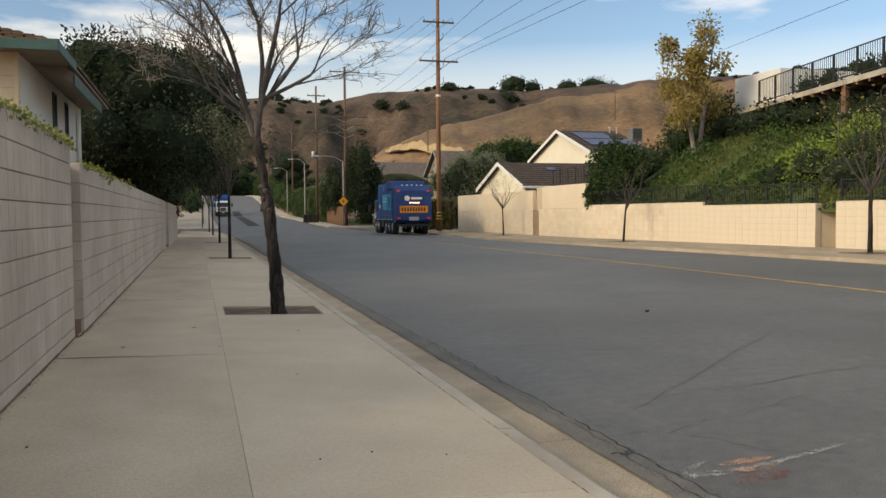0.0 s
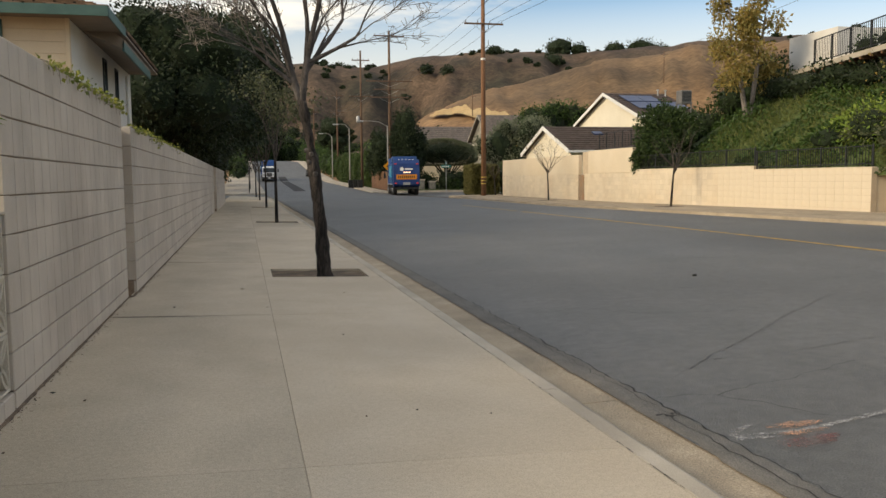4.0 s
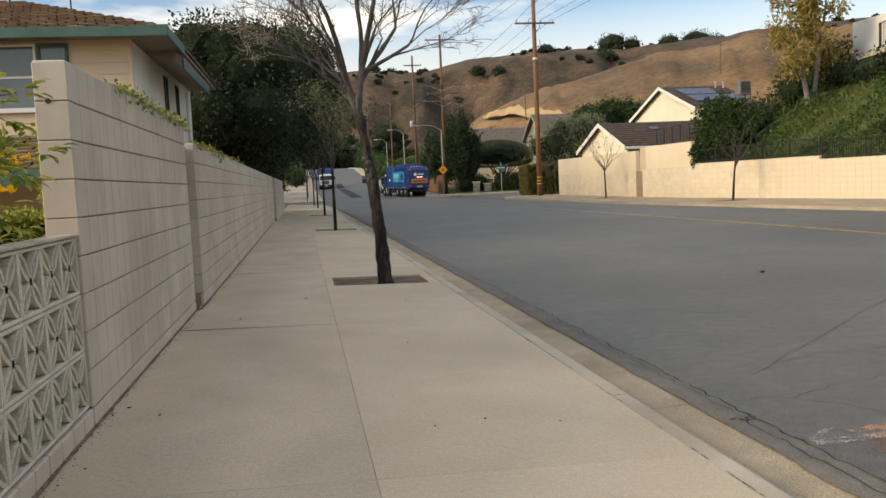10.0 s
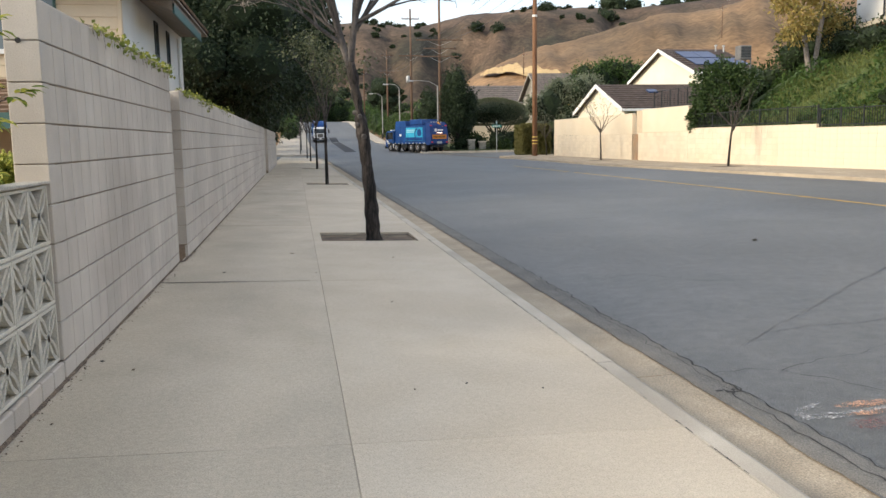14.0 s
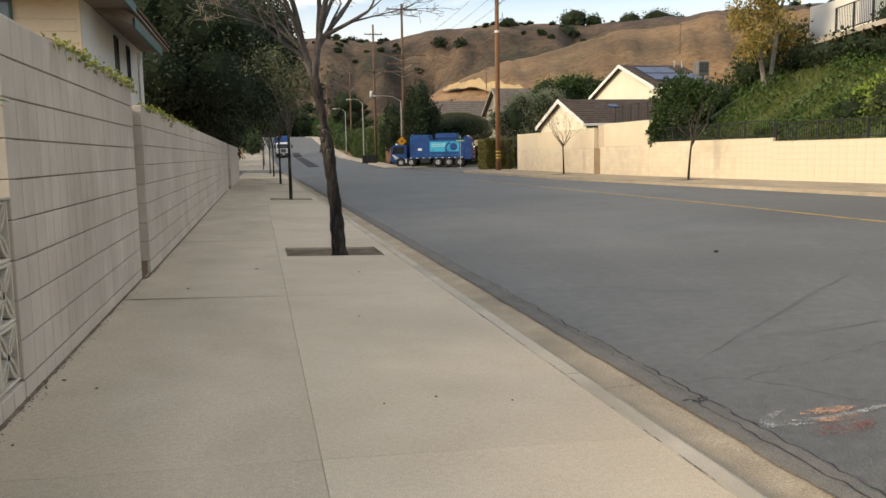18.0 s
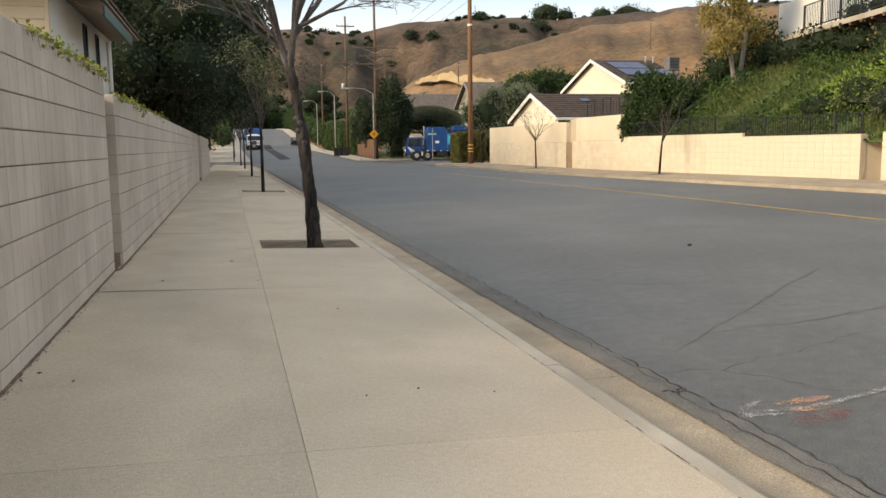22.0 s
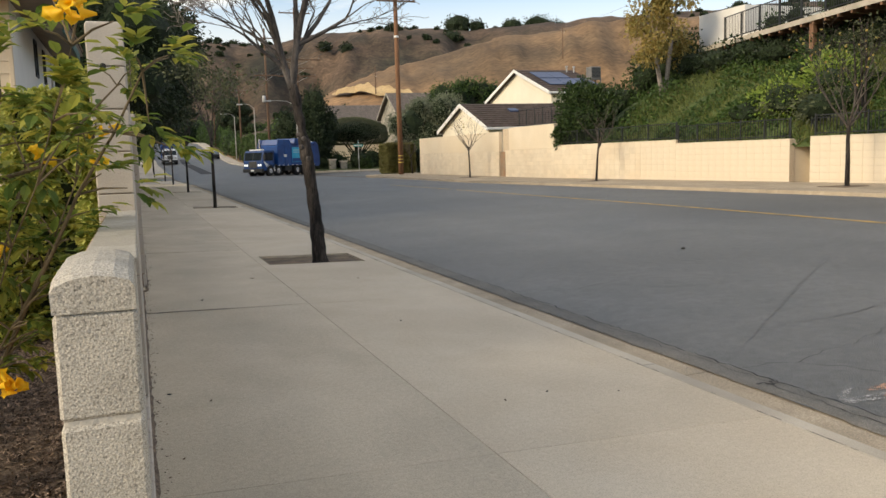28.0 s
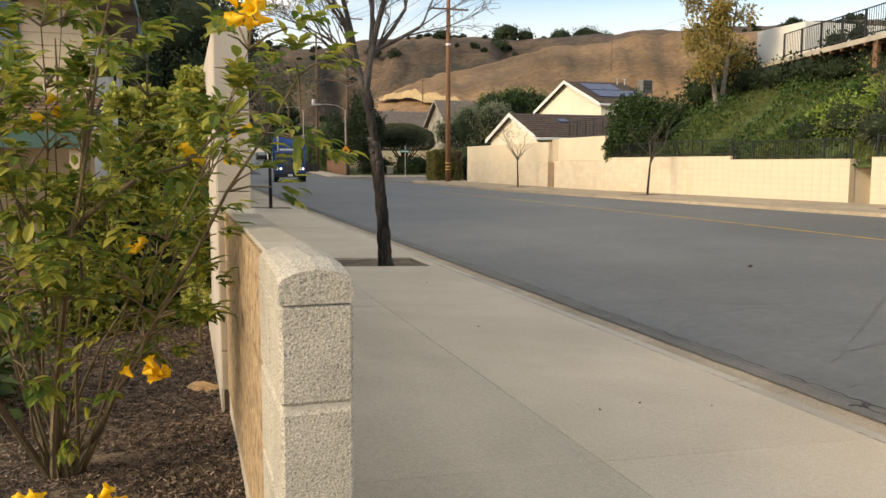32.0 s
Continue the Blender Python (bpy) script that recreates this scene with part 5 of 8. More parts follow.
# the lower roof before the front, over the porch
bm = BM()
rv = [bm.verts.new(p) for p in ((-11, 9.0, 1.72), (-1.65, 9.0, 1.72), (-1.65, HY, 2.43), (-11, HY, 2.43), (-11, 9.0, 1.60), (-1.65, 9.0, 1.60), (-1.65, HY, 2.28), (-11, HY, 2.28))]
for q in ((0, 1, 2, 3), (7, 6, 5, 4), (0, 4, 5, 1), (1, 5, 6, 2), (3, 7, 4, 0)):
    bm.faces.new([rv[i] for i in q])
porch = part("porch_roof", bm, M["shingle"], house)
tiled_slope("porch_tiles", (-11, 9.0, 1.73), (-1.65, 9.0, 1.73), (-11, HY, 2.44), (-1.65, HY, 2.44), porch, 9)
bm = BM()
box(bm, -11, -1.63, 8.96, 9.0, 1.5, 1.74, 0.004)
part("fascia", bm, M["teal"], house)
for x in (-1.85, -5.4, -8.2):
    bm = BM()
    box(bm, x - 0.07, x + 0.07, 9.1, 9.24, -1.6, 1.62, 0.008)
    part("post", bm, M["siding"], house)


# ---- the slope on the right, its fence, the deck house and the houses beyond ----
def slope_z(x, y):
    top = 1.25 + 0.66 * (x - RX - 0.3) if x < 26.5 else 1.25 + 0.66 * (26.2 - RX) + 0.25 * (x - 26.5)
    k = 1 - ease((y - 31.0) / 6.0)
    return 0.6 + (top - 0.6) * k + 0.25 * noise.noise(Vector((x * 0.5, y * 0.5, 4))) * ease((x - RX - 0.3) / 2)


tagged(new("ground_slope", strip("ground_slope", [RX + 0.2, RX + 0.6] + span(RX + 1.0, 60, 60), span(-14, 52, 80), slope_z, M["lawn"])), "steep bank covered in green plants", "bank", kind="structure")
rng = np.random.default_rng(8)


def bank_points(n, y0, y1, x0, x1, seed, lift=0.1, mask=0.0):
    r = np.random.default_rng(seed)
    out = []
    while len(out) < n:
        x, y = r.uniform(x0, x1), r.uniform(y0, y1)
        m = noise.noise(Vector((x * 0.55, y * 0.4, seed)))
        if m < mask:
            continue
        out.append((x, y, slope_z(x, y) + lift * r.random() * (0.5 + max(m, 0) * 2.5)))
    return out


cover = bank_points(22000, 2, 34, RX + 0.25, 27.5, 3, 0.45, -0.12)
tagged(new("bank_cover", leaf_cloud("bank_cover", cover, M["leaf_slope"], 0.16, 1, 0, 3, 0.6, 0.1)), "tangled green ground cover on the bank", "ground cover", kind="stuff")
grass = bank_points(26000, 2, 30, RX + 0.25, 25, 5, 0.22, -0.35)
tagged(new("bank_grass", leaf_cloud("bank_grass", grass, M["leaf_grass"], 0.22, 1, 0, 5, 0.16, -0.9, tri=True)), "bright green grass patches on the bank", "grass", kind="stuff")


def shrub(name, centre, radii, n, size, material, label, seed, category="shrub", group="", at=None, stems=True, shell=0.5, rough=0.3, core=0.7):
    t = thing(name, label, category, group=group)
    c = Vector(centre)
    p, d = lumps(seed, n, centre, radii, shell, rough)
    floor = c.z - radii[2]
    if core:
        part("inner_mass", core_mesh([(centre, (radii[0] * core, radii[1] * core, radii[2] * core))], M["shade_core"], seed=seed), None, t)
    keep = p[:, 2] > floor - 0.05
    part("foliage", leaf_cloud("foliage", p[keep], material, size, 1, 0, seed, 0.55, 0.2, outward=d[keep]), None, t)
    if stems:
        bm = BM()
        rr = random.Random(seed)
        for i in range(6):
            a = rr.uniform(0, 6.28)
            e = Vector((math.cos(a) * radii[0] * 0.6, math.sin(a) * radii[1] * 0.6, radii[2] * rr.uniform(0.1, 0.7)))
            base = Vector((c.x + 0.12 * math.cos(a), c.y + 0.12 * math.sin(a), floor - 0.15))
            tube(bm, [base, base.lerp(c + e, 0.5) + Vector((0, 0, 0.1)), c + e], [0.04, 0.03, 0.012], 5)
        part("stem_cluster", bm, M["bark"], t)
    return t


rr = random.Random(4)
for i in range(34):
    x, y = rr.uniform(RX + 1.2, 26.2), rr.uniform(5, 31)
    s = rr.uniform(0.35, 0.9)
    kind = rr.choice(("leaf_slope", "leaf_slope", "leaf_green", "leaf_olive"))
    shrub("bank_shrub", (x, y, slope_z(x, y) + s * 0.45), (s * 1.15, s * 1.3, s * 0.75), int(420 * s) + 140, 0.15, M[kind], "low rounded green shrub growing on the bank", 50 + i, group="shrubs on the bank")
for x, y, s in ((21.6, 19.0, 0.9), (22.3, 17.6, 1.0), (22.0, 20.3, 0.7), (23.1, 18.4, 0.8)):
    shrub("lime_shrub", (x, y, slope_z(x, y) + s * 0.5), (s, s * 1.2, s * 0.8), 750, 0.15, M["leaf_lime"], "yellow-green shrub standing out on the bank", int(x * 100), group="lime shrubs on the bank")
# dark dense shrub hiding the end of the fence
shrub("large_shrub", (20.75, 31.3, 2.85), (0.95, 1.95, 1.7), 11000, 0.16, M["leaf_dense"], "large dense dark-green shrub spilling over the cream wall", 91, rough=0.32, shell=0.6)
shrub("large_shrub", (20.05, 32.25, 2.05), (0.40, 0.55, 0.75), 1500, 0.15, M["leaf_dense"], "dark-green shrub draping over the cream wall", 92, rough=0.3, shell=0.6)
# dark shrubs at the upper end of the bank
for i, (x, y, s_) in enumerate(((24.4, 33.4, 1.15), (25.0, 32.0, 1.2), (25.9, 30.9, 1.25), (23.2, 33.0, 0.8))):
    shrub("bank_shrub", (x, y, slope_z(x, y) + s_ * 0.6), (s_, s_ * 1.1, s_), 1500, 0.16, M["leaf_dense"], "dense dark-green shrub at the end of the bank", 230 + i, group="shrubs on the bank")
# shaded shrubs under the deck
for i in range(8):
    x, y = 25.4 - 0.02 * i, 31 - 1.9 * i
    shrub("deck_shrub", (x, y, slope_z(x, y) + 0.45), (1.0, 1.2, 0.7), 520, 0.16, M["leaf_dark"], "dark-green shrub in the shade of the deck", 200 + i, group="shrubs under the deck")

# iron fence on the wall
fence = thing("iron_fence", "low black iron railing along the top of the wall", "fence")
bar = BM()
box(bar, -0.008, 0.008, -0.008, 0.008, 0, 0.62)
bar = mesh_of(bar, "bar", M["black_metal"])
bar_pts = []


def rail_run(y0, y1, zb, n_posts, x=RX + 0.13, h=0.68):
    for z in (zb + 0.09, zb + h - 0.04):
        bm = BM()
        box(bm, x - 0.016, x + 0.016, y0, y1, z - 0.016, z + 0.016)
        part("rail", bm, M["black_metal"], fence)
    for i in range(n_posts + 1):
        y = y0 + (y1 - y0) * i / n_posts
        bm = BM()
        box(bm, x - 0.024, x + 0.024, y - 0.024, y + 0.024, zb, zb + h + 0.02, 0.004)
        part("post", bm, M["black_metal"], fence)
    k = int((y1 - y0) / 0.125)
    for i in range(k):
        y = y0 + (y1 - y0) * (i + 0.5) / k
        if y > 9:
            part("bar", bar, None, fence, at=pose(x, y, zb + 0.03))


rail_run(22.8, 32.4, 1.58, 5)
rail_run(16.84, 22.7, 1.45, 5)
rail_run(15.6, 16.84, 1.45, 1, RX + 1.0)
rail_run(4.0, 15.8, 1.50, 6)


# deck house above the bank
def deck_x(y):
    return 26.5 - 0.222 * (31.7 - y)


deck_house = thing("deck_house", "pale house with a railed timber deck above the bank", "house")
DZ = 6.0
ys = span(6, 31.7, 8)
bm = BM()
lo = [bm.verts.new((deck_x(y), y, z)) for y in ys for z in (DZ - 0.20, DZ)]
for i in range(8):
    bm.faces.new((lo[2 * i], lo[2 * i + 2], lo[2 * i + 3], lo[2 * i + 1]))
part("rim_board", bm, M["kerb"], deck_house)
bm = BM()
for i in range(8):
    a, b = ys[i], ys[i + 1]
    q = [(deck_x(a) + 0.02, a), (deck_x(b) + 0.02, b), (deck_x(b) + 7, b), (deck_x(a) + 7, a)]
    sheet(bm, q, DZ - 0.12, DZ - 0.01)
part("deck_floor", bm, M["brown_wood"], deck_house)
for y in (31.2, 29.4, 25, 20.5, 16, 12):
    bm = BM()
    box(bm, deck_x(y) + 0.15, deck_x(y) + 0.35, y - 0.1, y + 0.1, slope_z(deck_x(y), y) - 0.6, DZ - 0.12, 0.01)
    part("deck_post", bm, M["brown_wood"], deck_house)
bm = BM()
for y in span(6, 31.5, 34):
    box(bm, deck_x(y) + 0.03, deck_x(y) + 3.2, y - 0.04, y + 0.04, DZ - 0.30, DZ - 0.12)
part("joist_frame", bm, M["brown_wood"], deck_house)
bm = BM()
box(bm, deck_x(28) + 1.2, deck_x(28) + 7, 27.3, 30.6, DZ, DZ + 1.75, 0.01)
part("white_wall", bm, M["white_stucco"], deck_house)
bm = BM()
box(bm, deck_x(12) + 3.6, deck_x(12) + 12, 2, 26.0, DZ - 3, DZ + 0.25, 0.02)
part("house_wall", bm, M["white_stucco"], deck_house)
for y in span(6, 27.0, 14):
    bm = BM()
    box(bm, deck_x(y) + 0.03, deck_x(y) + 0.09, y - 0.03, y + 0.03, DZ, DZ + 1.07)
    part("rail_post", bm, M["black_metal"], deck_house)
for z in (DZ + 0.10, DZ + 1.05):
    bm = BM()
    for a, b in zip(span(6, 27.0, 14), span(6, 27.0, 14)[1:]):
        q = [(deck_x(a) + 0.04, a), (deck_x(b) + 0.04, b), (deck_x(b) + 0.08, b), (deck_x(a) + 0.08, a)]
        sheet(bm, q, z - 0.02, z + 0.02)
    part("handrail", bm, M["black_metal"], deck_house)
bal = BM()
box(bal, -0.008, 0.008, -0.008, 0.008, 0.1, 1.05)
bal = mesh_of(bal, "baluster", M["black_metal"])
for i in range(150):
    y = 6.4 + i * (27.0 - 6.4) / 150
    if y > 12:
        part("baluster", bal, None, deck_house, at=pose(deck_x(y) + 0.06, y, DZ))
for i, y in enumerate((24.2, 22.6, 20.0, 18.6, 17.5, 16.4)):
    shrub("deck_plant", (deck_x(y) + 0.9, y, DZ + 0.42), (0.4, 0.6, 0.42), 200, 0.13, M["leaf_dark"] if i % 2 else M["leaf_slope"], "potted dark plant standing on the deck", 300 + i, "plant", "plants on the deck", stems=False)


# houses behind the cream wall
def gable_house(name, label, x0, x1, y0, y1, zb, ze, zr, wall, over=0.35, roof_mat="shingle", trim="white_paint"):
    """A house with its gable at x0, facing the street, and its ridge along x."""
    h = thing(name, label, "house")
    ym = (y0 + y1) / 2
    bm = BM()
    v = [bm.verts.new(p) for x in (x0, x1) for p in ((x, y0, zb), (x, y1, zb), (x, y1, ze), (x, ym, zr), (x, y0, ze))]
    for q in ((4, 3, 2, 1, 0), (5, 6, 7, 8, 9), (0, 5, 9, 4), (6, 1, 2, 7)):
        bm.faces.new([v[i] for i in q])
    part("wall", bm, M[wall], h)
    s = (zr - ze) / (ym - y0)
    e = ze - s * over
    for side, ye in ((-1, y0 - over), (1, y1 + over)):
        bm = BM()
        v = [bm.verts.new(p) for dz in (0, 0.13) for p in ((x0 - over, ye, e + dz), (x1 + over, ye, e + dz), (x1 + over, ym, zr + dz), (x0 - over, ym, zr + dz))]
        for q in ((0, 1, 2, 3), (7, 6, 5, 4), (0, 3, 7, 4), (1, 5, 6, 2), (0, 4, 5, 1)):
            bm.faces.new([v[i] for i in q])
        roof = part("roof", bm, M[roof_mat], h)
        tiled_slope("shingles", (x0 - over, ye, e + 0.135), (x1 + over, ye, e + 0.135), (x0 - over, ym, zr + 0.135), (x1 + over, ym, zr + 0.135), roof, 11, M[roof_mat])
        bm = BM()
        v = [bm.verts.new(p) for x in (x0 - over - 0.04, x0 - over) for p in ((x, ye, e - 0.10), (x, ym, zr - 0.10), (x, ym, zr + 0.17), (x, ye, e + 0.17))]
        for q in ((0, 1, 2, 3), (7, 6, 5, 4), (0, 4, 5, 1), (2, 6, 7, 3), (0, 3, 7, 4)):
            bm.faces.new([v[i] for i in q])
        part("barge_board", bm, M[trim], h)
        bm = BM()
        box(bm, x0 - over, x1 + over, ye - (0.09 if side < 0 else 0), ye + (0.09 if side > 0 else 0), e - 0.06, e + 0.10, 0.01)
        part("gutter", bm, M["white_paint"], h)
    return h


garage = gable_house("garage_house", "low cream gabled house with brown shingles behind the wall", 21.4, 31.0, 44.5, 53.0, 0.2, 2.95, 4.55, "house_stucco", 0.3)
bm = BM()
box(bm, -0.32, 0.32, -0.28, 0.28, 0.0, 0.10, 0.01, pose(24.4, 47.2, 4.12, math.degrees(math.atan2(1.6, 4.25)), 0, 0))
part("skylight", bm, M["solar"], garage)
big_house = gable_house("gable_house", "tall cream gabled house with solar panels on its roof", 31.5, 36.4, 55.0, 67.0, 0.4, 6.05, 8.2, "house_stucco", 0.4)
pitch = math.degrees(math.atan2(8.2 - 6.05, 6.0))
for r in range(2):
    for c in range(3):
        if r == 1 and c == 2:
            continue
        bm = BM()
        box(bm, -0.73, 0.73, -0.95, 0.95, 0, 0.05, 0.008)
        y = 57.0 + 2.0 * r
        p_ = part("solar_panel", bm, M["solar"], big_house, at=pose(32.75 + 1.5 * c, y, 6.05 + (y - 55) * (8.2 - 6.05) / 6 + 0.22, pitch, 0, 0))
for x, y, z in ((36.5, 60.2, 8.05), (35.9, 60.4, 8.1)):
    bm = BM()
    tube(bm, [(x, y, z - 0.3), (x, y, z + 0.45)], [0.06, 0.06], 8)
    disc(bm, (x, y, z + 0.5), "z", 0.11, 0.1, 10)
    part("vent_pipe", bm, M["grey_metal"], big_house)
# roof air conditioner on its stand
ac = thing("air_conditioner", "boxy grey air conditioner standing behind the roof", "air conditioner", pose(33.4, 51.7, 6.15))
bm = BM()
box(bm, -0.42, 0.42, -0.4, 0.4, 0.55, 1.45, 0.03)
part("cabinet", bm, M["ac_grey"], ac)
for i in range(7):
    bm = BM()
    box(bm, -0.38, 0.38, -0.412, -0.398, 0.64 + 0.105 * i, 0.70 + 0.105 * i)
    part("louvre", bm, M["black_metal"], ac)
bm = BM()
for x in (-0.38, 0.38):
    for y in (-0.36, 0.36):
        box(bm, x - 0.04, x + 0.04, y - 0.04, y + 0.04, -6, 0.55)
box(bm, -0.46, 0.46, -0.44, 0.44, 0.47, 0.55)
part("stand", bm, M["ac_grey"], ac)
# mesh fence of a yard behind the wall
yf = thing("yard_fence", "light metal yard fence on top of the tall wall", "fence")
for y in span(33.2, 38.0, 5):
    bm = BM()
    tube(bm, [(RX + 0.7, y, 1.5), (RX + 0.7, y, 3.62)], [0.025, 0.025], 6)
    part("post", bm, M["black_metal"], yf)
for z in (2.75, 3.6):
    bm = BM()
    tube(bm, [(RX + 0.7, 33.2, z), (RX + 0.7, 38.0, z)], [0.015, 0.015], 5)
    part("rail", bm, M["black_metal"], yf)
for y in span(33.3, 37.9, 12):
    part("bar", bar, None, yf, at=pose(RX + 0.7, y, 2.78))


# ---- bare street trees ----
def grow(bm, p, d, length, r, level, rng, tips, max_level, spread, up, twist=0.0, sides=6, shrink=(0.62, 0.8), kids=(2, 3, 3), thin=0.0028):
    """One limb, bowed a little, and what grows from it."""
    n = 4 if level < 3 else 3
    pts, rad = [p.copy()], [r]
    q, dd = p.copy(), d.copy()
    for i in range(n):
        dd = (dd + Vector((rng.gauss(0, 0.13), rng.gauss(0, 0.13), rng.gauss(0, 0.09) + up)) * (0.6 + 0.25 * level)).normalized()
        q = q + dd * length / n
        pts.append(q.copy())
        rad.append(max(r * (1 - 0.42 * (i + 1) / n), thin))
    tube(bm, pts, rad, sides if level < 2 else (5 if level < 3 else 3), level == 0)
    if level >= max_level:
        tips.append((q.copy(), dd.copy()))
        return pts
    k = rng.choice(kids) if level else 4
    for i in range(k):
        at_ = 1.0 if i < 2 else rng.uniform(0.35, 0.85)
        j = min(int(at_ * n), n)
        base = pts[j]
        a = rng.uniform(0, 2 * math.pi)
        side = Vector((math.cos(a), math.sin(a), rng.uniform(-0.25, 0.35)))
        nd = (dd + side * spread * rng.uniform(0.6, 1.25)).normalized()
        grow(bm, base, nd, length * rng.uniform(*shrink), rad[j] * rng.uniform(0.55, 0.72), level + 1, rng, tips, max_level, spread, up, twist, sides, shrink, kids, thin)
    return pts


# the near tree: a leaning trunk that forks at head height into long spreading limbs
near_tree = thing("street_tree", "bare grey-barked street tree with spreading twiggy crown", "tree", pose(2.155, 6.16, -0.03), group="bare street trees")
rng_t = random.Random(21)
bm = BM()
trunk = [(0.0, 0.0, -0.08), (0.0, 0.0, 0.05), (-0.02, 0.0, 0.45), (-0.06, 0.01, 0.95), (-0.095, 0.02, 1.28), (-0.125, 0.02, 1.55), (-0.17, 0.02, 1.85), (-0.215, 0.02, 2.12), (-0.235, 0.02, 2.24)]
trad = [0.125, 0.097, 0.082, 0.076, 0.080, 0.074, 0.062, 0.064, 0.060]
tube(bm, trunk, trad, 12)
bmesh.ops.subdivide_edges(bm, edges=[e for e in bm.edges], cuts=1, use_grid_fill=True)
bmesh.ops.subdivide_edges(bm, edges=[e for e in bm.edges if abs(e.verts[0].co.z - e.verts[1].co.z) > 0.06], cuts=2, use_grid_fill=True)
for v_ in bm.verts:
    n_ = noise.noise(v_.co * 7) * 0.022 + noise.noise(Vector((v_.co.x * 30, v_.co.y * 30, v_.co.z * 6))) * 0.007
    o = Vector((v_.co.x + 0.09 * min(v_.co.z, 2.5), v_.co.y, 0))
    if o.length > 1e-4:
        v_.co += o.normalized() * n_
part("trunk", bm, M["bark"], near_tree, smooth=True)
for z_, a_, s_ in ((1.32, -1.45, 0.033), (1.57, -1.65, 0.027), (1.62, 2.9, 0.028), (1.20, 0.1, 0.027), (1.47, -2.6, 0.03)):
    bm = BM()
    tube(bm, [(-0.03, 0, 0), (0.012, 0, 0), (0.020, 0, 0), (0.020, 0, 0), (0.006, 0, 0)], [s_ * 1.25, s_ * 1.05, s_ * 0.85, s_ * 0.6, s_ * 0.4], 14)
    part("pruned_knot", bm, M["limb"], near_tree, "pale pruned branch scar", pose(-0.085 - 0.13 * (z_ - 1.2) + 0.060 * math.cos(a_), 0.01 + 0.060 * math.sin(a_), z_, 0, 0, math.degrees(a_)))
tips, spur_at = [], []


def bough(bm, p, d, length, r, level, up):
    """One limb of the near tree, what forks from it, and the places for its spurs."""
    n = 5 if level < 3 else 4
    pts, rad = [p.copy()], [r]
    q, dd = p.copy(), d.copy()
    for i in range(n):
        dd = (dd + Vector((rng_t.gauss(0, 0.085), rng_t.gauss(0, 0.085), rng_t.gauss(0, 0.06) + up)) * (0.5 + 0.2 * level)).normalized()
        q = q + dd * length / n
        pts.append(q.copy())
        rad.append(max(r * (1 - 0.40 * (i + 1) / n), 0.0034))
    tube(bm, pts, rad, 7 if level < 2 else (5 if level < 4 else 3), False)
    if level >= 3:
        for i in range(1, n + 1):
            if rng_t.random() < 0.42:
                spur_at.append((pts[i], (pts[i] - pts[i - 1]).normalized()))
    if level >= 5:
        tips.append((q.copy(), dd.copy()))
        return pts
    for i in range(2 if level == 4 and rng_t.random() < 0.6 else 3):
        at_ = 1.0 if i < 2 else rng_t.uniform(0.3, 0.85)
        j = min(int(at_ * n), n)
        a = rng_t.uniform(0, 2 * math.pi)
        side = Vector((math.cos(a), math.sin(a), rng_t.uniform(-0.3, 0.35)))
        nd = (dd + side * rng_t.uniform(0.30, 0.72)).normalized()
        bough(bm, pts[j], nd, length * rng_t.uniform(0.62, 0.84), rad[j] * (rng_t.uniform(0.72, 0.82) if i == 0 else rng_t.uniform(0.5, 0.66)), level + 1, up)
    return pts


# way, length and girth of the main limbs, then of the low ones that hang outwards
BOUGHS = ((-0.42, -0.1, 1.2, 0.86, 0.038), (-0.16, -0.20, 1.5, 1.02, 0.044), (0.04, 0.22, 1.5, 1.05, 0.040), (0.26, -0.12, 1.4, 1.05, 0.046), (0.66, 0.08, 1.05, 0.92, 0.040),
          (1.0, -0.05, 0.40, 0.74, 0.034), (-0.95, -0.10, 0.66, 0.66, 0.033), (-0.9, 0.30, 0.80, 0.62, 0.028), (0.35, 0.55, 1.0, 0.8, 0.030), (-0.3, -0.5, 1.0, 0.7, 0.028))
STEMS = (((-0.235, 0.02, 2.20), (-0.295, 0.03, 2.38), (-0.345, 0.03, 2.56), (-0.375, 0.02, 2.70)), ((-0.24, 0.02, 2.20), (-0.215, 0.0, 2.40), (-0.185, -0.01, 2.62), (-0.15, -0.02, 2.80)))
for stem in STEMS:
    bm = BM()
    tube(bm, stem, [0.052, 0.047, 0.043, 0.040], 9)
    part("limb", bm, M["limb"], near_tree, smooth=True)
for i, (dx, dy, dz, ln, r) in enumerate(BOUGHS):
    bm = BM()
    way = Vector((dx, dy, dz)).normalized()
    stem = STEMS[0 if dx < 0 else 1]
    up_ = 0.35 + 0.60 * ((i * 0.37) % 1.0) if i not in (1, 3) else 0.98
    k_ = min(int(up_ * 3), 2)
    start = Vector(stem[k_]).lerp(Vector(stem[k_ + 1]), up_ * 3 - k_)
    bough(bm, start, way, ln * 0.94, r * 0.9, 1, 0.010 if dz > 0.7 else (0.02 if dx > 0 else -0.004))
    part("limb", bm, M["limb"], near_tree, smooth=True)
bm = BM()
for q, d in tips + spur_at:
    e = (d * 0.5 + Vector((rng_t.gauss(0, 0.6), rng_t.gauss(0, 0.6), rng_t.gauss(0.1, 0.5)))).normalized()
    ln = rng_t.uniform(0.04, 0.15)
    m_ = q + e * ln * 0.55
    e2 = (e + Vector((rng_t.gauss(0, 0.3), rng_t.gauss(0, 0.3), rng_t.gauss(0.15, 0.3)))).normalized()
    tube(bm, [q, m_, m_ + e2 * ln * 0.40, m_ + e2 * ln * 0.52], [0.0040, 0.0032, 0.0036, 0.0050], 3, False)
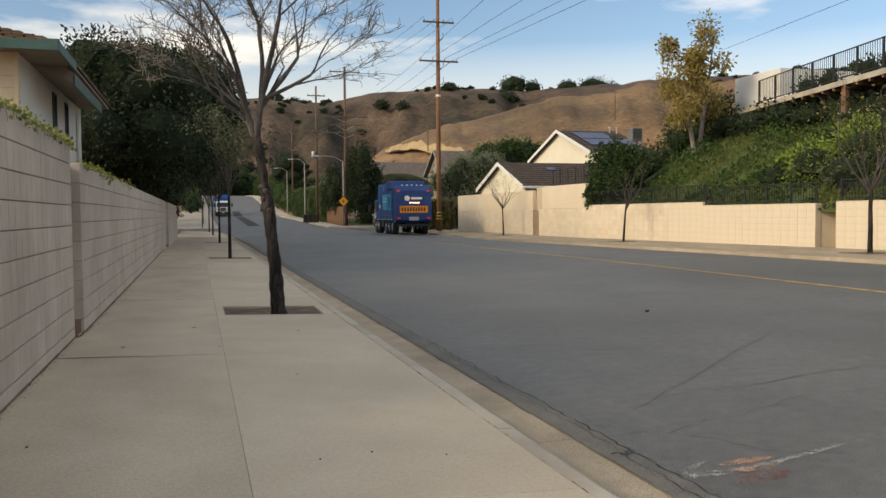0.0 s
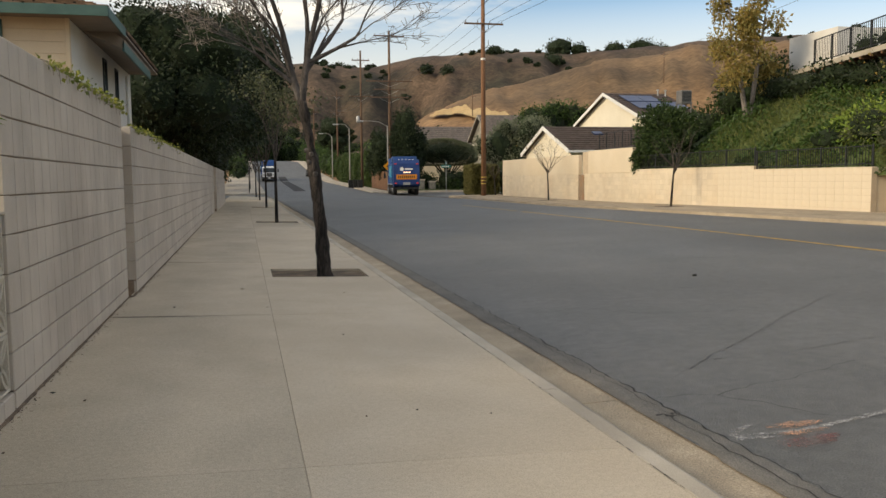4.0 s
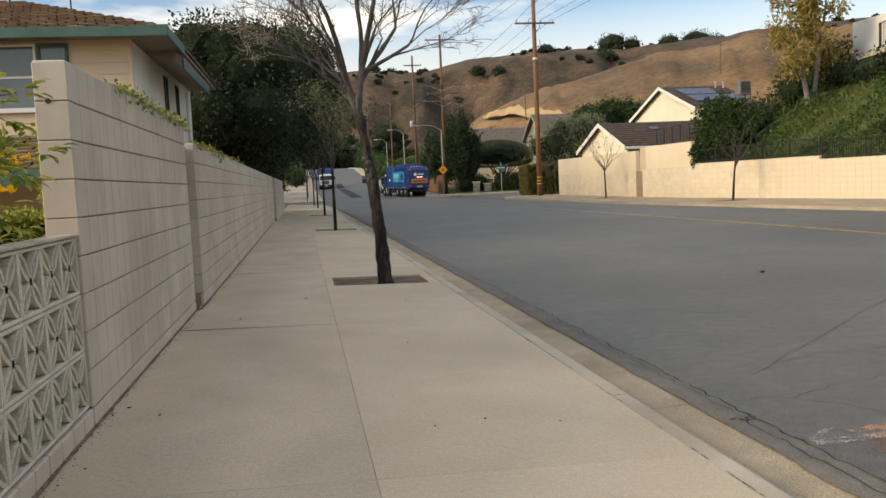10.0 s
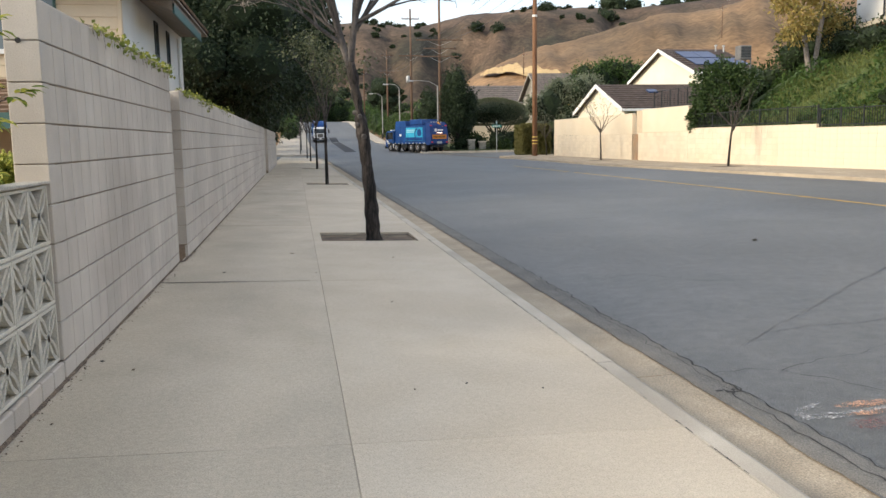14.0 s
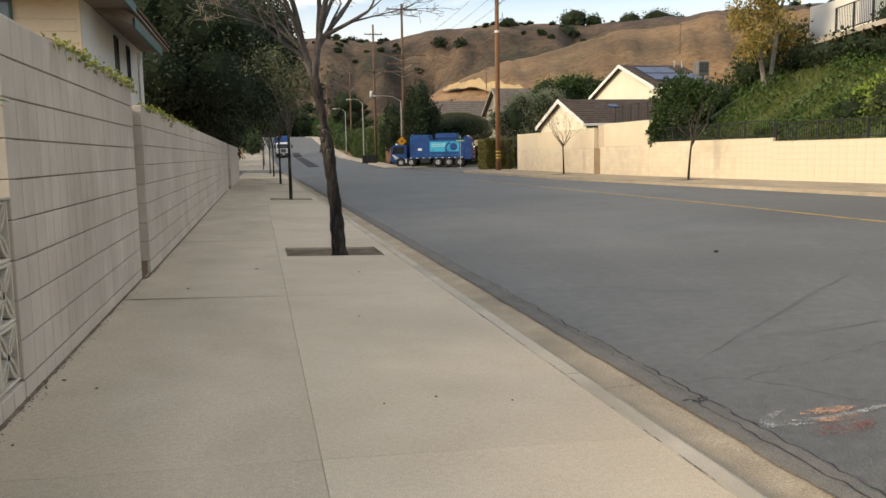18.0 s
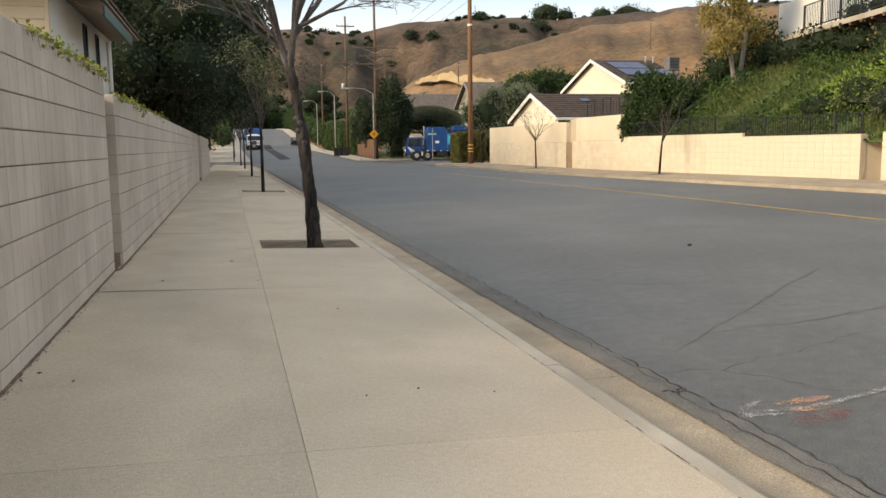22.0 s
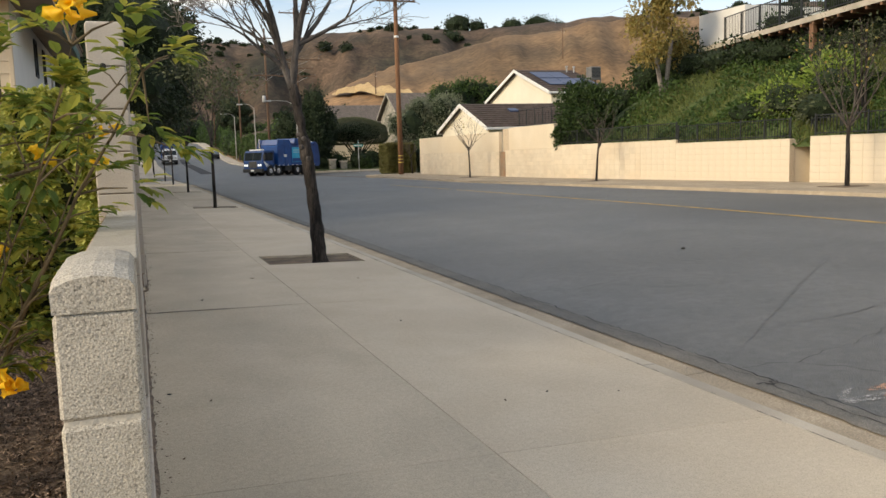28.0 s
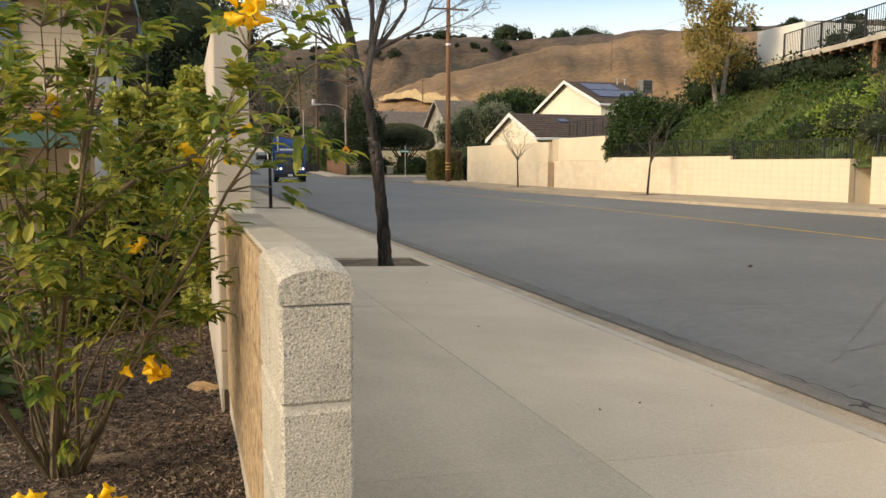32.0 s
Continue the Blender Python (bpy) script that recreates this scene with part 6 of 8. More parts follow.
tagged(part("twig_ending", bm, M["twig"], near_tree), kind="stuff")


def young_tree(at, seed, h=1.9, crown=1.6, upright=True, leaves=0, label="young bare street tree tied up straight", group="bare street trees", lean=0.0, leaf="leaf_yellow", r0=0.045, levels=3):
    t = thing("street_tree", label, "tree", at, group=group)
    rg = random.Random(seed)
    bm = BM()
    tube(bm, [(0, 0, -0.05), (lean * 0.3, 0, h * 0.4), (lean * 0.7, 0.02, h * 0.75), (lean, 0, h)], [r0 * 1.15, r0, r0 * 0.85, r0 * 0.8], 8)
    part("trunk", bm, M["bark"], t)
    tips_ = []
    bm = BM()
    for i in range(7):
        a = i * 0.9 + rg.uniform(-0.3, 0.3)
        out = 0.32 if upright else 0.75
        grow(bm, Vector((lean, 0, h * rg.uniform(0.86, 1.0))), Vector((math.cos(a) * out, math.sin(a) * out, 1)).normalized(), crown * rg.uniform(0.4, 0.55), r0 * 0.5, 1, rg, tips_, levels, 0.38 if upright else 0.6, 0.05)
    part("branchwork", bm, M["shoot"], t)
    if leaves:
        rg2 = np.random.default_rng(seed)
        pts = np.array([tuple(q) for q, _ in tips_])
        idx = rg2.integers(0, len(pts), leaves)
        part("foliage", leaf_cloud("foliage", pts[idx] + rg2.normal(0, 0.16, (leaves, 3)) - [0, 0, 0.25], M[leaf], 0.085, 1, 0, seed, 0.7, 0.5), None, t)
    return t


young_tree(pose(2.08, 20.1, -0.03), 31, 2.0, 2.4, True, 1500, "slim street tree with bare shoots over dull green leaves", r0=0.045, leaf="leaf_olive")
young_tree(pose(2.15, 34.1, -0.03), 32, 2.1, 2.3, True, 500, "slim street tree with bare shoots and few yellow leaves", leaf="leaf_olive")
young_tree(pose(2.13, 49.1, -0.03), 33, 2.0, 2.4, True, 0, "slim bare street tree beside the far kerb")
young_tree(pose(2.10, 62.7, rise(62.7) - 0.03), 34, 2.0, 2.4, True, 0, "slim bare street tree beside the far kerb")
young_tree(pose(1.7, 81.5, rise(81.5)), 36, 2.0, 2.6, True, 0, "slim bare street tree beyond the side street")
young_tree(pose(1.9, 96, rise(96)), 37, 2.0, 2.6, True, 0, "slim bare street tree beyond the side street")
young_tree(pose(18.28, 40.3, right_z(40.3)), 41, 1.75, 2.1, False, 60, "small bare rounded street tree before the cream wall", "street trees by the cream wall", -0.05, levels=4)
young_tree(pose(18.2, 26.1, right_z(26.1)), 42, 1.6, 1.9, False, 0, "small bare street tree leaning before the cream wall", "street trees by the cream wall", 0.14)
young_tree(pose(18.2, 13.0, right_z(13.0)), 43, 1.7, 2.6, False, 90, "bare street tree with wide crown before the cream wall", "street trees by the cream wall", 0.02, r0=0.06, levels=4)
young_tree(pose(20.1, 56.5, -0.05), 44, 1.4, 1.9, False, 0, "small bare garden tree beside the utility pole", "street trees by the cream wall", -0.1)
for x, y in ((18.27, 40.3), (18.27, 26.1), (18.2, 13.0)):
    bm = BM()
    box(bm, x - 0.55, x + 0.55, y - 0.5, y + 0.5, -0.2, right_z(y) + 0.01 * (x - 16.1) + 0.006)
    tagged(part("tree_pit", bm, M["soil"]), "bare soil square round a street tree", "tree pit", group="tree pits", kind="structure")


# ---- trees with leaves ----
def leafy_tree(name, label, base, crown_c, radii, n, size, material, seed, trunk_r=0.18, trunks=1, shell=0.45, rough=0.35, clumps=9, category="tree", group="", core=True):
    t = thing(name, label, category, group=group)
    b, c = Vector(base), Vector(crown_c)
    rg = random.Random(seed)
    bm = BM()
    for k in range(trunks):
        o = Vector((rg.uniform(-0.3, 0.3), rg.uniform(-0.3, 0.3), 0)) if trunks > 1 else Vector((0, 0, 0))
        tube(bm, [b + o, b.lerp(c, 0.45) + o * 1.6, c + o * 2.2 + Vector((0, 0, radii[2] * 0.4))], [trunk_r, trunk_r * 0.75, trunk_r * 0.25], 9)
    part("trunk", bm, M["bark"], t)
    bm = BM()
    for i in range(8):
        a = rg.uniform(0, 6.28)
        e = c + Vector((math.cos(a) * radii[0] * 0.75, math.sin(a) * radii[1] * 0.75, rg.uniform(-0.35, 0.75) * radii[2]))
        m_ = b.lerp(c, rg.uniform(0.5, 0.9))
        tube(bm, [m_, m_.lerp(e, 0.5) + Vector((0, 0, 0.15 * radii[2])), e], [trunk_r * 0.4, trunk_r * 0.25, 0.02], 5)
    part("limb_frame", bm, M["bark"], t)
    P, Dn, blobs = [], [], []
    for i in range(clumps):
        a, u = rg.uniform(0, 6.28), rg.uniform(-0.75, 0.9)
        w = math.sqrt(max(0, 1 - u * u)) * rg.uniform(0.35, 0.72)
        cc = (c.x + radii[0] * w * math.cos(a), c.y + radii[1] * w * math.sin(a), c.z + radii[2] * u * 0.68)
        s = rg.uniform(0.36, 0.58)
        blobs.append((cc, (radii[0] * s * 0.72, radii[1] * s * 0.72, radii[2] * s * 0.72)))
        p, d = lumps(seed * 31 + i, n // clumps, cc, (radii[0] * s, radii[1] * s, radii[2] * s), shell, rough)
        P.append(p)
        Dn.append(d)
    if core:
        tagged(part("inner_mass", core_mesh(blobs + [(tuple(c), (radii[0] * 0.5, radii[1] * 0.5, radii[2] * 0.55))], M["shade_core"], seed=seed), None, t), kind="stuff")
    part("crown", leaf_cloud("crown", np.concatenate(P), material, size, 1, 0, seed, 0.5, 0.25, outward=np.concatenate(Dn)), None, t)
    return t


# dark oaks over the far wall
leafy_tree("oak_tree", "broad dark evergreen oak overhanging the wall", (-2.2, 23.8, -1.2), (-1.3, 24.6, 4.3), (3.1, 3.4, 2.8), 42000, 0.14, M["leaf_dark"], 7, 0.3, rough=0.2, clumps=26, group="dark oaks")
leafy_tree("oak_tree", "broad dark evergreen oak overhanging the wall", (-3.5, 30.0, -1.2), (-0.7, 30.8, 5.1), (3.3, 3.8, 3.4), 36000, 0.17, M["leaf_dark"], 8, 0.3, rough=0.2, clumps=24, group="dark oaks")
leafy_tree("oak_tree", "dark evergreen oak behind the far wall", (-4.0, 40, -0.5), (-2.2, 42, 5.4), (3.6, 4.6, 4.4), 16000, 0.24, M["leaf_dark"], 9, 0.25, rough=0.22, clumps=14, group="dark oaks")
leafy_tree("oak_tree", "dark evergreen oak reaching out over the pavement", (-2.0, 38.0, -0.5), (0.1, 38, 6.3), (3.1, 3.4, 3.9), 22000, 0.21, M["leaf_dark"], 14, 0.25, rough=0.2, clumps=20, group="dark oaks")
leafy_tree("oak_tree", "dark evergreen oak reaching out over the pavement", (-2.0, 47.0, -0.3), (0.6, 47, 6.6), (3.0, 3.4, 4.4), 13000, 0.25, M["leaf_dark"], 15, 0.25, rough=0.22, clumps=14, group="dark oaks")
for k, y in enumerate((53, 60, 86, 96, 107, 119)):
    leafy_tree("oak_tree", "dark evergreen oak beside the far pavement", (-5.2, y, rise(y) - 0.3), (-4.4 + 0.3 * (k % 2), y, rise(y) + 5.0), (3.6, 5.2, 4.0), 7000, 0.34, M["leaf_dark"], 16 + k, 0.3, rough=0.22, clumps=12, group="dark oaks")
# tall thin tree on the bank
bt = thing("bank_tree", "tall twin-stemmed tree with thin yellowing leaves", "tree")
rb = random.Random(33)
P, Dn = [], []
for stem in (((23.7, 29.1, 3.4), (23.3, 29.1, 5.4), (22.85, 29.2, 7.3), (22.7, 29.2, 8.9)), ((23.8, 29.2, 3.4), (24.1, 29.2, 5.6), (24.5, 29.3, 7.6), (24.75, 29.3, 9.4))):
    bm = BM()
    tube(bm, stem, [0.13, 0.10, 0.06, 0.02], 8)
    part("trunk", bm, M["twig"], bt)
    for k in range(11):
        u = 0.28 + 0.72 * k / 10
        i = min(int(u * 3), 2)
        q = Vector(stem[i]).lerp(Vector(stem[i + 1]), u * 3 - i)
        a = rb.uniform(0, 6.28)
        out = rb.uniform(0.65, 1.4) * (1.25 - 0.6 * u)
        e = q + Vector((math.cos(a) * out, math.sin(a) * out, rb.uniform(0.1, 0.6)))
        bm = BM()
        tube(bm, [q, q.lerp(e, 0.5) + Vector((0, 0, 0.08)), e], [0.035, 0.022, 0.008], 5)
        part("limb", bm, M["bark"], bt)
        s_ = rb.uniform(0.5, 0.85) * (1.1 - 0.3 * u)
        p, d = lumps(900 + len(P), 320, tuple(q.lerp(e, 0.85)), (s_, s_, s_ * 0.9), 0.15, 0.5)
        P.append(p)
        Dn.append(d)
part("crown", leaf_cloud("crown", np.concatenate(P), M["leaf_yellow"], 0.17, 1, 0, 12, 0.5, 0.35, outward=np.concatenate(Dn)), None, bt)
leafy_tree("bank_tree", "bare thin tree on the green bank", (21.2, 15.2, 2.0), (21.3, 15.3, 4.2), (1.1, 1.3, 1.6), 600, 0.10, M["leaf_olive"], 13, 0.05, 3, 0.3, 0.4, 8, core=False)

# ---- utility poles and wires ----
def utility_pole(at, arms, height, r, label, wood="dark_pole"):
    t = thing("utility_pole", label, "utility pole", at, group="utility poles")
    bm = BM()
    tube(bm, [(0, 0, -0.2), (0.0, 0, height * 0.5), (0.02, 0, height)], [r, r * 0.85, r * 0.62], 12)
    part("pole", bm, M[wood], t, smooth=True)
    for z, w in arms:
        bm = BM()
        box(bm, -w / 2, w / 2, -r - 0.10, -r + 0.01, z - 0.06, z + 0.06, 0.008)
        a = part("crossarm", bm, M["arm"], t)
        for i in range(4):
            x = (-0.46 + 0.92 * i / 3) * w
            bm = BM()
            tube(bm, [(x, -r - 0.045, z + 0.06), (x, -r - 0.045, z + 0.12), (x, -r - 0.045, z + 0.17), (x, -r - 0.045, z + 0.22)], [0.018, 0.035, 0.038, 0.018], 8)
            part("insulator", bm, M["ac_grey"], a)
        bm = BM()
        for s in (-1, 1):
            tube(bm, [(s * w * 0.28, -r - 0.05, z - 0.05), (0, -r * 0.9, z - 0.6)], [0.014, 0.014], 5)
        part("brace", bm, M["grey_metal"], t)
    return t


P1 = utility_pole(pose(18.78, 55.2, -0.05), ((12.66, 3.0), (15.55, 2.4)), 17.6, 0.20, "tall weathered brown timber utility pole on the corner", "pole")
M["band"] = surf("yellow_band", (0.62, 0.44, 0.10), (0.70, 0.50, 0.12), 5.0, 0.7, 0.1)
for z in (0.84, 1.07, 1.33):
    bm = BM()
    tube(bm, [(0, 0, z), (0, 0, z + 0.06)], [0.207, 0.206], 12)
    part("marker_band", bm, M["band"], P1, "yellow marker band")
bm = BM()
tube(bm, [(0, 0, 10.05), (0, 0, 10.2)], [0.178, 0.178], 12)
part("pale_tag", bm, M["white_paint"], P1)
for z in (10.9, 12.1, 14.2):
    bm = BM()
    tube(bm, [(0.15, 0, z), (0.42, -0.05, z + 0.25), (0.40, -0.05, z + 0.62)], [0.03, 0.025, 0.02], 6)
    part("bracket", bm, M["black_metal"], P1)
P2 = utility_pole(pose(17.09, 86.0, rise(86)), ((11.95, 5.2), (11.05, 3.6), (10.2, 4.2), (16.85, 3.4)), 17.45, 0.19, "tall timber utility pole with several crossarms")
P3 = utility_pole(pose(15.6, 98.0, rise(98)), ((11.2, 2.9), (15.6, 2.2)), 16.8, 0.17, "timber utility pole with a grey transformer")
bm = BM()
tube(bm, [(-0.40, 0, 8.0), (-0.40, 0, 8.05), (-0.40, 0, 8.7), (-0.40, 0, 8.8)], [0.16, 0.23, 0.23, 0.16], 14)
part("transformer", bm, M["grey_metal"], P3, smooth=True)
far_p = [utility_pole(pose(17.5, 142, rise(142)), ((11.6, 2.6), (14.5, 2.2)), 15.5, 0.17, "distant timber utility pole up the hill"), utility_pole(pose(17.0, 185, 5.0), ((11.6, 2.6), (14.5, 2.2)), 15.5, 0.17, "distant timber utility pole up the hill"),
         utility_pole(pose(60, 205, 12.0), ((10.6, 2.0),), 12.5, 0.16, "lone timber pole at the foot of the hill")]


def wire(name, a, b, sag, label):
    pts = []
    A, B = Vector(a), Vector(b)
    for i in range(13):
        t = i / 12
        p = A.lerp(B, t)
        p.z -= sag * 4 * t * (1 - t)
        pts.append(p)
    bm = BM()
    tube(bm, pts, [0.014] * 13, 4, False)
    return tagged(part(name, bm, M["black_metal"]), label, "cable", group="overhead cables")


for i in range(3):
    o = -1.1 + 1.1 * i
    wire("overhead_cable", (18.78 + o, 55.0, 15.9), (17.09 + o, 85.8, 17.0), 0.6, "thin black overhead cable between utility poles")
    wire("overhead_cable", (18.78 + o * 1.2, 55.0, 12.9), (17.09 + o * 1.2, 85.8, 12.1), 0.6, "thin black overhead cable between utility poles")
    wire("overhead_cable", (17.09 + o, 85.8, 12.1), (15.6 + o, 98, 11.6), 0.3, "thin black overhead cable between utility poles")
    wire("overhead_cable", (15.6 + o, 98, 11.6), (17.5 + o, 142, 13.3), 0.6, "thin black overhead cable between utility poles")
far_p.append(utility_pole(pose(112.3, 200, 20.0), ((14.0, 2.2),), 15.0, 0.16, "lone timber pole on the shoulder of the hill"))
wire("overhead_cable", (112.3, 200, 34.0), (26.8, 18, 10.04), 0.0, "thin black cable running down over the hill house")
for o, e in ((1.4, (22.12, 28.53, 12.6)), (0.5, (20.71, 29.07, 12.6)), (-0.5, (18.16, 31.33, 12.6)), (-1.4, (15.91, 34.35, 12.6))):
    wire("overhead_cable", (18.78 + o, 55.0, 12.85), e, 0.0, "thin black overhead cable running overhead")


def street_light(at, h, reach, label):
    t = thing("street_lamp", label, "street lamp", at, group="street lamps")
    bm = BM()
    tube(bm, [(0, 0, -0.1), (0, 0, 0.6), (0, 0, h)], [0.11, 0.09, 0.055], 10)
    part("pole", bm, M["concrete_pole"], t, smooth=True)
    bm = BM()
    tube(bm, [(0, 0, h - 0.05), (-reach * 0.35, 0, h + 0.45), (-reach * 0.8, 0, h + 0.55), (-reach, 0, h + 0.52)], [0.045, 0.04, 0.035, 0.035], 7)
    part("arm", bm, M["concrete_pole"], t)
    bm = BM()
    box(bm, -reach - 0.75, -reach, -0.14, 0.14, h + 0.42, h + 0.58, 0.05)
    part("lamp_head", bm, M["grey_metal"], t)
    return t


street_light(pose(16.45, 84.0, rise(84)), 7.0, 2.6, "pale concrete street lamp on the far corner")
street_light(pose(15.57, 110.0, rise(110)), 7.8, 1.5, "pale concrete street lamp by the hedge")
street_light(pose(16.3, 140.0, rise(140)), 7.4, 1.5, "pale concrete street lamp up the hill")

# warning sign: a plain yellow diamond
sg = thing("warning_sign", "yellow diamond warning sign on a timber post", "road sign", pose(16.27, 83.0, rise(83)))
bm = BM()
box(bm, -0.05, 0.05, -0.05, 0.05, -0.1, 3.25)
part("post", bm, M["arm"], sg)
bm = BM()
box(bm, -0.36, 0.36, -0.012, 0.012, -0.36, 0.36, 0.006)
part("plate", bm, M["ysign"], sg, at=pose(0, -0.07, 2.66, 0, 45, 0))
bm = BM()
box(bm, -0.035, 0.035, -0.02, -0.01, -0.16, 0.17)
box(bm, -0.16, 0.16, -0.02, -0.01, -0.03, 0.04)
part("symbol", bm, M["black_metal"], sg, at=pose(0, -0.075, 2.66))
# street name sign: green plate, its writing as bars
M["green_plate"] = surf("green_plate", (0.02, 0.20, 0.17), (0.03, 0.24, 0.20), 5.0, 0.5, 0.0)
sn = thing("street_sign", "green street name sign on a slim pole", "road sign", pose(21.1, 76.5, rise(76.5) - 0.2))
bm = BM()
tube(bm, [(0, 0, -0.2), (0, 0, 3.35)], [0.03, 0.03], 8)
part("post", bm, M["grey_metal"], sn)
for z, w, a in ((2.75, 1.0, 0), (3.07, 0.5, 60)):
    bm = BM()
    box(bm, -w / 2, w / 2, -0.01, 0.01, -0.14, 0.14, 0.004)
    pl = part("plate", bm, M["green_plate"], sn, at=pose(0, 0, z, 0, 0, a))
    bm = BM()
    for i in range(4):
        box(bm, (-0.40 + 0.2 * i) * w, (-0.26 + 0.2 * i) * w, -0.016, -0.009, -0.05, 0.05)
    part("lettering_bar", bm, M["white_paint"], pl)

# ---- planting and houses beyond the crossing ----
shrub("box_hedge", (22.6, 60.5, 1.1), (1.5, 1.6, 1.5), 3500, 0.16, M["leaf_dense"], "dark shrub filling the corner behind the wall", 401)
for i in range(4):
    leafy_tree("olive_tree", "large grey-green feathery tree behind the wall", (23.4 + 1.7 * i, 66 + (i % 2) * 2, 0.2), (23.4 + 1.6 * i, 66 + (i % 2) * 2, 4.0 + 0.3 * (i % 3)), (2.3, 2.1, 2.7), 7000, 0.20, M["leaf_grey"], 410 + i, 0.12, 2, clumps=8, group="grey-green trees")
for i in range(3):
    leafy_tree("dark_tree", "dense dark-green tree behind the gabled houses", (31 + 2.4 * i, 78, 0.5), (31 + 2.4 * i, 78, 6.6), (2.2, 2.0, 2.6), 3800, 0.26, M["leaf_slope"], 420 + i, 0.2, clumps=9, group="trees behind the houses")
for x, y, h, w, s in ((18.9, 85.6, 8.4, 2.2, 1), (17.4, 93.0, 6.8, 2.0, 2), (20.0, 88.2, 5.6, 1.5, 3)):
    leafy_tree("dark_conifer", "dense dark rounded evergreen tree on the corner", (x, y, rise(y) - 0.1), (x, y, 0.7 + h / 2), (w, w, h / 2), 9000, 0.26, M["leaf_dark"], 430 + s, 0.25, clumps=14, group="corner evergreens")
# clipped umbrella tree
ut = leafy_tree("umbrella_tree", "dark tree clipped into a wide flat mushroom", (24.6, 90.0, 0.2), (24.6, 90.0, 4.2), (0.4, 0.4, 0.4), 40, 0.1, M["leaf_dark"], 440, 0.22, 3, clumps=2)
part("inner_mass", core_mesh([((24.2, 90.0, 4.15), (3.3, 2.7, 1.2))], M["shade_core"], seed=5), None, ut)
rb = random.Random(442)
for i in range(12):
    a = i * 0.5236 + rb.uniform(-0.2, 0.2)
    bm = BM()
    tube(bm, [(24.6 + 0.25 * math.cos(a), 90.0 + 0.25 * math.sin(a), 0.1), (24.6 + 0.7 * math.cos(a), 90.0 + 0.7 * math.sin(a), 1.8), (24.6 + 2.5 * math.cos(a), 90.0 + 2.2 * math.sin(a), 3.8)], [0.10, 0.08, 0.04], 6)
    part("limb", bm, M["bark"], ut)
p, d = lumps(441, 30000, (24.2, 90.0, 3.95), (3.95, 3.3, 1.95), 0.88, 0.05, flat=0.55)
part("clipped_crown", leaf_cloud("clipped_crown", p, M["leaf_clipped"], 0.13, 1, 0, 441, 0.55, 0.1, outward=d), None, ut)
# hedges, fence and bins up the road
for i in range(7):
    y = 104 + 5.4 * i
    shrub("tall_hedge", (18.3 - 0.05 * i, y, rise(y) + 1.9), (1.4, 3.3, 2.5), 3000, 0.28, M["leaf_green"], "tall clipped green hedge along the road", 450 + i, "hedge", "roadside hedges", stems=False, shell=0.7, rough=0.12)
fe = thing("board_fence", "brown upright board fence at the corner", "fence")
for i in range(46):
    y = 87.5 + 0.26 * i
    bm = BM()
    box(bm, 17.0, 17.03, y, y + 0.235, rise(y) - 0.1, rise(y) + 2.0 + 0.05 * (i % 2))
    part("board", bm, M["brown_wood"], fe)
for i in range(3):
    b_ = thing("wheeled_bin", "black plastic wheeled rubbish bin at the kerb", "bin", pose(15.1 - 0.52 * i, 96.5 + 0.5 * i, rise(97) - 0.12), group="bins at the kerb")
    bm = BM()
    v = [bm.verts.new(p) for p in ((-0.25, -0.27, 0.1), (0.25, -0.27, 0.1), (0.25, 0.27, 0.1), (-0.25, 0.27, 0.1), (-0.31, -0.36, 1.0), (0.31, -0.36, 1.0), (0.31, 0.36, 1.0), (-0.31, 0.36, 1.0))]
    for q in ((3, 2, 1, 0), (4, 5, 6, 7), (0, 1, 5, 4), (1, 2, 6, 5), (2, 3, 7, 6), (3, 0, 4, 7)):
        bm.faces.new([v[k] for k in q])
    part("body", bm, M["black_metal"], b_)
    bm = BM()
    box(bm, -0.34, 0.34, -0.40, 0.38, 1.0, 1.07, 0.02)
    part("lid", bm, M["black_metal"], b_)
    for s in (-1, 1):
        bm = BM()
        disc(bm, (s * 0.25, 0.28, 0.11), "x", 0.11, 0.05, 12)
        part("wheel", bm, M["rubber"], b_)
# corner lawn, kerbs and low wall across the side street
tagged(new("pavement_far_corner", strip("pavement_far_corner", [14.6, 15.4, 16.3], span(83.0, 232, 30), lambda x, y: rise(y) + 0.0, M["kerb"])), "pale pavement climbing beside the road", "pavement", kind="structure")
tagged(new("pavement_far_west", strip("pavement_far_west", [-1.5, 3.2], span(79.4, 232, 30), lambda x, y: rise(y) + 0.0, M["kerb"])), "pale pavement climbing beside the road", "pavement", kind="structure")
tagged(new("kerb_corner", strip("kerb_corner", span(16.2, 60, 12), [81.8, 82.4, 83.2], lambda x, y: rise(82) + 0.02, M["kerb"])), "pale kerb of the far corner", "kerb", kind="structure")
tagged(new("lawn_corner", strip("lawn_corner", span(17.2, 60, 16), span(83.2, 100, 6), lambda x, y: rise(84) + 0.05 + 0.04 * (y - 83), M["lawn"])), "green corner lawn under the umbrella tree", "lawn", kind="structure")
bm = BM()
corner = [(16.24, 53.9), (16.24, 55.6)] + [(16.24 + 3.2 * (1 - math.cos(radians(9 * k))), 55.6 + 3.2 * math.sin(radians(9 * k))) for k in range(1, 11)] + [(34.0, 58.8), (34.0, 53.9)]
sheet(bm, corner[::-1], -0.5, -0.085)
tagged(part("pavement_corner_near", bm, M["gutter"]), "sandy pavement rounding the near corner", "pavement", kind="structure")
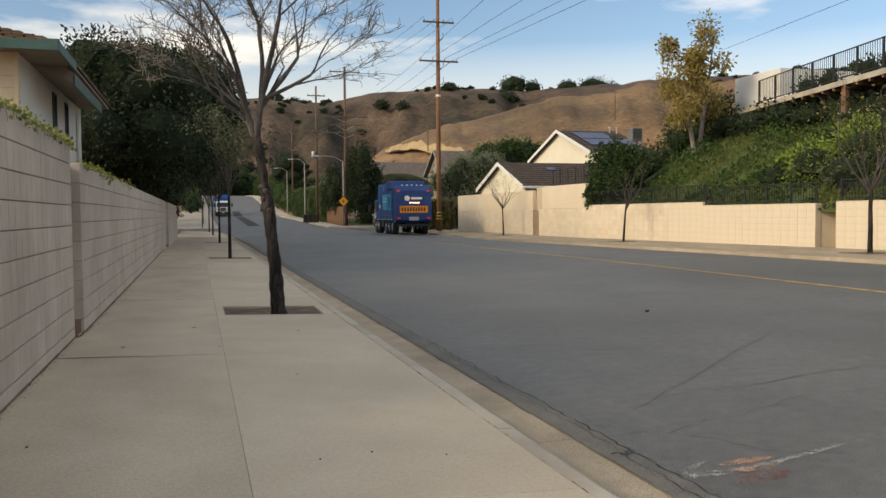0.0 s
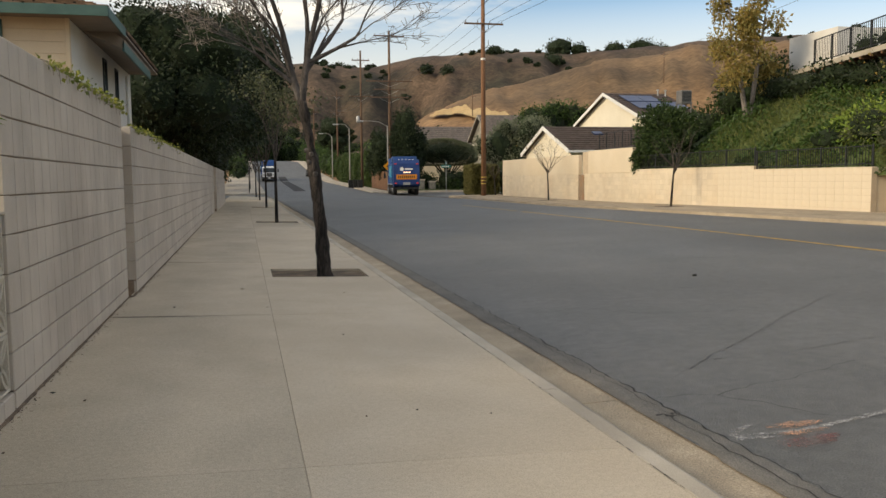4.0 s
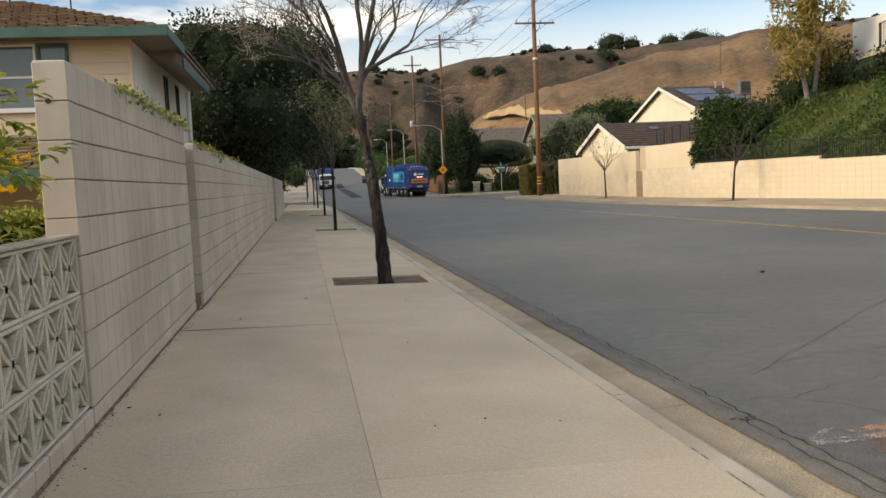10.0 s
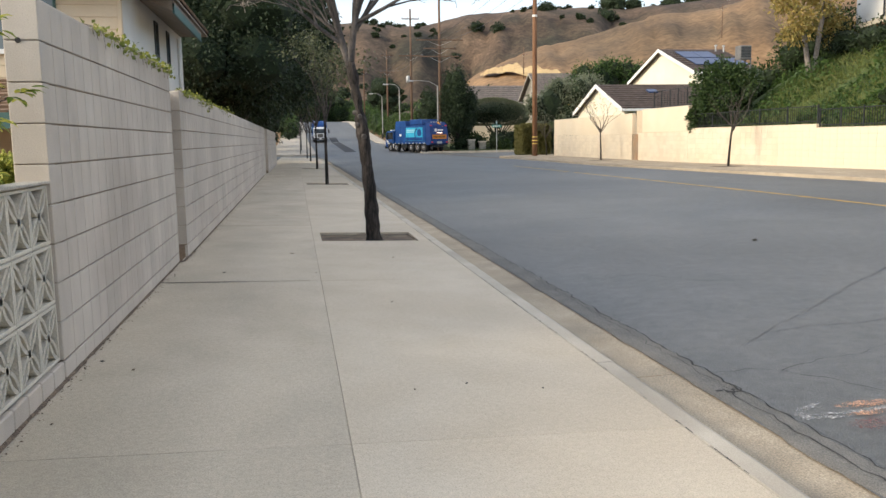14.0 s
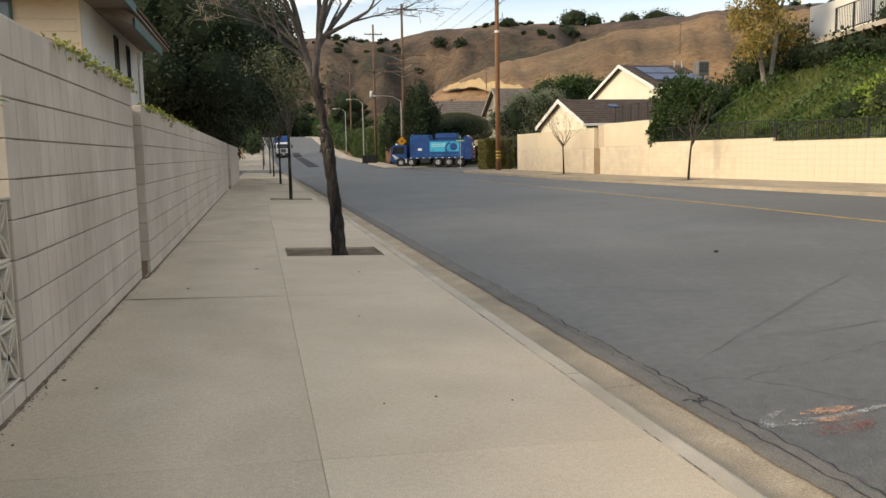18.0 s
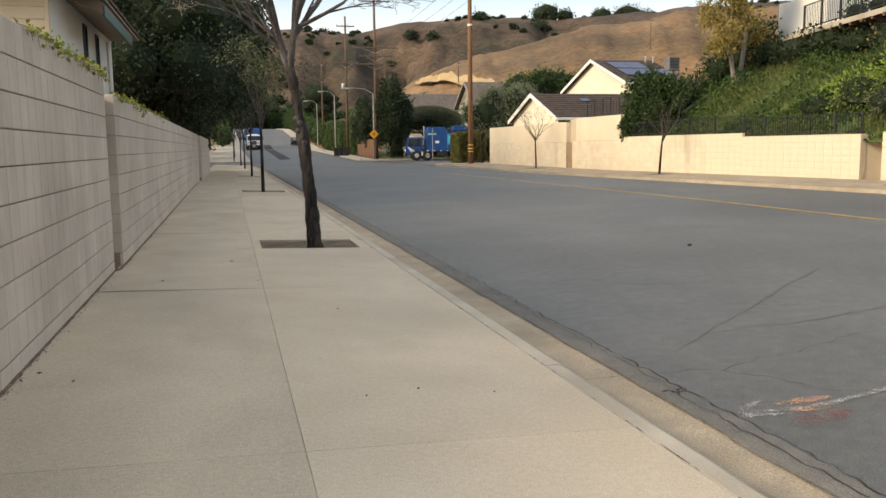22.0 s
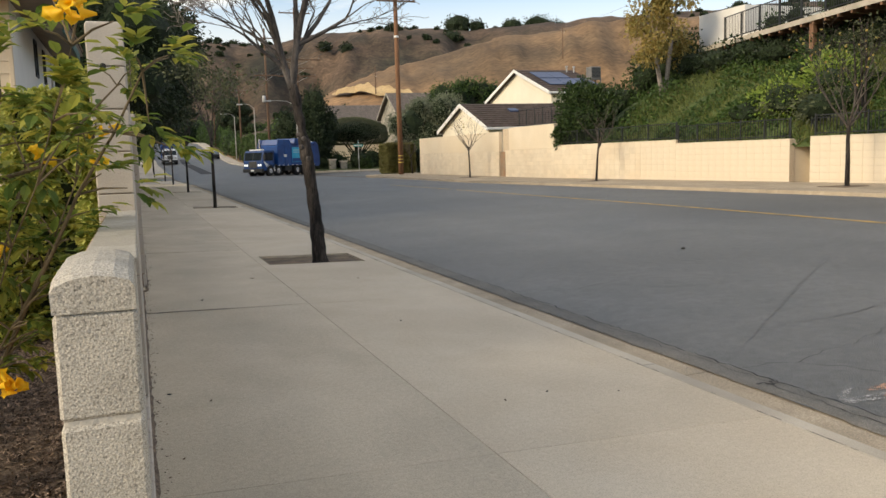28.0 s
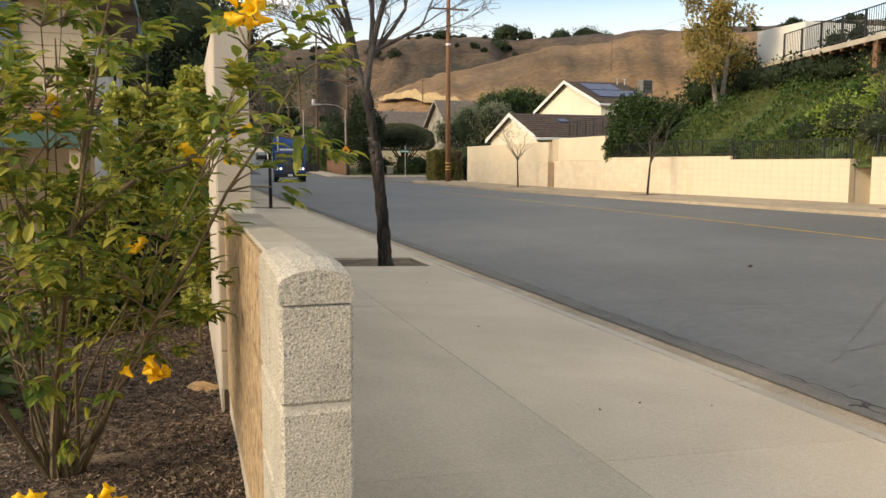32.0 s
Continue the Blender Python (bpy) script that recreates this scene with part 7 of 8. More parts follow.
# stone-fronted house and grey roofs
sh = gable_house("stone_house", "low house with a pale stone gable and grey roof", 30.3, 38, 91.0, 99.5, 0.6, 6.2, 9.0, "stone_front", 0.5, "grey_shingle", "stone_front")
gh = gable_house("grey_roof_house", "low house with a broad grey-brown roof", 22.5, 33, 100, 112, 0.8, 5.2, 8.2, "stucco", 0.6, "grey_shingle", "stone_front")
# the last three stand unseen, added to shade the far left pavement
for i, (x, y, w, h) in enumerate(((-8, 110, 9, 7.5), (-6, 135, 8, 7.5), (-10, 90, 8, 9.0), (30, 118, 10, 8.0), (26, 150, 10, 8.5), (8, 252, 16, 13), (26, 240, 14, 13), (-10, 240, 14, 14), (45, 135, 10, 9.0), (58, 150, 10, 9.0), (-13, 57, 13, 13), (-15, 66, 13, 15), (-14, 76, 13, 15))):
    leafy_tree("far_tree", "dark-green far tree, of a set partly added unseen for shade", (x, y, rise(y) - 0.3), (x, y, rise(y) + h * 0.55), (w * 0.5, w * 0.45, h * 0.45), 2600, 0.45, M["leaf_slope"] if i % 3 else M["leaf_dark"], 470 + i, 0.3, clumps=9, group="far trees")
for i in range(8):
    x = -20 + 9 * i
    leafy_tree("far_tree", "dark-green tree in the band below the hills", (x, 262 + 7 * (i % 3), 7.0), (x, 262 + 7 * (i % 3), 11.0), (6.0, 5, 4.6), 1500, 0.7, M["leaf_slope"] if i % 2 else M["leaf_green"], 500 + i, 0.3, clumps=7, group="far trees")
# scrub on the hills
rg = random.Random(77)
P, Dn = [], []
spots = [(225, 560, 11), (238, 556, 7), (268, 560, 9), (290, 562, 12), (300, 560, 8), (205, 520, 6), (118, 520, 4.5), (128, 505, 4.0), (100, 500, 3.5)]
for i in range(820):
    a, r = radians(rg.uniform(-8, 44)), rg.uniform(330, 640)
    spots.append((1 + r * math.sin(a), -4 + r * math.cos(a), rg.uniform(0.6, 2.6) * (1.8 if rg.random() < 0.12 else 1)))
for i, (x, y, s) in enumerate(spots):
    if i > 8 and noise.noise(Vector((x * 0.013, y * 0.013, 9))) < -0.05:
        continue
    p, d = lumps(600 + i, int(60 + 55 * s), (x, y, hill_z(x, y) + s * 0.3), (s, s, s * 0.7), 0.5, 0.3)
    P.append(p)
    Dn.append(d)
tagged(new("hill_scrub", leaf_cloud("hill_scrub", np.concatenate(P), M["leaf_dark"], 1.3, 1, 0, 9, 0.7, 0.1, outward=np.concatenate(Dn))), "dark oak scrub dotted over the dry hills", "scrub", kind="stuff")
# fillers inside the scrub clumps, dark to stand for their shade
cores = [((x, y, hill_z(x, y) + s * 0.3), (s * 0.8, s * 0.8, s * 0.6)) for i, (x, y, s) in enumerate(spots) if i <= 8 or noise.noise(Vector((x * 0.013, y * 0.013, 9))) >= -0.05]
tagged(new("hill_scrub_mass", core_mesh(cores, M["shade_core"], "hill_scrub_mass", 5)), "filler masses in the hill scrub, coloured as its inner shade", "scrub", kind="stuff")
# planting that closes the head of the street
for i in range(9):
    x = -9 + 4.2 * i
    shrub("street_end_shrub", (x, 252 + 3 * (i % 2), rise(250) + 2.2), (3.0, 2.4, 2.8 + 0.6 * (i % 3)), 1500, 0.5, M["leaf_slope"] if i % 2 else M["leaf_dense"], "dark-green shrub closing the head of the street", 650 + i, group="shrubs at the street end", stems=False)
for i in range(9):
    y = 150 + 10.5 * i
    shrub("roadside_shrub", (0.2 - 0.04 * i, y, rise(y) + 1.5), (1.6, 4.6, 2.0 + 0.4 * (i % 3)), 1300, 0.4, M["leaf_slope"] if i % 2 else M["leaf_dense"], "dark-green roadside shrub up the hill", 670 + i, group="shrubs up the hill", stems=False)
    shrub("roadside_shrub", (18.6, y + 4, rise(y) + 1.7), (1.6, 4.6, 2.2 + 0.4 * (i % 3)), 1300, 0.4, M["leaf_dense"] if i % 2 else M["leaf_slope"], "dark-green roadside shrub up the hill", 690 + i, group="shrubs up the hill", stems=False)

# low planting and stone piers in the corner garden, and a twiggy street tree by the pole
for i, (x, y, s_) in enumerate(((19.2, 85.6, 0.9), (21.2, 86.5, 1.1), (23.4, 85.4, 1.2), (25.4, 86.6, 1.3), (27.6, 85.2, 1.1), (24.0, 80.6 + 4, 0.6))):
    shrub("garden_shrub", (x, y, 0.15 + s_ * 0.7), (s_ * 1.2, s_, s_), 900, 0.2, M["leaf_dense"] if i % 2 else M["leaf_dark"], "dark shrub in the corner garden", 720 + i, group="shrubs in the corner garden")
for x, y, h_ in ((20.3, 85.0, 1.0), (21.6, 85.2, 0.8)):
    pr = thing("garden_pier", "squat pale stone pier in the corner garden", "pier", pose(x, y, 0.05), group="garden piers")
    bm = BM()
    box(bm, -0.35, 0.35, -0.35, 0.35, -0.2, h_, 0.04)
    part("shaft", bm, M["stone_front"], pr)
    bm = BM()
    box(bm, -0.42, 0.42, -0.42, 0.42, h_, h_ + 0.14, 0.03)
    part("cap", bm, M["kerb"], pr)


# ---- the lorries ----
TL, TW, TH = 8.8, 2.4, 3.5


def wheel_mesh(name, r, w):
    bm = BM()
    prof = ((-w / 2, r * 0.46), (-w / 2, r * 0.9), (-w / 2 + 0.04, r), (w / 2 - 0.04, r), (w / 2, r * 0.9), (w / 2, r * 0.46))
    rings = [[bm.verts.new((x, q * math.cos(2 * math.pi * k / 22), q * math.sin(2 * math.pi * k / 22))) for k in range(22)] for x, q in prof]
    for a, b in zip(rings, rings[1:]):
        for k in range(22):
            bm.faces.new((a[k], a[(k + 1) % 22], b[(k + 1) % 22], b[k]))
    return mesh_of(bm, name, M["rubber"], True)


def rim_mesh(r, w):
    bm = BM()
    tube(bm, [(-w / 2, 0, 0), (-w / 2 + 0.02, 0, 0)], [r * 0.47, r * 0.47], 18)
    tube(bm, [(w / 2 - 0.02, 0, 0), (w / 2, 0, 0)], [r * 0.47, r * 0.47], 18)
    tube(bm, [(-w / 2 - 0.05, 0, 0), (w / 2 + 0.05, 0, 0)], [r * 0.22, r * 0.22], 12)
    for k in range(8):
        a = k * math.pi / 4
        tube(bm, [(-w / 2 - 0.02, 0.32 * r * math.cos(a), 0.32 * r * math.sin(a)), (w / 2 + 0.02, 0.32 * r * math.cos(a), 0.32 * r * math.sin(a))], [0.022, 0.022], 6)
    return mesh_of(bm, "rim", M["chrome"])


TYRE, RIM = wheel_mesh("tyre", 0.52, 0.36), rim_mesh(0.52, 0.36)
M["cab_white"] = surf("white_cab_paint", (0.62, 0.64, 0.66), (0.70, 0.72, 0.74), 3.0, 0.4, 0.0, fine=0.04, spec=0.5)
M["head_glow"] = glow("lit_headlamp", (0.9, 0.95, 1.0), 1.3)
M["dim_glow"] = glow("pale_lens", (0.75, 0.75, 0.72), 0.0)
# unlit red lenses with a faint glow added
M["red_glow"] = glow("red_tail_lens", (0.55, 0.03, 0.015), 0.25)
M["amber"] = glow("lit_warning_bar", (1.0, 0.62, 0.40), 2.2)


def prism(bm, prof, x0, x1):
    """A side outline (y, z) drawn across x0..x1."""
    a = [bm.verts.new((x0, y, z)) for y, z in prof]
    b = [bm.verts.new((x1, y, z)) for y, z in prof]
    bm.faces.new(a[::-1])
    bm.faces.new(b)
    n_ = len(prof)
    for i in range(n_):
        k = (i + 1) % n_
        bm.faces.new((a[i], a[k], b[k], b[i]))
    return bm


def refuse_truck(label, cab_mat, lit):
    """A refuse lorry; forward is +y, the origin on the ground midway."""
    t = thing("refuse_truck", label, "truck")
    hw = TW / 2
    # chassis
    bm = BM()
    for s in (-1, 1):
        box(bm, s * 0.42 - 0.07, s * 0.42 + 0.07, -4.1, 4.0, 0.62, 0.88)
    for y in (-3.9, -2.4, -0.6, 1.0, 2.6):
        box(bm, -0.42, 0.42, y - 0.06, y + 0.06, 0.66, 0.84)
    part("chassis", bm, M["black_metal"], t)
    # body: deep sides, a raised hopper lid in the middle, sloped tailgate
    bm = BM()
    prism(bm, ((-3.55, 0.94), (2.25, 0.94), (2.25, 2.80), (2.18, 2.88), (-3.5, 2.88), (-3.58, 2.80)), -hw, hw)
    bmesh.ops.bevel(bm, geom=bm.edges[:], offset=0.03, segments=2, affect="EDGES")
    body = part("body", bm, M["blue"], t, "deep blue steel refuse body")
    bm = BM()
    prism(bm, ((-2.75, 3.02), (-0.45, 3.02), (-0.60, 3.52), (-2.65, 3.52)), -hw + 0.10, hw - 0.10)
    bmesh.ops.bevel(bm, geom=bm.edges[:], offset=0.03, segments=1, affect="EDGES")
    part("roof_cover", bm, M["blue"], t)
    bm = BM()
    box(bm, -hw + 0.22, hw - 0.22, -2.6, -0.55, 2.87, 3.03)
    part("cover_rail", bm, M["dark_blue"], t)
    bm = BM()
    prism(bm, ((0.10, 2.87), (2.24, 2.87), (2.10, 3.40), (0.30, 3.40)), -hw + 0.02, hw - 0.02)
    bmesh.ops.bevel(bm, geom=bm.edges[:], offset=0.03, segments=1, affect="EDGES")
    part("hopper_hood", bm, M["blue"], t)
    for y in (-3.4, 0.2, 1.15, 2.12):
        for s in (-1, 1):
            bm = BM()
            box(bm, s * hw - 0.025, s * hw + 0.025, y - 0.03, y + 0.03, 0.97, 2.8, 0.008)
            part("side_rib", bm, M["blue"], body)
    for s in (-1, 1):
        bm = BM()
        box(bm, s * (hw + 0.03) - 0.006, s * (hw + 0.03) + 0.006, -3.05, 0.10, 1.26, 2.66, 0.003)
        ban = part("banner", bm, M["cyan"], body, "cyan printed side banner")
        x = s * (hw + 0.042)
        bm = BM()
        box(bm, x - 0.004, x + 0.004, -1.6, -0.1, 2.34, 2.44)
        box(bm, x - 0.004, x + 0.004, -1.5, -0.1, 2.14, 2.24)
        part("lettering_bar", bm, M["pale_cyan"], ban)
        bm = BM()
        box(bm, x - 0.003, x + 0.003, -3.02, 0.07, 1.29, 1.62)
        part("banner_band", bm, M["blue"], ban)
        bm = BM()
        for k in range(9):
            a = math.pi * (-0.45 + 0.9 * k / 9)
            b = math.pi * (-0.45 + 0.9 * (k + 1) / 9)
            q = [(-2.2 + r * math.cos(c), 1.95 + r * math.sin(c)) for r, c in ((0.50, a), (0.50, b), (0.66, b), (0.66, a))]
            v = [bm.verts.new((x, y, z)) for y, z in q]
            bm.faces.new(v)
        disc(bm, (x, -2.45, 2.1), "x", 0.40, 0.006, 20)
        part("banner_shape", bm, M["blue"], ban)
        bm = BM()
        box(bm, x - 0.004, x + 0.004, 0.95, 1.35, 1.75, 2.0)
        part("badge", bm, M["white_paint"], body)
        for k in range(9):
            bm = BM()
            box(bm, x - 0.02, x + 0.0, -3.4 + 0.68 * k, -3.2 + 0.68 * k, 0.96, 1.02)
            part("reflector", bm, M["white_paint"], body)
        bm = BM()
        box(bm, s * 0.62, s * (hw - 0.06), 0.1, 1.15, 0.45, 0.90, 0.03)
        part("side_tank", bm, M["black_metal"], t)
        bm = BM()
        box(bm, s * 0.7, s * (hw - 0.05), 2.62, 2.78, 0.5, 0.92, 0.02)
        part("step_box", bm, M["white_paint"], t)
    # tailgate
    bm = BM()
    prism(bm, ((-3.56, 0.78), (-3.52, 3.12), (-3.85, 3.20), (-4.22, 2.85), (-4.4, 1.7), (-4.4, 0.95), (-4.2, 0.78)), -hw + 0.02, hw - 0.02)
    bmesh.ops.bevel(bm, geom=bm.edges[:], offset=0.025, segments=1, affect="EDGES")
    tg = part("tailgate", bm, M["dark_blue"], t, "dark blue tailgate with orange board")
    bm = BM()
    box(bm, -0.92, 0.92, -4.43, -4.41, 1.42, 1.86, 0.004)
    ob_ = part("orange_board", bm, M["orange"], tg, "orange chevron board")
    bm = BM()
    for i in range(9):
        box(bm, -0.80 + 0.18 * i, -0.70 + 0.18 * i, -4.436, -4.428, 1.52, 1.76)
    part("lettering_bar", bm, M["black_metal"], ob_)
    bm = BM()
    disc(bm, (-0.42, -4.33, 2.35), "y", 0.2, 0.03, 5)
    box(bm, -0.15, 0.55, -4.34, -4.31, 2.28, 2.42)
    part("badge", bm, M["white_paint"], tg)
    for i in range(5):
        bm = BM()
        box(bm, -0.7 + 0.32 * i, -0.6 + 0.32 * i, -3.9, -3.82, 3.17, 3.24)
        part("marker_lamp", bm, M["white_paint"], tg)
    for s in (-1, 1):
        for z in (1.08, 2.82):
            bm = BM()
            box(bm, s * 0.98 - 0.1, s * 0.98 + 0.1, -4.44 if z < 2 else -4.26, -4.40 if z < 2 else -4.20, z - 0.05, z + 0.05)
            part("tail_lamp", bm, M["red_glow"] if lit else M["dim_glow"], tg)
    if lit:
        bm = BM()
        for i in range(4):
            box(bm, -0.28 + 0.17 * i, -0.15 + 0.17 * i, -4.44, -4.40, 2.02, 2.10)
        part("warning_bar", bm, M["amber"], tg)
    bm = BM()
    box(bm, -0.32, 0.32, -4.43, -4.38, 0.92, 1.16, 0.01)
    part("plate_bracket", bm, M["grey_metal"], tg)
    bm = BM()
    box(bm, -1.05, 1.05, -4.42, -4.3, 0.55, 0.68, 0.02)
    part("rear_bumper", bm, M["black_metal"], t)
    # low cab-over cab
    bm = BM()
    prism(bm, ((2.62, 0.62), (4.28, 0.55), (4.40, 0.75), (4.38, 1.45), (4.14, 2.30), (3.95, 2.38), (2.62, 2.38)), -1.12, 1.12)
    bmesh.ops.bevel(bm, geom=bm.edges[:], offset=0.04, segments=2, affect="EDGES")
    cab = part("cab", bm, M[cab_mat], t, "blue low-entry cab" if cab_mat == "blue" else "white low-entry cab")
    bm = BM()
    v = [bm.verts.new(p) for p in ((-1.0, 4.395, 1.50), (1.0, 4.395, 1.50), (0.98, 4.20, 2.22), (-0.98, 4.20, 2.22))]
    bm.faces.new(v)
    part("windscreen", bm, M["glass"], cab)
    bm = BM()
    box(bm, -0.025, 0.025, 4.27, 4.30, 1.5, 2.24, 0, None)
    bmesh.ops.transform(bm, matrix=Matrix.Translation((0, 4.285, 1.93)) @ Matrix.Rotation(radians(15.3), 4, "X") @ Matrix.Translation((0, -4.285, -1.93)), verts=bm.verts)
    part("screen_pillar", bm, M["black_metal"], cab)
    for s in (-1, 1):
        bm = BM()
        v = [bm.verts.new(p) for p in ((s * 1.126, 2.85, 1.45), (s * 1.126, 4.2, 1.45), (s * 1.126, 4.02, 2.22), (s * 1.126, 2.85, 2.22))]
        bm.faces.new(v)
        part("side_window", bm, M["glass"], cab)
        bm = BM()
        box(bm, s * 1.12, s * 1.14, 2.74, 2.77, 0.75, 2.3)
        box(bm, s * 1.13, s * 1.17, 2.88, 3.0, 1.3, 1.36)
        part("door_seam", bm, M["black_metal"], cab)
        bm = BM()
        for k in range(3):
            q = [(3.2 + 0.25 * k, 0.85), (3.32 + 0.25 * k, 0.85), (4.12 + 0.06 * k, 1.35 + 0.03 * k), (4.0 + 0.06 * k, 1.35 + 0.03 * k)]
            v = [bm.verts.new((s * 1.130, y, z)) for y, z in q]
            bm.faces.new(v)
        part("white_stripe", bm, M["white_paint"], cab)
        bm = BM()
        tube(bm, [(s * 1.12, 4.3, 2.2), (s * 1.42, 4.45, 2.2), (s * 1.42, 4.45, 1.5)], [0.018, 0.018, 0.018], 5)
        box(bm, s * 1.42 - 0.11, s * 1.42 + 0.11, 4.40, 4.50, 1.55, 2.05, 0.02)
        part("mirror", bm, M["black_metal"], cab)
        bm = BM()
        box(bm, s * 0.80 - 0.26, s * 0.80 + 0.26, 4.35, 4.405, 0.92, 1.20, 0.02)
        bez = part("headlamp_bezel", bm, M["ac_grey"], cab)
        for dx in (-0.12, 0.12):
            bm = BM()
            disc(bm, (s * 0.80 + dx, 4.405, 1.06), "y", 0.085, 0.03, 14)
            part("headlamp", bm, M["head_glow"] if lit else M["dim_glow"], bez, "lit round headlamp" if lit else "")
    bm = BM()
    box(bm, -0.46, 0.46, 4.36, 4.43, 0.82, 1.42, 0.02)
    gr = part("grille", bm, M["ac_grey"], cab)
    for i in range(6):
        bm = BM()
        box(bm, -0.42, 0.42, 4.425, 4.437, 0.87 + 0.088 * i, 0.92 + 0.088 * i)
        part("grille_bar", bm, M["black_metal"], gr)
    bm = BM()
    box(bm, -1.16, 1.16, 4.2, 4.5, 0.42, 0.74, 0.04)
    part("front_bumper", bm, M["black_metal"], t)
    bm = BM()
    box(bm, -0.17, 0.17, 4.50, 4.515, 0.5, 0.66)
    part("plate_bar", bm, M["white_paint"], t)
    bm = BM()
    box(bm, -0.75, 0.75, 3.6, 3.9, 2.39, 2.52, 0.03)
    part("roof_lamp_bar", bm, M["white_paint"], t)
    bm = BM()
    tube(bm, [(0.85, 2.33, 0.9), (0.85, 2.33, 3.55)], [0.07, 0.07], 9)
    part("exhaust_stack", bm, M["chrome"], t)
    wheels = []
    for y, rset in ((3.26, (1.0,)), (2.15, (1.0,)), (-0.76, (1.0,)), (-1.92, (1.0,)), (-3.06, (1.0,))):
        for s in (-1, 1):
            w = part("wheel", TYRE, None, t, at=pose(s * 0.98, y, 0.52))
            part("rim", RIM, None, w)
            wheels.append((w, s * 0.98, y))
            bm = BM()
            n_ = 9
            for k in range(n_):
                a, b = math.pi * (0.06 + 0.88 * k / n_), math.pi * (0.06 + 0.88 * (k + 1) / n_)
                q = [bm.verts.new((s * (0.78 + dx), y + 0.6 * math.cos(c), 0.52 + 0.6 * math.sin(c))) for dx in (0, 0.40) for c in (a, b)]
                bm.faces.new((q[0], q[1], q[3], q[2]))
            part("mudguard", bm, M["black_metal"], t)
    return t, wheels


truck, truck_wheels = refuse_truck("blue refuse truck with cyan side banner and orange tailgate board", "blue", True)
parked, parked_wheels = refuse_truck("blue refuse truck with a white cab parked up the road", "cab_white", False)
parked.matrix_basis = pose(5.35, 139.5, rise(139.5) - 0.13, -1.5, 0, 180)

# a small dark car far up the road
car = thing("parked_car", "small dark car parked far up the road", "car", pose(13.4, 150, rise(150) - 0.12, 3.2, 0, 180))
bm = BM()
prism(bm, ((-2.1, 0.3), (2.1, 0.3), (2.15, 0.7), (1.1, 0.85), (0.5, 1.38), (-1.3, 1.4), (-2.1, 0.9)), -0.85, 0.85)
bmesh.ops.bevel(bm, geom=bm.edges[:], offset=0.05, segments=2, affect="EDGES")
part("body", bm, M["black_metal"], car)
bm = BM()
for q in (((-0.7, 1.12, 0.87), (0.7, 1.12, 0.87), (0.62, 0.56, 1.34), (-0.62, 0.56, 1.34)),):
    bm.faces.new([bm.verts.new(p) for p in q])
part("windscreen", bm, M["pane"], car)
for y in (-1.35, 1.35):
    for s in (-1, 1):
        bm = BM()
        disc(bm, (s * 0.8, y, 0.32), "x", 0.32, 0.2, 16, 0.03)
        part("tyre", bm, M["rubber"], car)


# ---- flowering shrub, vines and ivy in the garden ----
def leaflets(rows, material, name):
    """Leaflets (base, way, length, width): each a folded, drooping leaf, widest below its middle."""
    v, f = [], []
    for b, d, ln, wd in rows:
        d = d.normalized()
        side = d.cross(Vector((0.15, 0.1, 1))).normalized()
        nrm = side.cross(d)
        k = len(v)
        v += [b, b + d * ln * 0.28 - nrm * ln * 0.02, b + d * ln * 0.66 - nrm * ln * 0.06, b + d * ln - nrm * ln * 0.20]
        for w_, u_, h_ in ((0.43, 0.26, 0.06), (0.42, 0.62, 0.02)):
            v += [b + d * ln * u_ + side * wd * w_ + nrm * ln * h_, b + d * ln * u_ - side * wd * w_ + nrm * ln * h_]
        f += [(k, k + 4, k + 1), (k + 4, k + 6, k + 2, k + 1), (k + 6, k + 3, k + 2), (k, k + 1, k + 5), (k + 1, k + 2, k + 7, k + 5), (k + 2, k + 3, k + 7)]
    return raw_mesh(name, [tuple(x) for x in v], f, material)


M["leaf_bush"] = leafy("flowering_shrub_leaf", (0.082, 0.142, 0.027), (0.225, 0.278, 0.052), (0.50, 0.45, 0.08), 0.5)
bush = thing("flowering_shrub", "tall open shrub with pinnate leaves and yellow trumpet flowers", "shrub")
rg = random.Random(9)
BASE = Vector((-0.82, -0.66, 0.02))
ENDS = ((0.06, -1.40, 1.58), (-0.12, -1.70, 1.62), (-0.14, -0.56, 1.38), (-0.34, -1.05, 1.30), (-0.42, -1.16, 0.74), (-0.75, -1.1, 1.75), (-0.62, -0.5, 1.85), (-0.45, -0.7, 1.55), (-1.1, -1.0, 1.5),
        (-0.8, -1.3, 1.25), (-0.35, -0.35, 1.0), (-0.9, -1.45, 0.95), (-0.5, -1.35, 1.9), (-1.15, -1.1, 1.95), (-0.9, -1.25, 1.62), (-0.72, -0.95, 1.78), (-1.05, -0.75, 1.85), (-0.85, -1.45, 1.45), (-0.62, -1.15, 1.5))
leaf_rows = []


def pinnate(p, d, size, pairs=3):
    """One compound leaf: paired leaflets along a drooping stalk and one at its tip."""
    d = d.normalized()
    side = d.cross(Vector((0, 0, 1)))
    side = side.normalized() if side.length > 1e-3 else Vector((1, 0, 0))
    for i in range(pairs):
        q = p + d * size * (0.35 + 0.55 * i / pairs) + Vector((0, 0, -0.05 * size * i))
        for s in (-1, 1):
            w = (d * 0.75 + side * s * rg.uniform(0.65, 0.95) + Vector((0, 0, rg.uniform(-0.35, 0.15)))).normalized()
            leaf_rows.append((q, w, size * rg.uniform(0.46, 0.62), size * rg.uniform(0.25, 0.33)))
    leaf_rows.append((p + d * size * 0.9, (d + Vector((0, 0, -0.25))).normalized(), size * 0.62, size * 0.30))


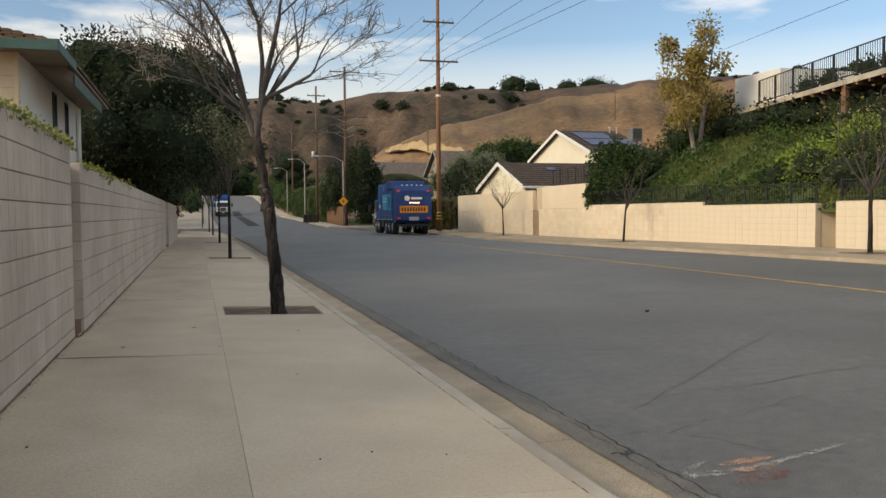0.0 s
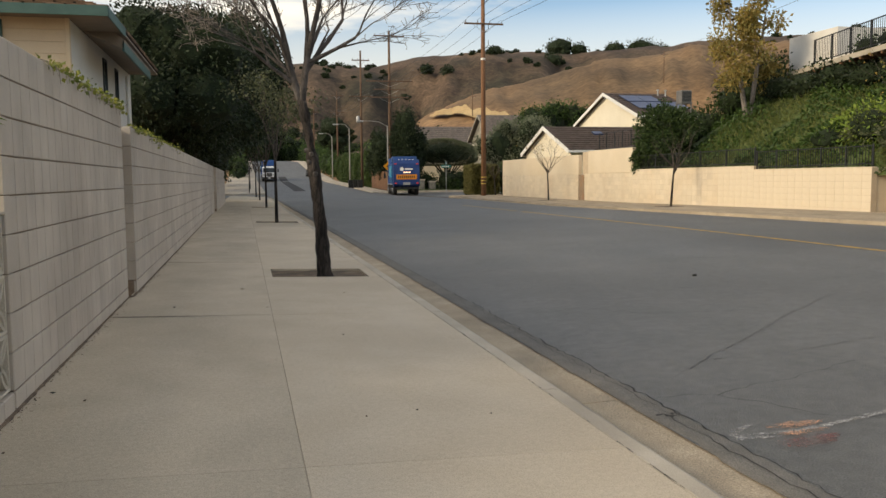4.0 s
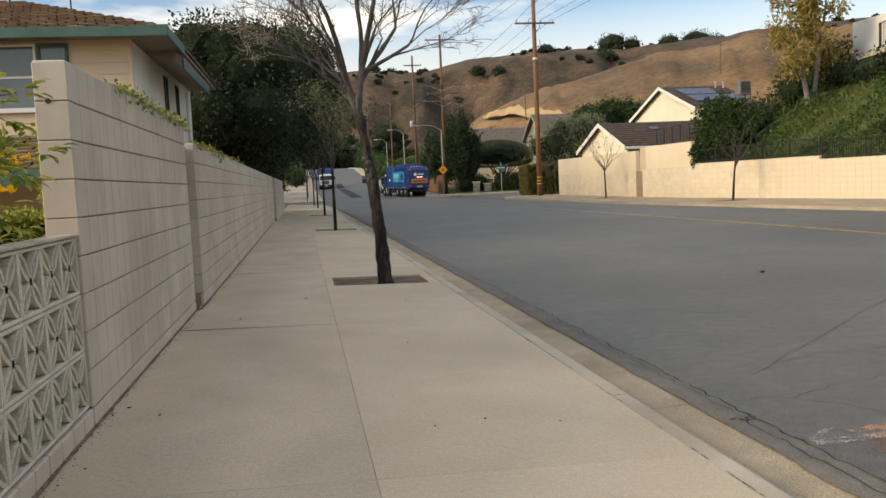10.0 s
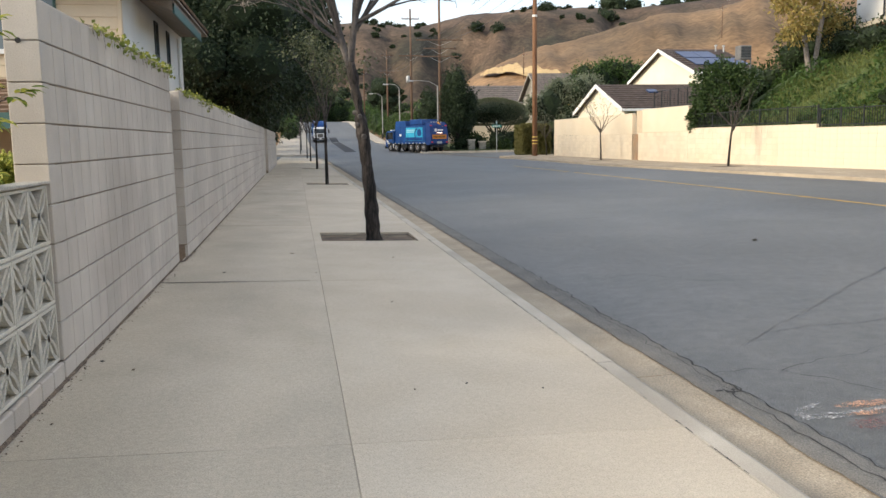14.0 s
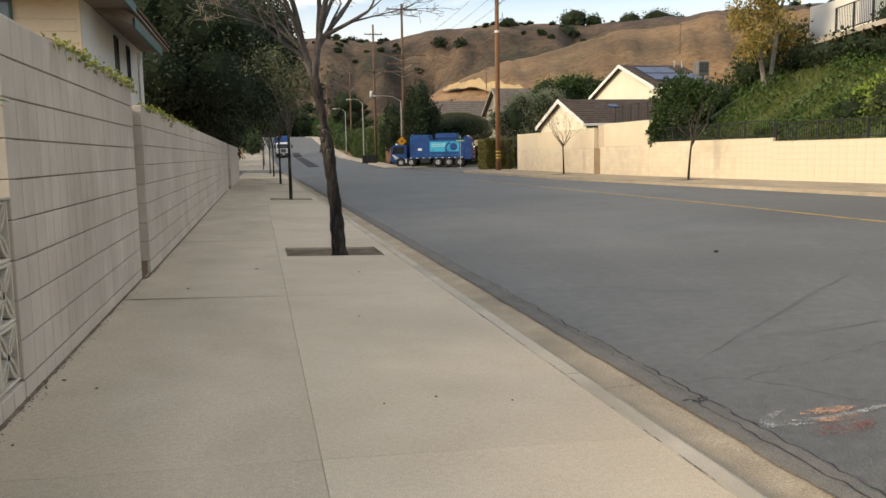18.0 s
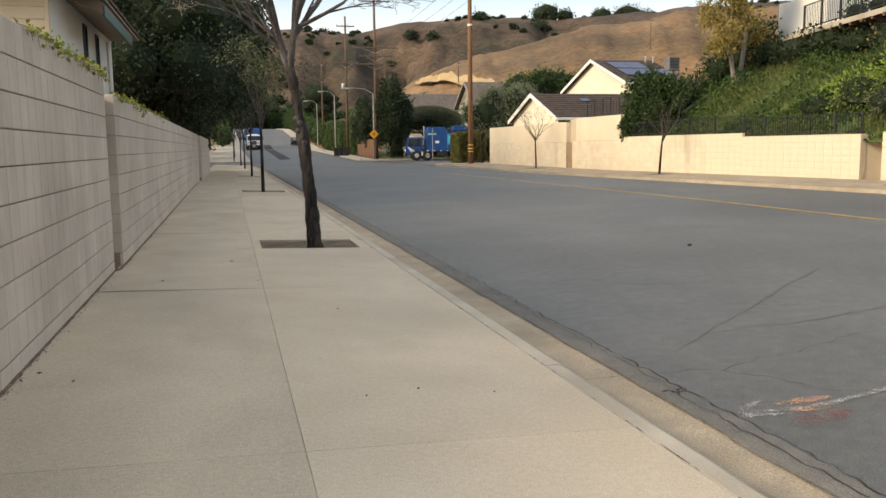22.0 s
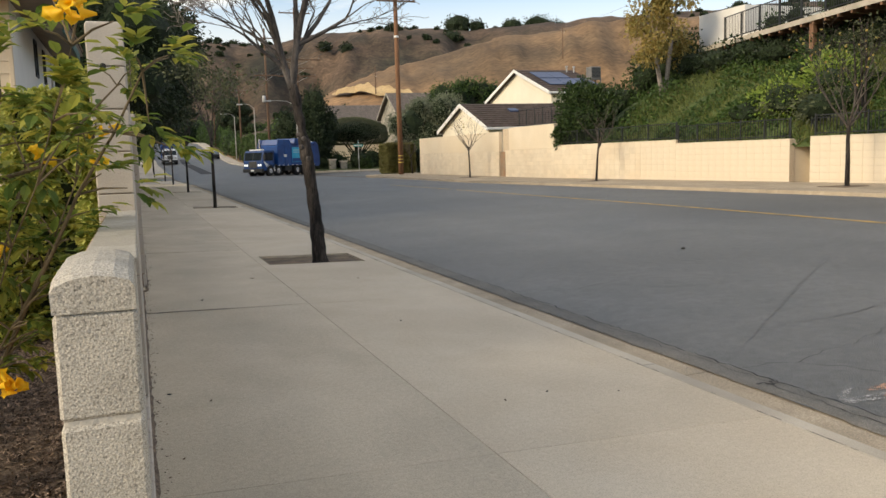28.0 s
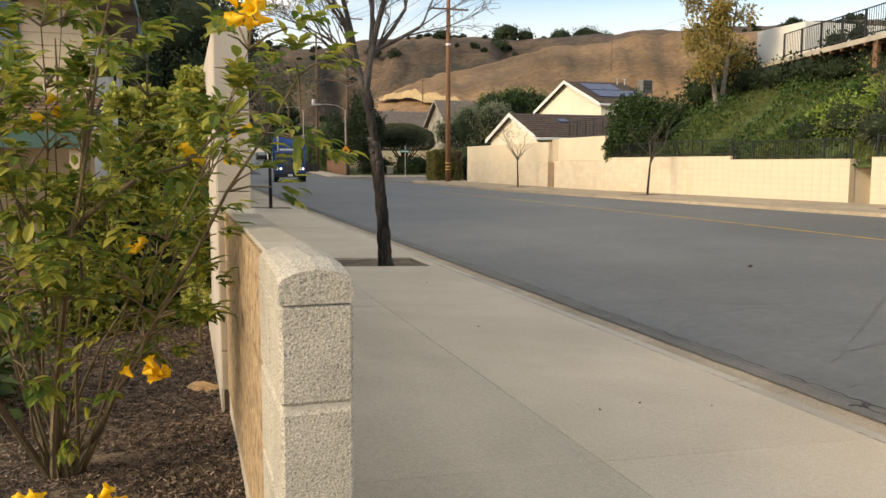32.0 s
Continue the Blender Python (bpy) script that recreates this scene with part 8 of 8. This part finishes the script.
for i, e in enumerate(ENDS):
    E_ = Vector(e)
    a = 2 * math.pi * i / len(ENDS)
    b0 = BASE + Vector((0.055 * math.cos(a), 0.055 * math.sin(a), 0))
    mid = b0.lerp(E_, 0.45) + Vector((rg.uniform(-0.08, 0.08), rg.uniform(-0.08, 0.08), 0.10))
    pts = []
    for k in range(9):
        t = k / 8
        pts.append(b0 * (1 - t) ** 2 + mid * (2 * t * (1 - t)) + E_ * t ** 2 + Vector((rg.gauss(0, 0.008), rg.gauss(0, 0.008), rg.gauss(0, 0.006))))
    r = rg.uniform(0.012, 0.016) if i % 4 == 0 else rg.uniform(0.005, 0.009)
    bm = BM()
    tube(bm, pts, [r * (1 - 0.75 * k / 8) for k in range(9)], 6)
    for k in range(4 if i % 2 else 3, 9):
        p = pts[k]
        d = (pts[k] - pts[k - 1]).normalized()
        for _ in range(2 if k < 7 else 4):
            o = Vector((rg.gauss(0, 1), rg.gauss(0, 1), rg.gauss(0.2, 0.5))).normalized()
            q = p + (d * 0.4 + o * 0.8).normalized() * rg.uniform(0.05, 0.20)
            tube(bm, [p, p.lerp(q, 0.5) + Vector((0, 0, 0.01)), q], [0.0045, 0.0035, 0.002], 4, False)
            for _k in range(2 if k < 5 else 3):
                pinnate(q, (o + d * 0.5 + Vector((rg.gauss(0, 0.4), rg.gauss(0, 0.4), rg.gauss(-0.1, 0.3)))), rg.uniform(0.085, 0.13), rg.choice((2, 3, 3)))
    part("stem", bm, M["stem"], bush)
# one long bough that arches over the bed
pts = [Vector(q) for q in ((-0.86, -0.70, 0.03), (-1.06, -0.86, 0.50), (-0.98, -0.98, 0.84), (-0.80, -1.0, 0.985), (-0.63, -1.0, 1.12), (-0.477, -1.0, 1.235), (-0.306, -1.0, 1.285), (-0.168, -1.0, 1.428), (-0.03, -1.0, 1.57))]
bm = BM()
tube(bm, pts, [0.016, 0.014, 0.012, 0.011, 0.010, 0.009, 0.007, 0.005, 0.003], 7)
for k in range(4, 9):
    for _ in range(2 + k // 7):
        o = Vector((rg.gauss(0, 1), rg.gauss(0, 1), rg.gauss(0.3, 0.5))).normalized()
        q = pts[k] + o * rg.uniform(0.05, 0.13)
        tube(bm, [pts[k], pts[k].lerp(q, 0.5) + Vector((0, 0, 0.01)), q], [0.004, 0.003, 0.002], 4, False)
        for _k in range(2):
            pinnate(q, o + Vector((rg.gauss(0, 0.4), rg.gauss(0, 0.4), rg.gauss(-0.1, 0.3))), rg.uniform(0.075, 0.12))
part("stem", bm, M["stem"], bush, "long arching woody bough")
tagged(part("foliage", leaflets(leaf_rows, M["leaf_bush"], "foliage"), None, bush), kind="stuff")


def trumpet(r=0.021, ln=0.042):
    """One bell-shaped flower with five spread lobes, opening along +z."""
    bm = BM()
    rings = []
    for z, q in ((0, 0.2), (ln * 0.4, 0.42), (ln * 0.8, 0.62)):
        rings.append([bm.verts.new((r * q * math.cos(2 * math.pi * k / 10), r * q * math.sin(2 * math.pi * k / 10), z)) for k in range(10)])
    rings.append([bm.verts.new((r * (1.12 if k % 2 else 0.92) * math.cos(2 * math.pi * k / 10), r * (1.12 if k % 2 else 0.92) * math.sin(2 * math.pi * k / 10), ln * (1.0 if k % 2 else 0.92))) for k in range(10)])
    for a, b in zip(rings, rings[1:]):
        for k in range(10):
            bm.faces.new((a[k], a[(k + 1) % 10], b[(k + 1) % 10], b[k]))
    return mesh_of(bm, "trumpet", M["flower"], True)


TRUMPET = trumpet()
for x, y, z, n_ in ((-0.115, -1.73, 1.71, 12), (-0.10, -0.56, 1.41, 5), (-0.43, -1.19, 0.555, 12), (-0.32, -1.06, 1.31, 3), (-0.52, -0.75, 0.93, 4), (-0.15, -0.60, 1.30, 3), (-0.75, -1.15, 1.48, 3), (-0.75, -1.9, 0.39, 5), (-0.545, -1.9, 0.37, 7), (-1.0, -1.1, 0.55, 2)):
    for k in range(n_):
        part("flower", TRUMPET, None, bush, at=pose(x + rg.gauss(0, 0.025), y + rg.gauss(0, 0.025), z + rg.gauss(0, 0.018), rg.uniform(20, 100), rg.uniform(-30, 30), rg.uniform(0, 360)))


# ivy screen behind the shrub
def vine_box(name, label, x0, x1, y0, y1, z0, z1, n_, material, seed, size=0.05, core=True, bulge=0.05):
    t = thing(name, label, "hedge" if "hedge" in name else "vine", group="" if "hedge" in name else "garden vines")
    r = np.random.default_rng(seed)
    P, D = [], []
    for _ in range(n_):
        f_ = r.random()
        x, y, z = r.uniform(x0, x1), r.uniform(y0, y1), r.uniform(z0, z1)
        if f_ < 0.5:
            y, d = y0, (0, -1, 0.2)
        elif f_ < 0.68:
            z, d = z1, (0, -0.3, 1)
        elif f_ < 0.84:
            x, d = x0, (-1, -0.2, 0.2)
        else:
            x, d = x1, (1, -0.2, 0.2)
        k = bulge * (noise.noise(Vector((x * 4, y * 4, z * 4))) + 0.6 * noise.noise(Vector((x * 11, y * 11, z * 11)))) * 2
        if noise.noise(Vector((x * 7 + seed, y * 7, z * 7))) < -0.22:
            continue
        P.append((x + d[0] * k, y + d[1] * k, z + d[2] * k))
        D.append(d)
    part("foliage", leaf_cloud("foliage", P, material, size, 2, 0.015, seed, 0.85, 0.5, outward=D), None, t)
    for i in range(4):
        bm = BM()
        y = y0 + (y1 - y0) * (0.15 + 0.24 * i)
        tube(bm, [((x0 + x1) / 2, y, z0 - 0.4), ((x0 + x1) / 2 + 0.02, y + 0.05, (z0 + z1) / 2), ((x0 + x1) / 2, y - 0.04, z1 - 0.04)], [0.014, 0.010, 0.005], 6)
        part("stem", bm, M["stem"], t)
    # added filler box, coloured as the shade between the leaves
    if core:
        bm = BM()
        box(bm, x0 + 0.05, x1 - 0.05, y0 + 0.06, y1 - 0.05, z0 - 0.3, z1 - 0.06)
        part("inner_mass", bm, M["shade_core"], t)
    return t


vine_box("ivy_screen", "ivy-covered screen with yellowish leaves behind the shrub", -0.82, -0.29, 2.35, 2.95, -0.1, 1.78, 10500, M["leaf_vine"], 3, 0.038)
vine_box("ivy_mound", "lower mound of bright ivy beside the screen", -1.25, -0.75, 2.2, 2.8, -0.2, 1.15, 5200, M["leaf_vine"], 4, 0.038)
vine_box("wall_vine", "yellow-green vine climbing the inside of the wall", -0.30, -0.185, 1.3, 4.0, 0.3, 1.86, 7000, M["leaf_vine"], 5, 0.038, False)
vine_box("wall_vine", "yellow-green vine climbing the inside of the wall", -0.30, -0.15, 4.7, 12.0, 0.9, 1.72, 2600, M["leaf_vine"], 6, 0.055, False)
vine_box("box_hedge", "clipped yellowish box hedge behind the utility pole", 18.75, 20.9, 58.3, 60.6, 0.0, 2.2, 15000, M["leaf_hedge"], 21, 0.13, True, 0.06)
# trailing vine hanging over the top of the wall
for (y0, y1, x, z, n_, sd) in ((0.9, 4.2, 0.0, 1.945, 30, 1), (4.66, 7.9, 0.04, 1.775, 24, 2), (8.5, 12, 0.04, 1.775, 7, 3)):
    t = thing("trailing_vine", "thin vine trailing over the top of the block wall", "vine", group="garden vines")
    r = np.random.default_rng(sd + 40)
    P = []
    bm = BM()
    for i in range(n_):
        y = y0 + (y1 - y0) * (i + r.random()) / n_
        hang = r.uniform(0.01, 0.10) * (0.5 + noise.noise(Vector((y * 1.7, sd, 0))) + 0.4)
        pts = [Vector((x - 0.16, y, z - 0.05)), Vector((x - 0.06, y + 0.02, z + 0.03)), Vector((x + 0.02, y + 0.03, z + 0.01)), Vector((x + 0.025, y + 0.05, z - max(hang, 0.02)))]
        tube(bm, pts, [0.004, 0.004, 0.003, 0.002], 4, False)
        for k in range(12):
            s = r.random() * 3
            a = int(min(s, 2))
            p = pts[a].lerp(pts[a + 1], s - a)
            P.append((p.x + r.normal(0, 0.018) + 0.012, p.y + r.normal(0, 0.05), p.z + abs(r.normal(0, 0.018))))
    tagged(part("tendril", bm, M["twig"], t), kind="stuff")
    part("foliage", leaf_cloud("foliage", P, M["leaf_trail"], 0.036, 1, 0, sd + 70, 0.85, 0.6), None, t)
# low green weeds by the shrub
shrub("garden_plant", (-1.6, 0.4, 0.25), (0.5, 0.7, 0.4), 900, 0.09, M["leaf_green"], "low green plant beyond the shrub in the bed", 811, "plant")
shrub("garden_plant", (-1.9, 2.2, 0.1), (0.6, 0.7, 0.6), 900, 0.09, M["leaf_slope"], "low green plant beyond the shrub in the bed", 812, "plant")


# ---- what moves ----
TRUCK = [
    (0, 14.71, 50.87, -2.5), (0.5, 14.76, 54.6, -3.2), (1, 14.86, 58.0, -4.0), (1.5, 14.98, 60.95, -5.0), (2, 15.16, 63.45, -6.2), (2.5, 15.33, 65.8, -8.0),
    (3, 15.56, 68.1, -8.0), (3.5, 15.78, 70.3, -7.5), (4.5, 15.95, 75.2, -4.0), (5.5, 16.01, 79.4, 0.0), (6, 15.8, 81.2, 3.0), (6.5, 15.25, 82.5, 7.5), (7, 14.65, 83.7, 10.5),
    (7.5, 14.1, 84.8, 12.8), (8, 13.55, 85.65, 14.2), (8.5, 13.15, 86.35, 15.0), (9, 12.83, 86.9, 15.2), (10, 12.55, 87.6, 15.4), (11, 12.43, 87.9, 15.6), (12, 12.68, 87.95, 16.8),
    (13, 13.34, 87.5, 20.0), (14.5, 14.82, 85.8, 31.0), (16, 16.27, 83.9, 43.0), (17, 17.72, 83.0, 55.0), (17.5, 18.57, 82.5, 61.0), (18, 19.42, 81.9, 67.0), (18.5, 20.3, 81.3, 72.0),
    (19, 21.05, 80.6, 76.0), (19.5, 21.8, 80.0, 79.0), (20, 22.4, 79.5, 80.5), (20.5, 22.8, 79.2, 81.0), (21.5, 23.3, 79.1, 81.3), (22.5, 23.3, 79.1, 81.3), (23.5, 22.8, 79.15, 81.3),
    (24, 22.2, 79.2, 81.5), (24.5, 21.6, 79.2, 82.0), (25, 20.9, 79.2, 84.0), (25.5, 20, 79.2, 88.0), (26.5, 17.5, 78.9, 105.0), (27.5, 14.8, 77.8, 124.5), (28, 13.45, 76.2, 132.0),
    (28.5, 12.08, 74.4, 139.0), (29, 10.88, 72.75, 146.5), (29.5, 9.97, 71.3, 153.5), (30, 9.22, 69.95, 159.0), (30.5, 8.53, 68.3, 164.8), (31, 8.01, 66.3, 169.5), (31.5, 7.82, 64.0, 172.4), (32, 7.62, 61.4, 174.4)]


def motions():
    walk(truck, [(t, pose(x, y, rise(y) - 0.13, 0, 0, a)) for t, x, y, a in TRUCK])
    # wheels roll by the way that the truck has gone, forwards or back
    roll, rows = 0.0, [(0.0, 0.0)]
    for (t0, x0, y0, a0), (t1, x1, y1, a1) in zip(TRUCK, TRUCK[1:]):
        h = radians((a0 + a1) / 2)
        way = (x1 - x0) * -math.sin(h) + (y1 - y0) * math.cos(h)
        n_ = max(1, math.ceil(abs(way) / 0.7))
        for i in range(n_):
            roll += way / n_
            rows.append((t0 + (t1 - t0) * (i + 1) / n_, roll))
    for w, x, y in truck_wheels:
        walk(w, [(t, pose(x, y, 0.52, -math.degrees(s / 0.52))) for t, s in rows])


motions()
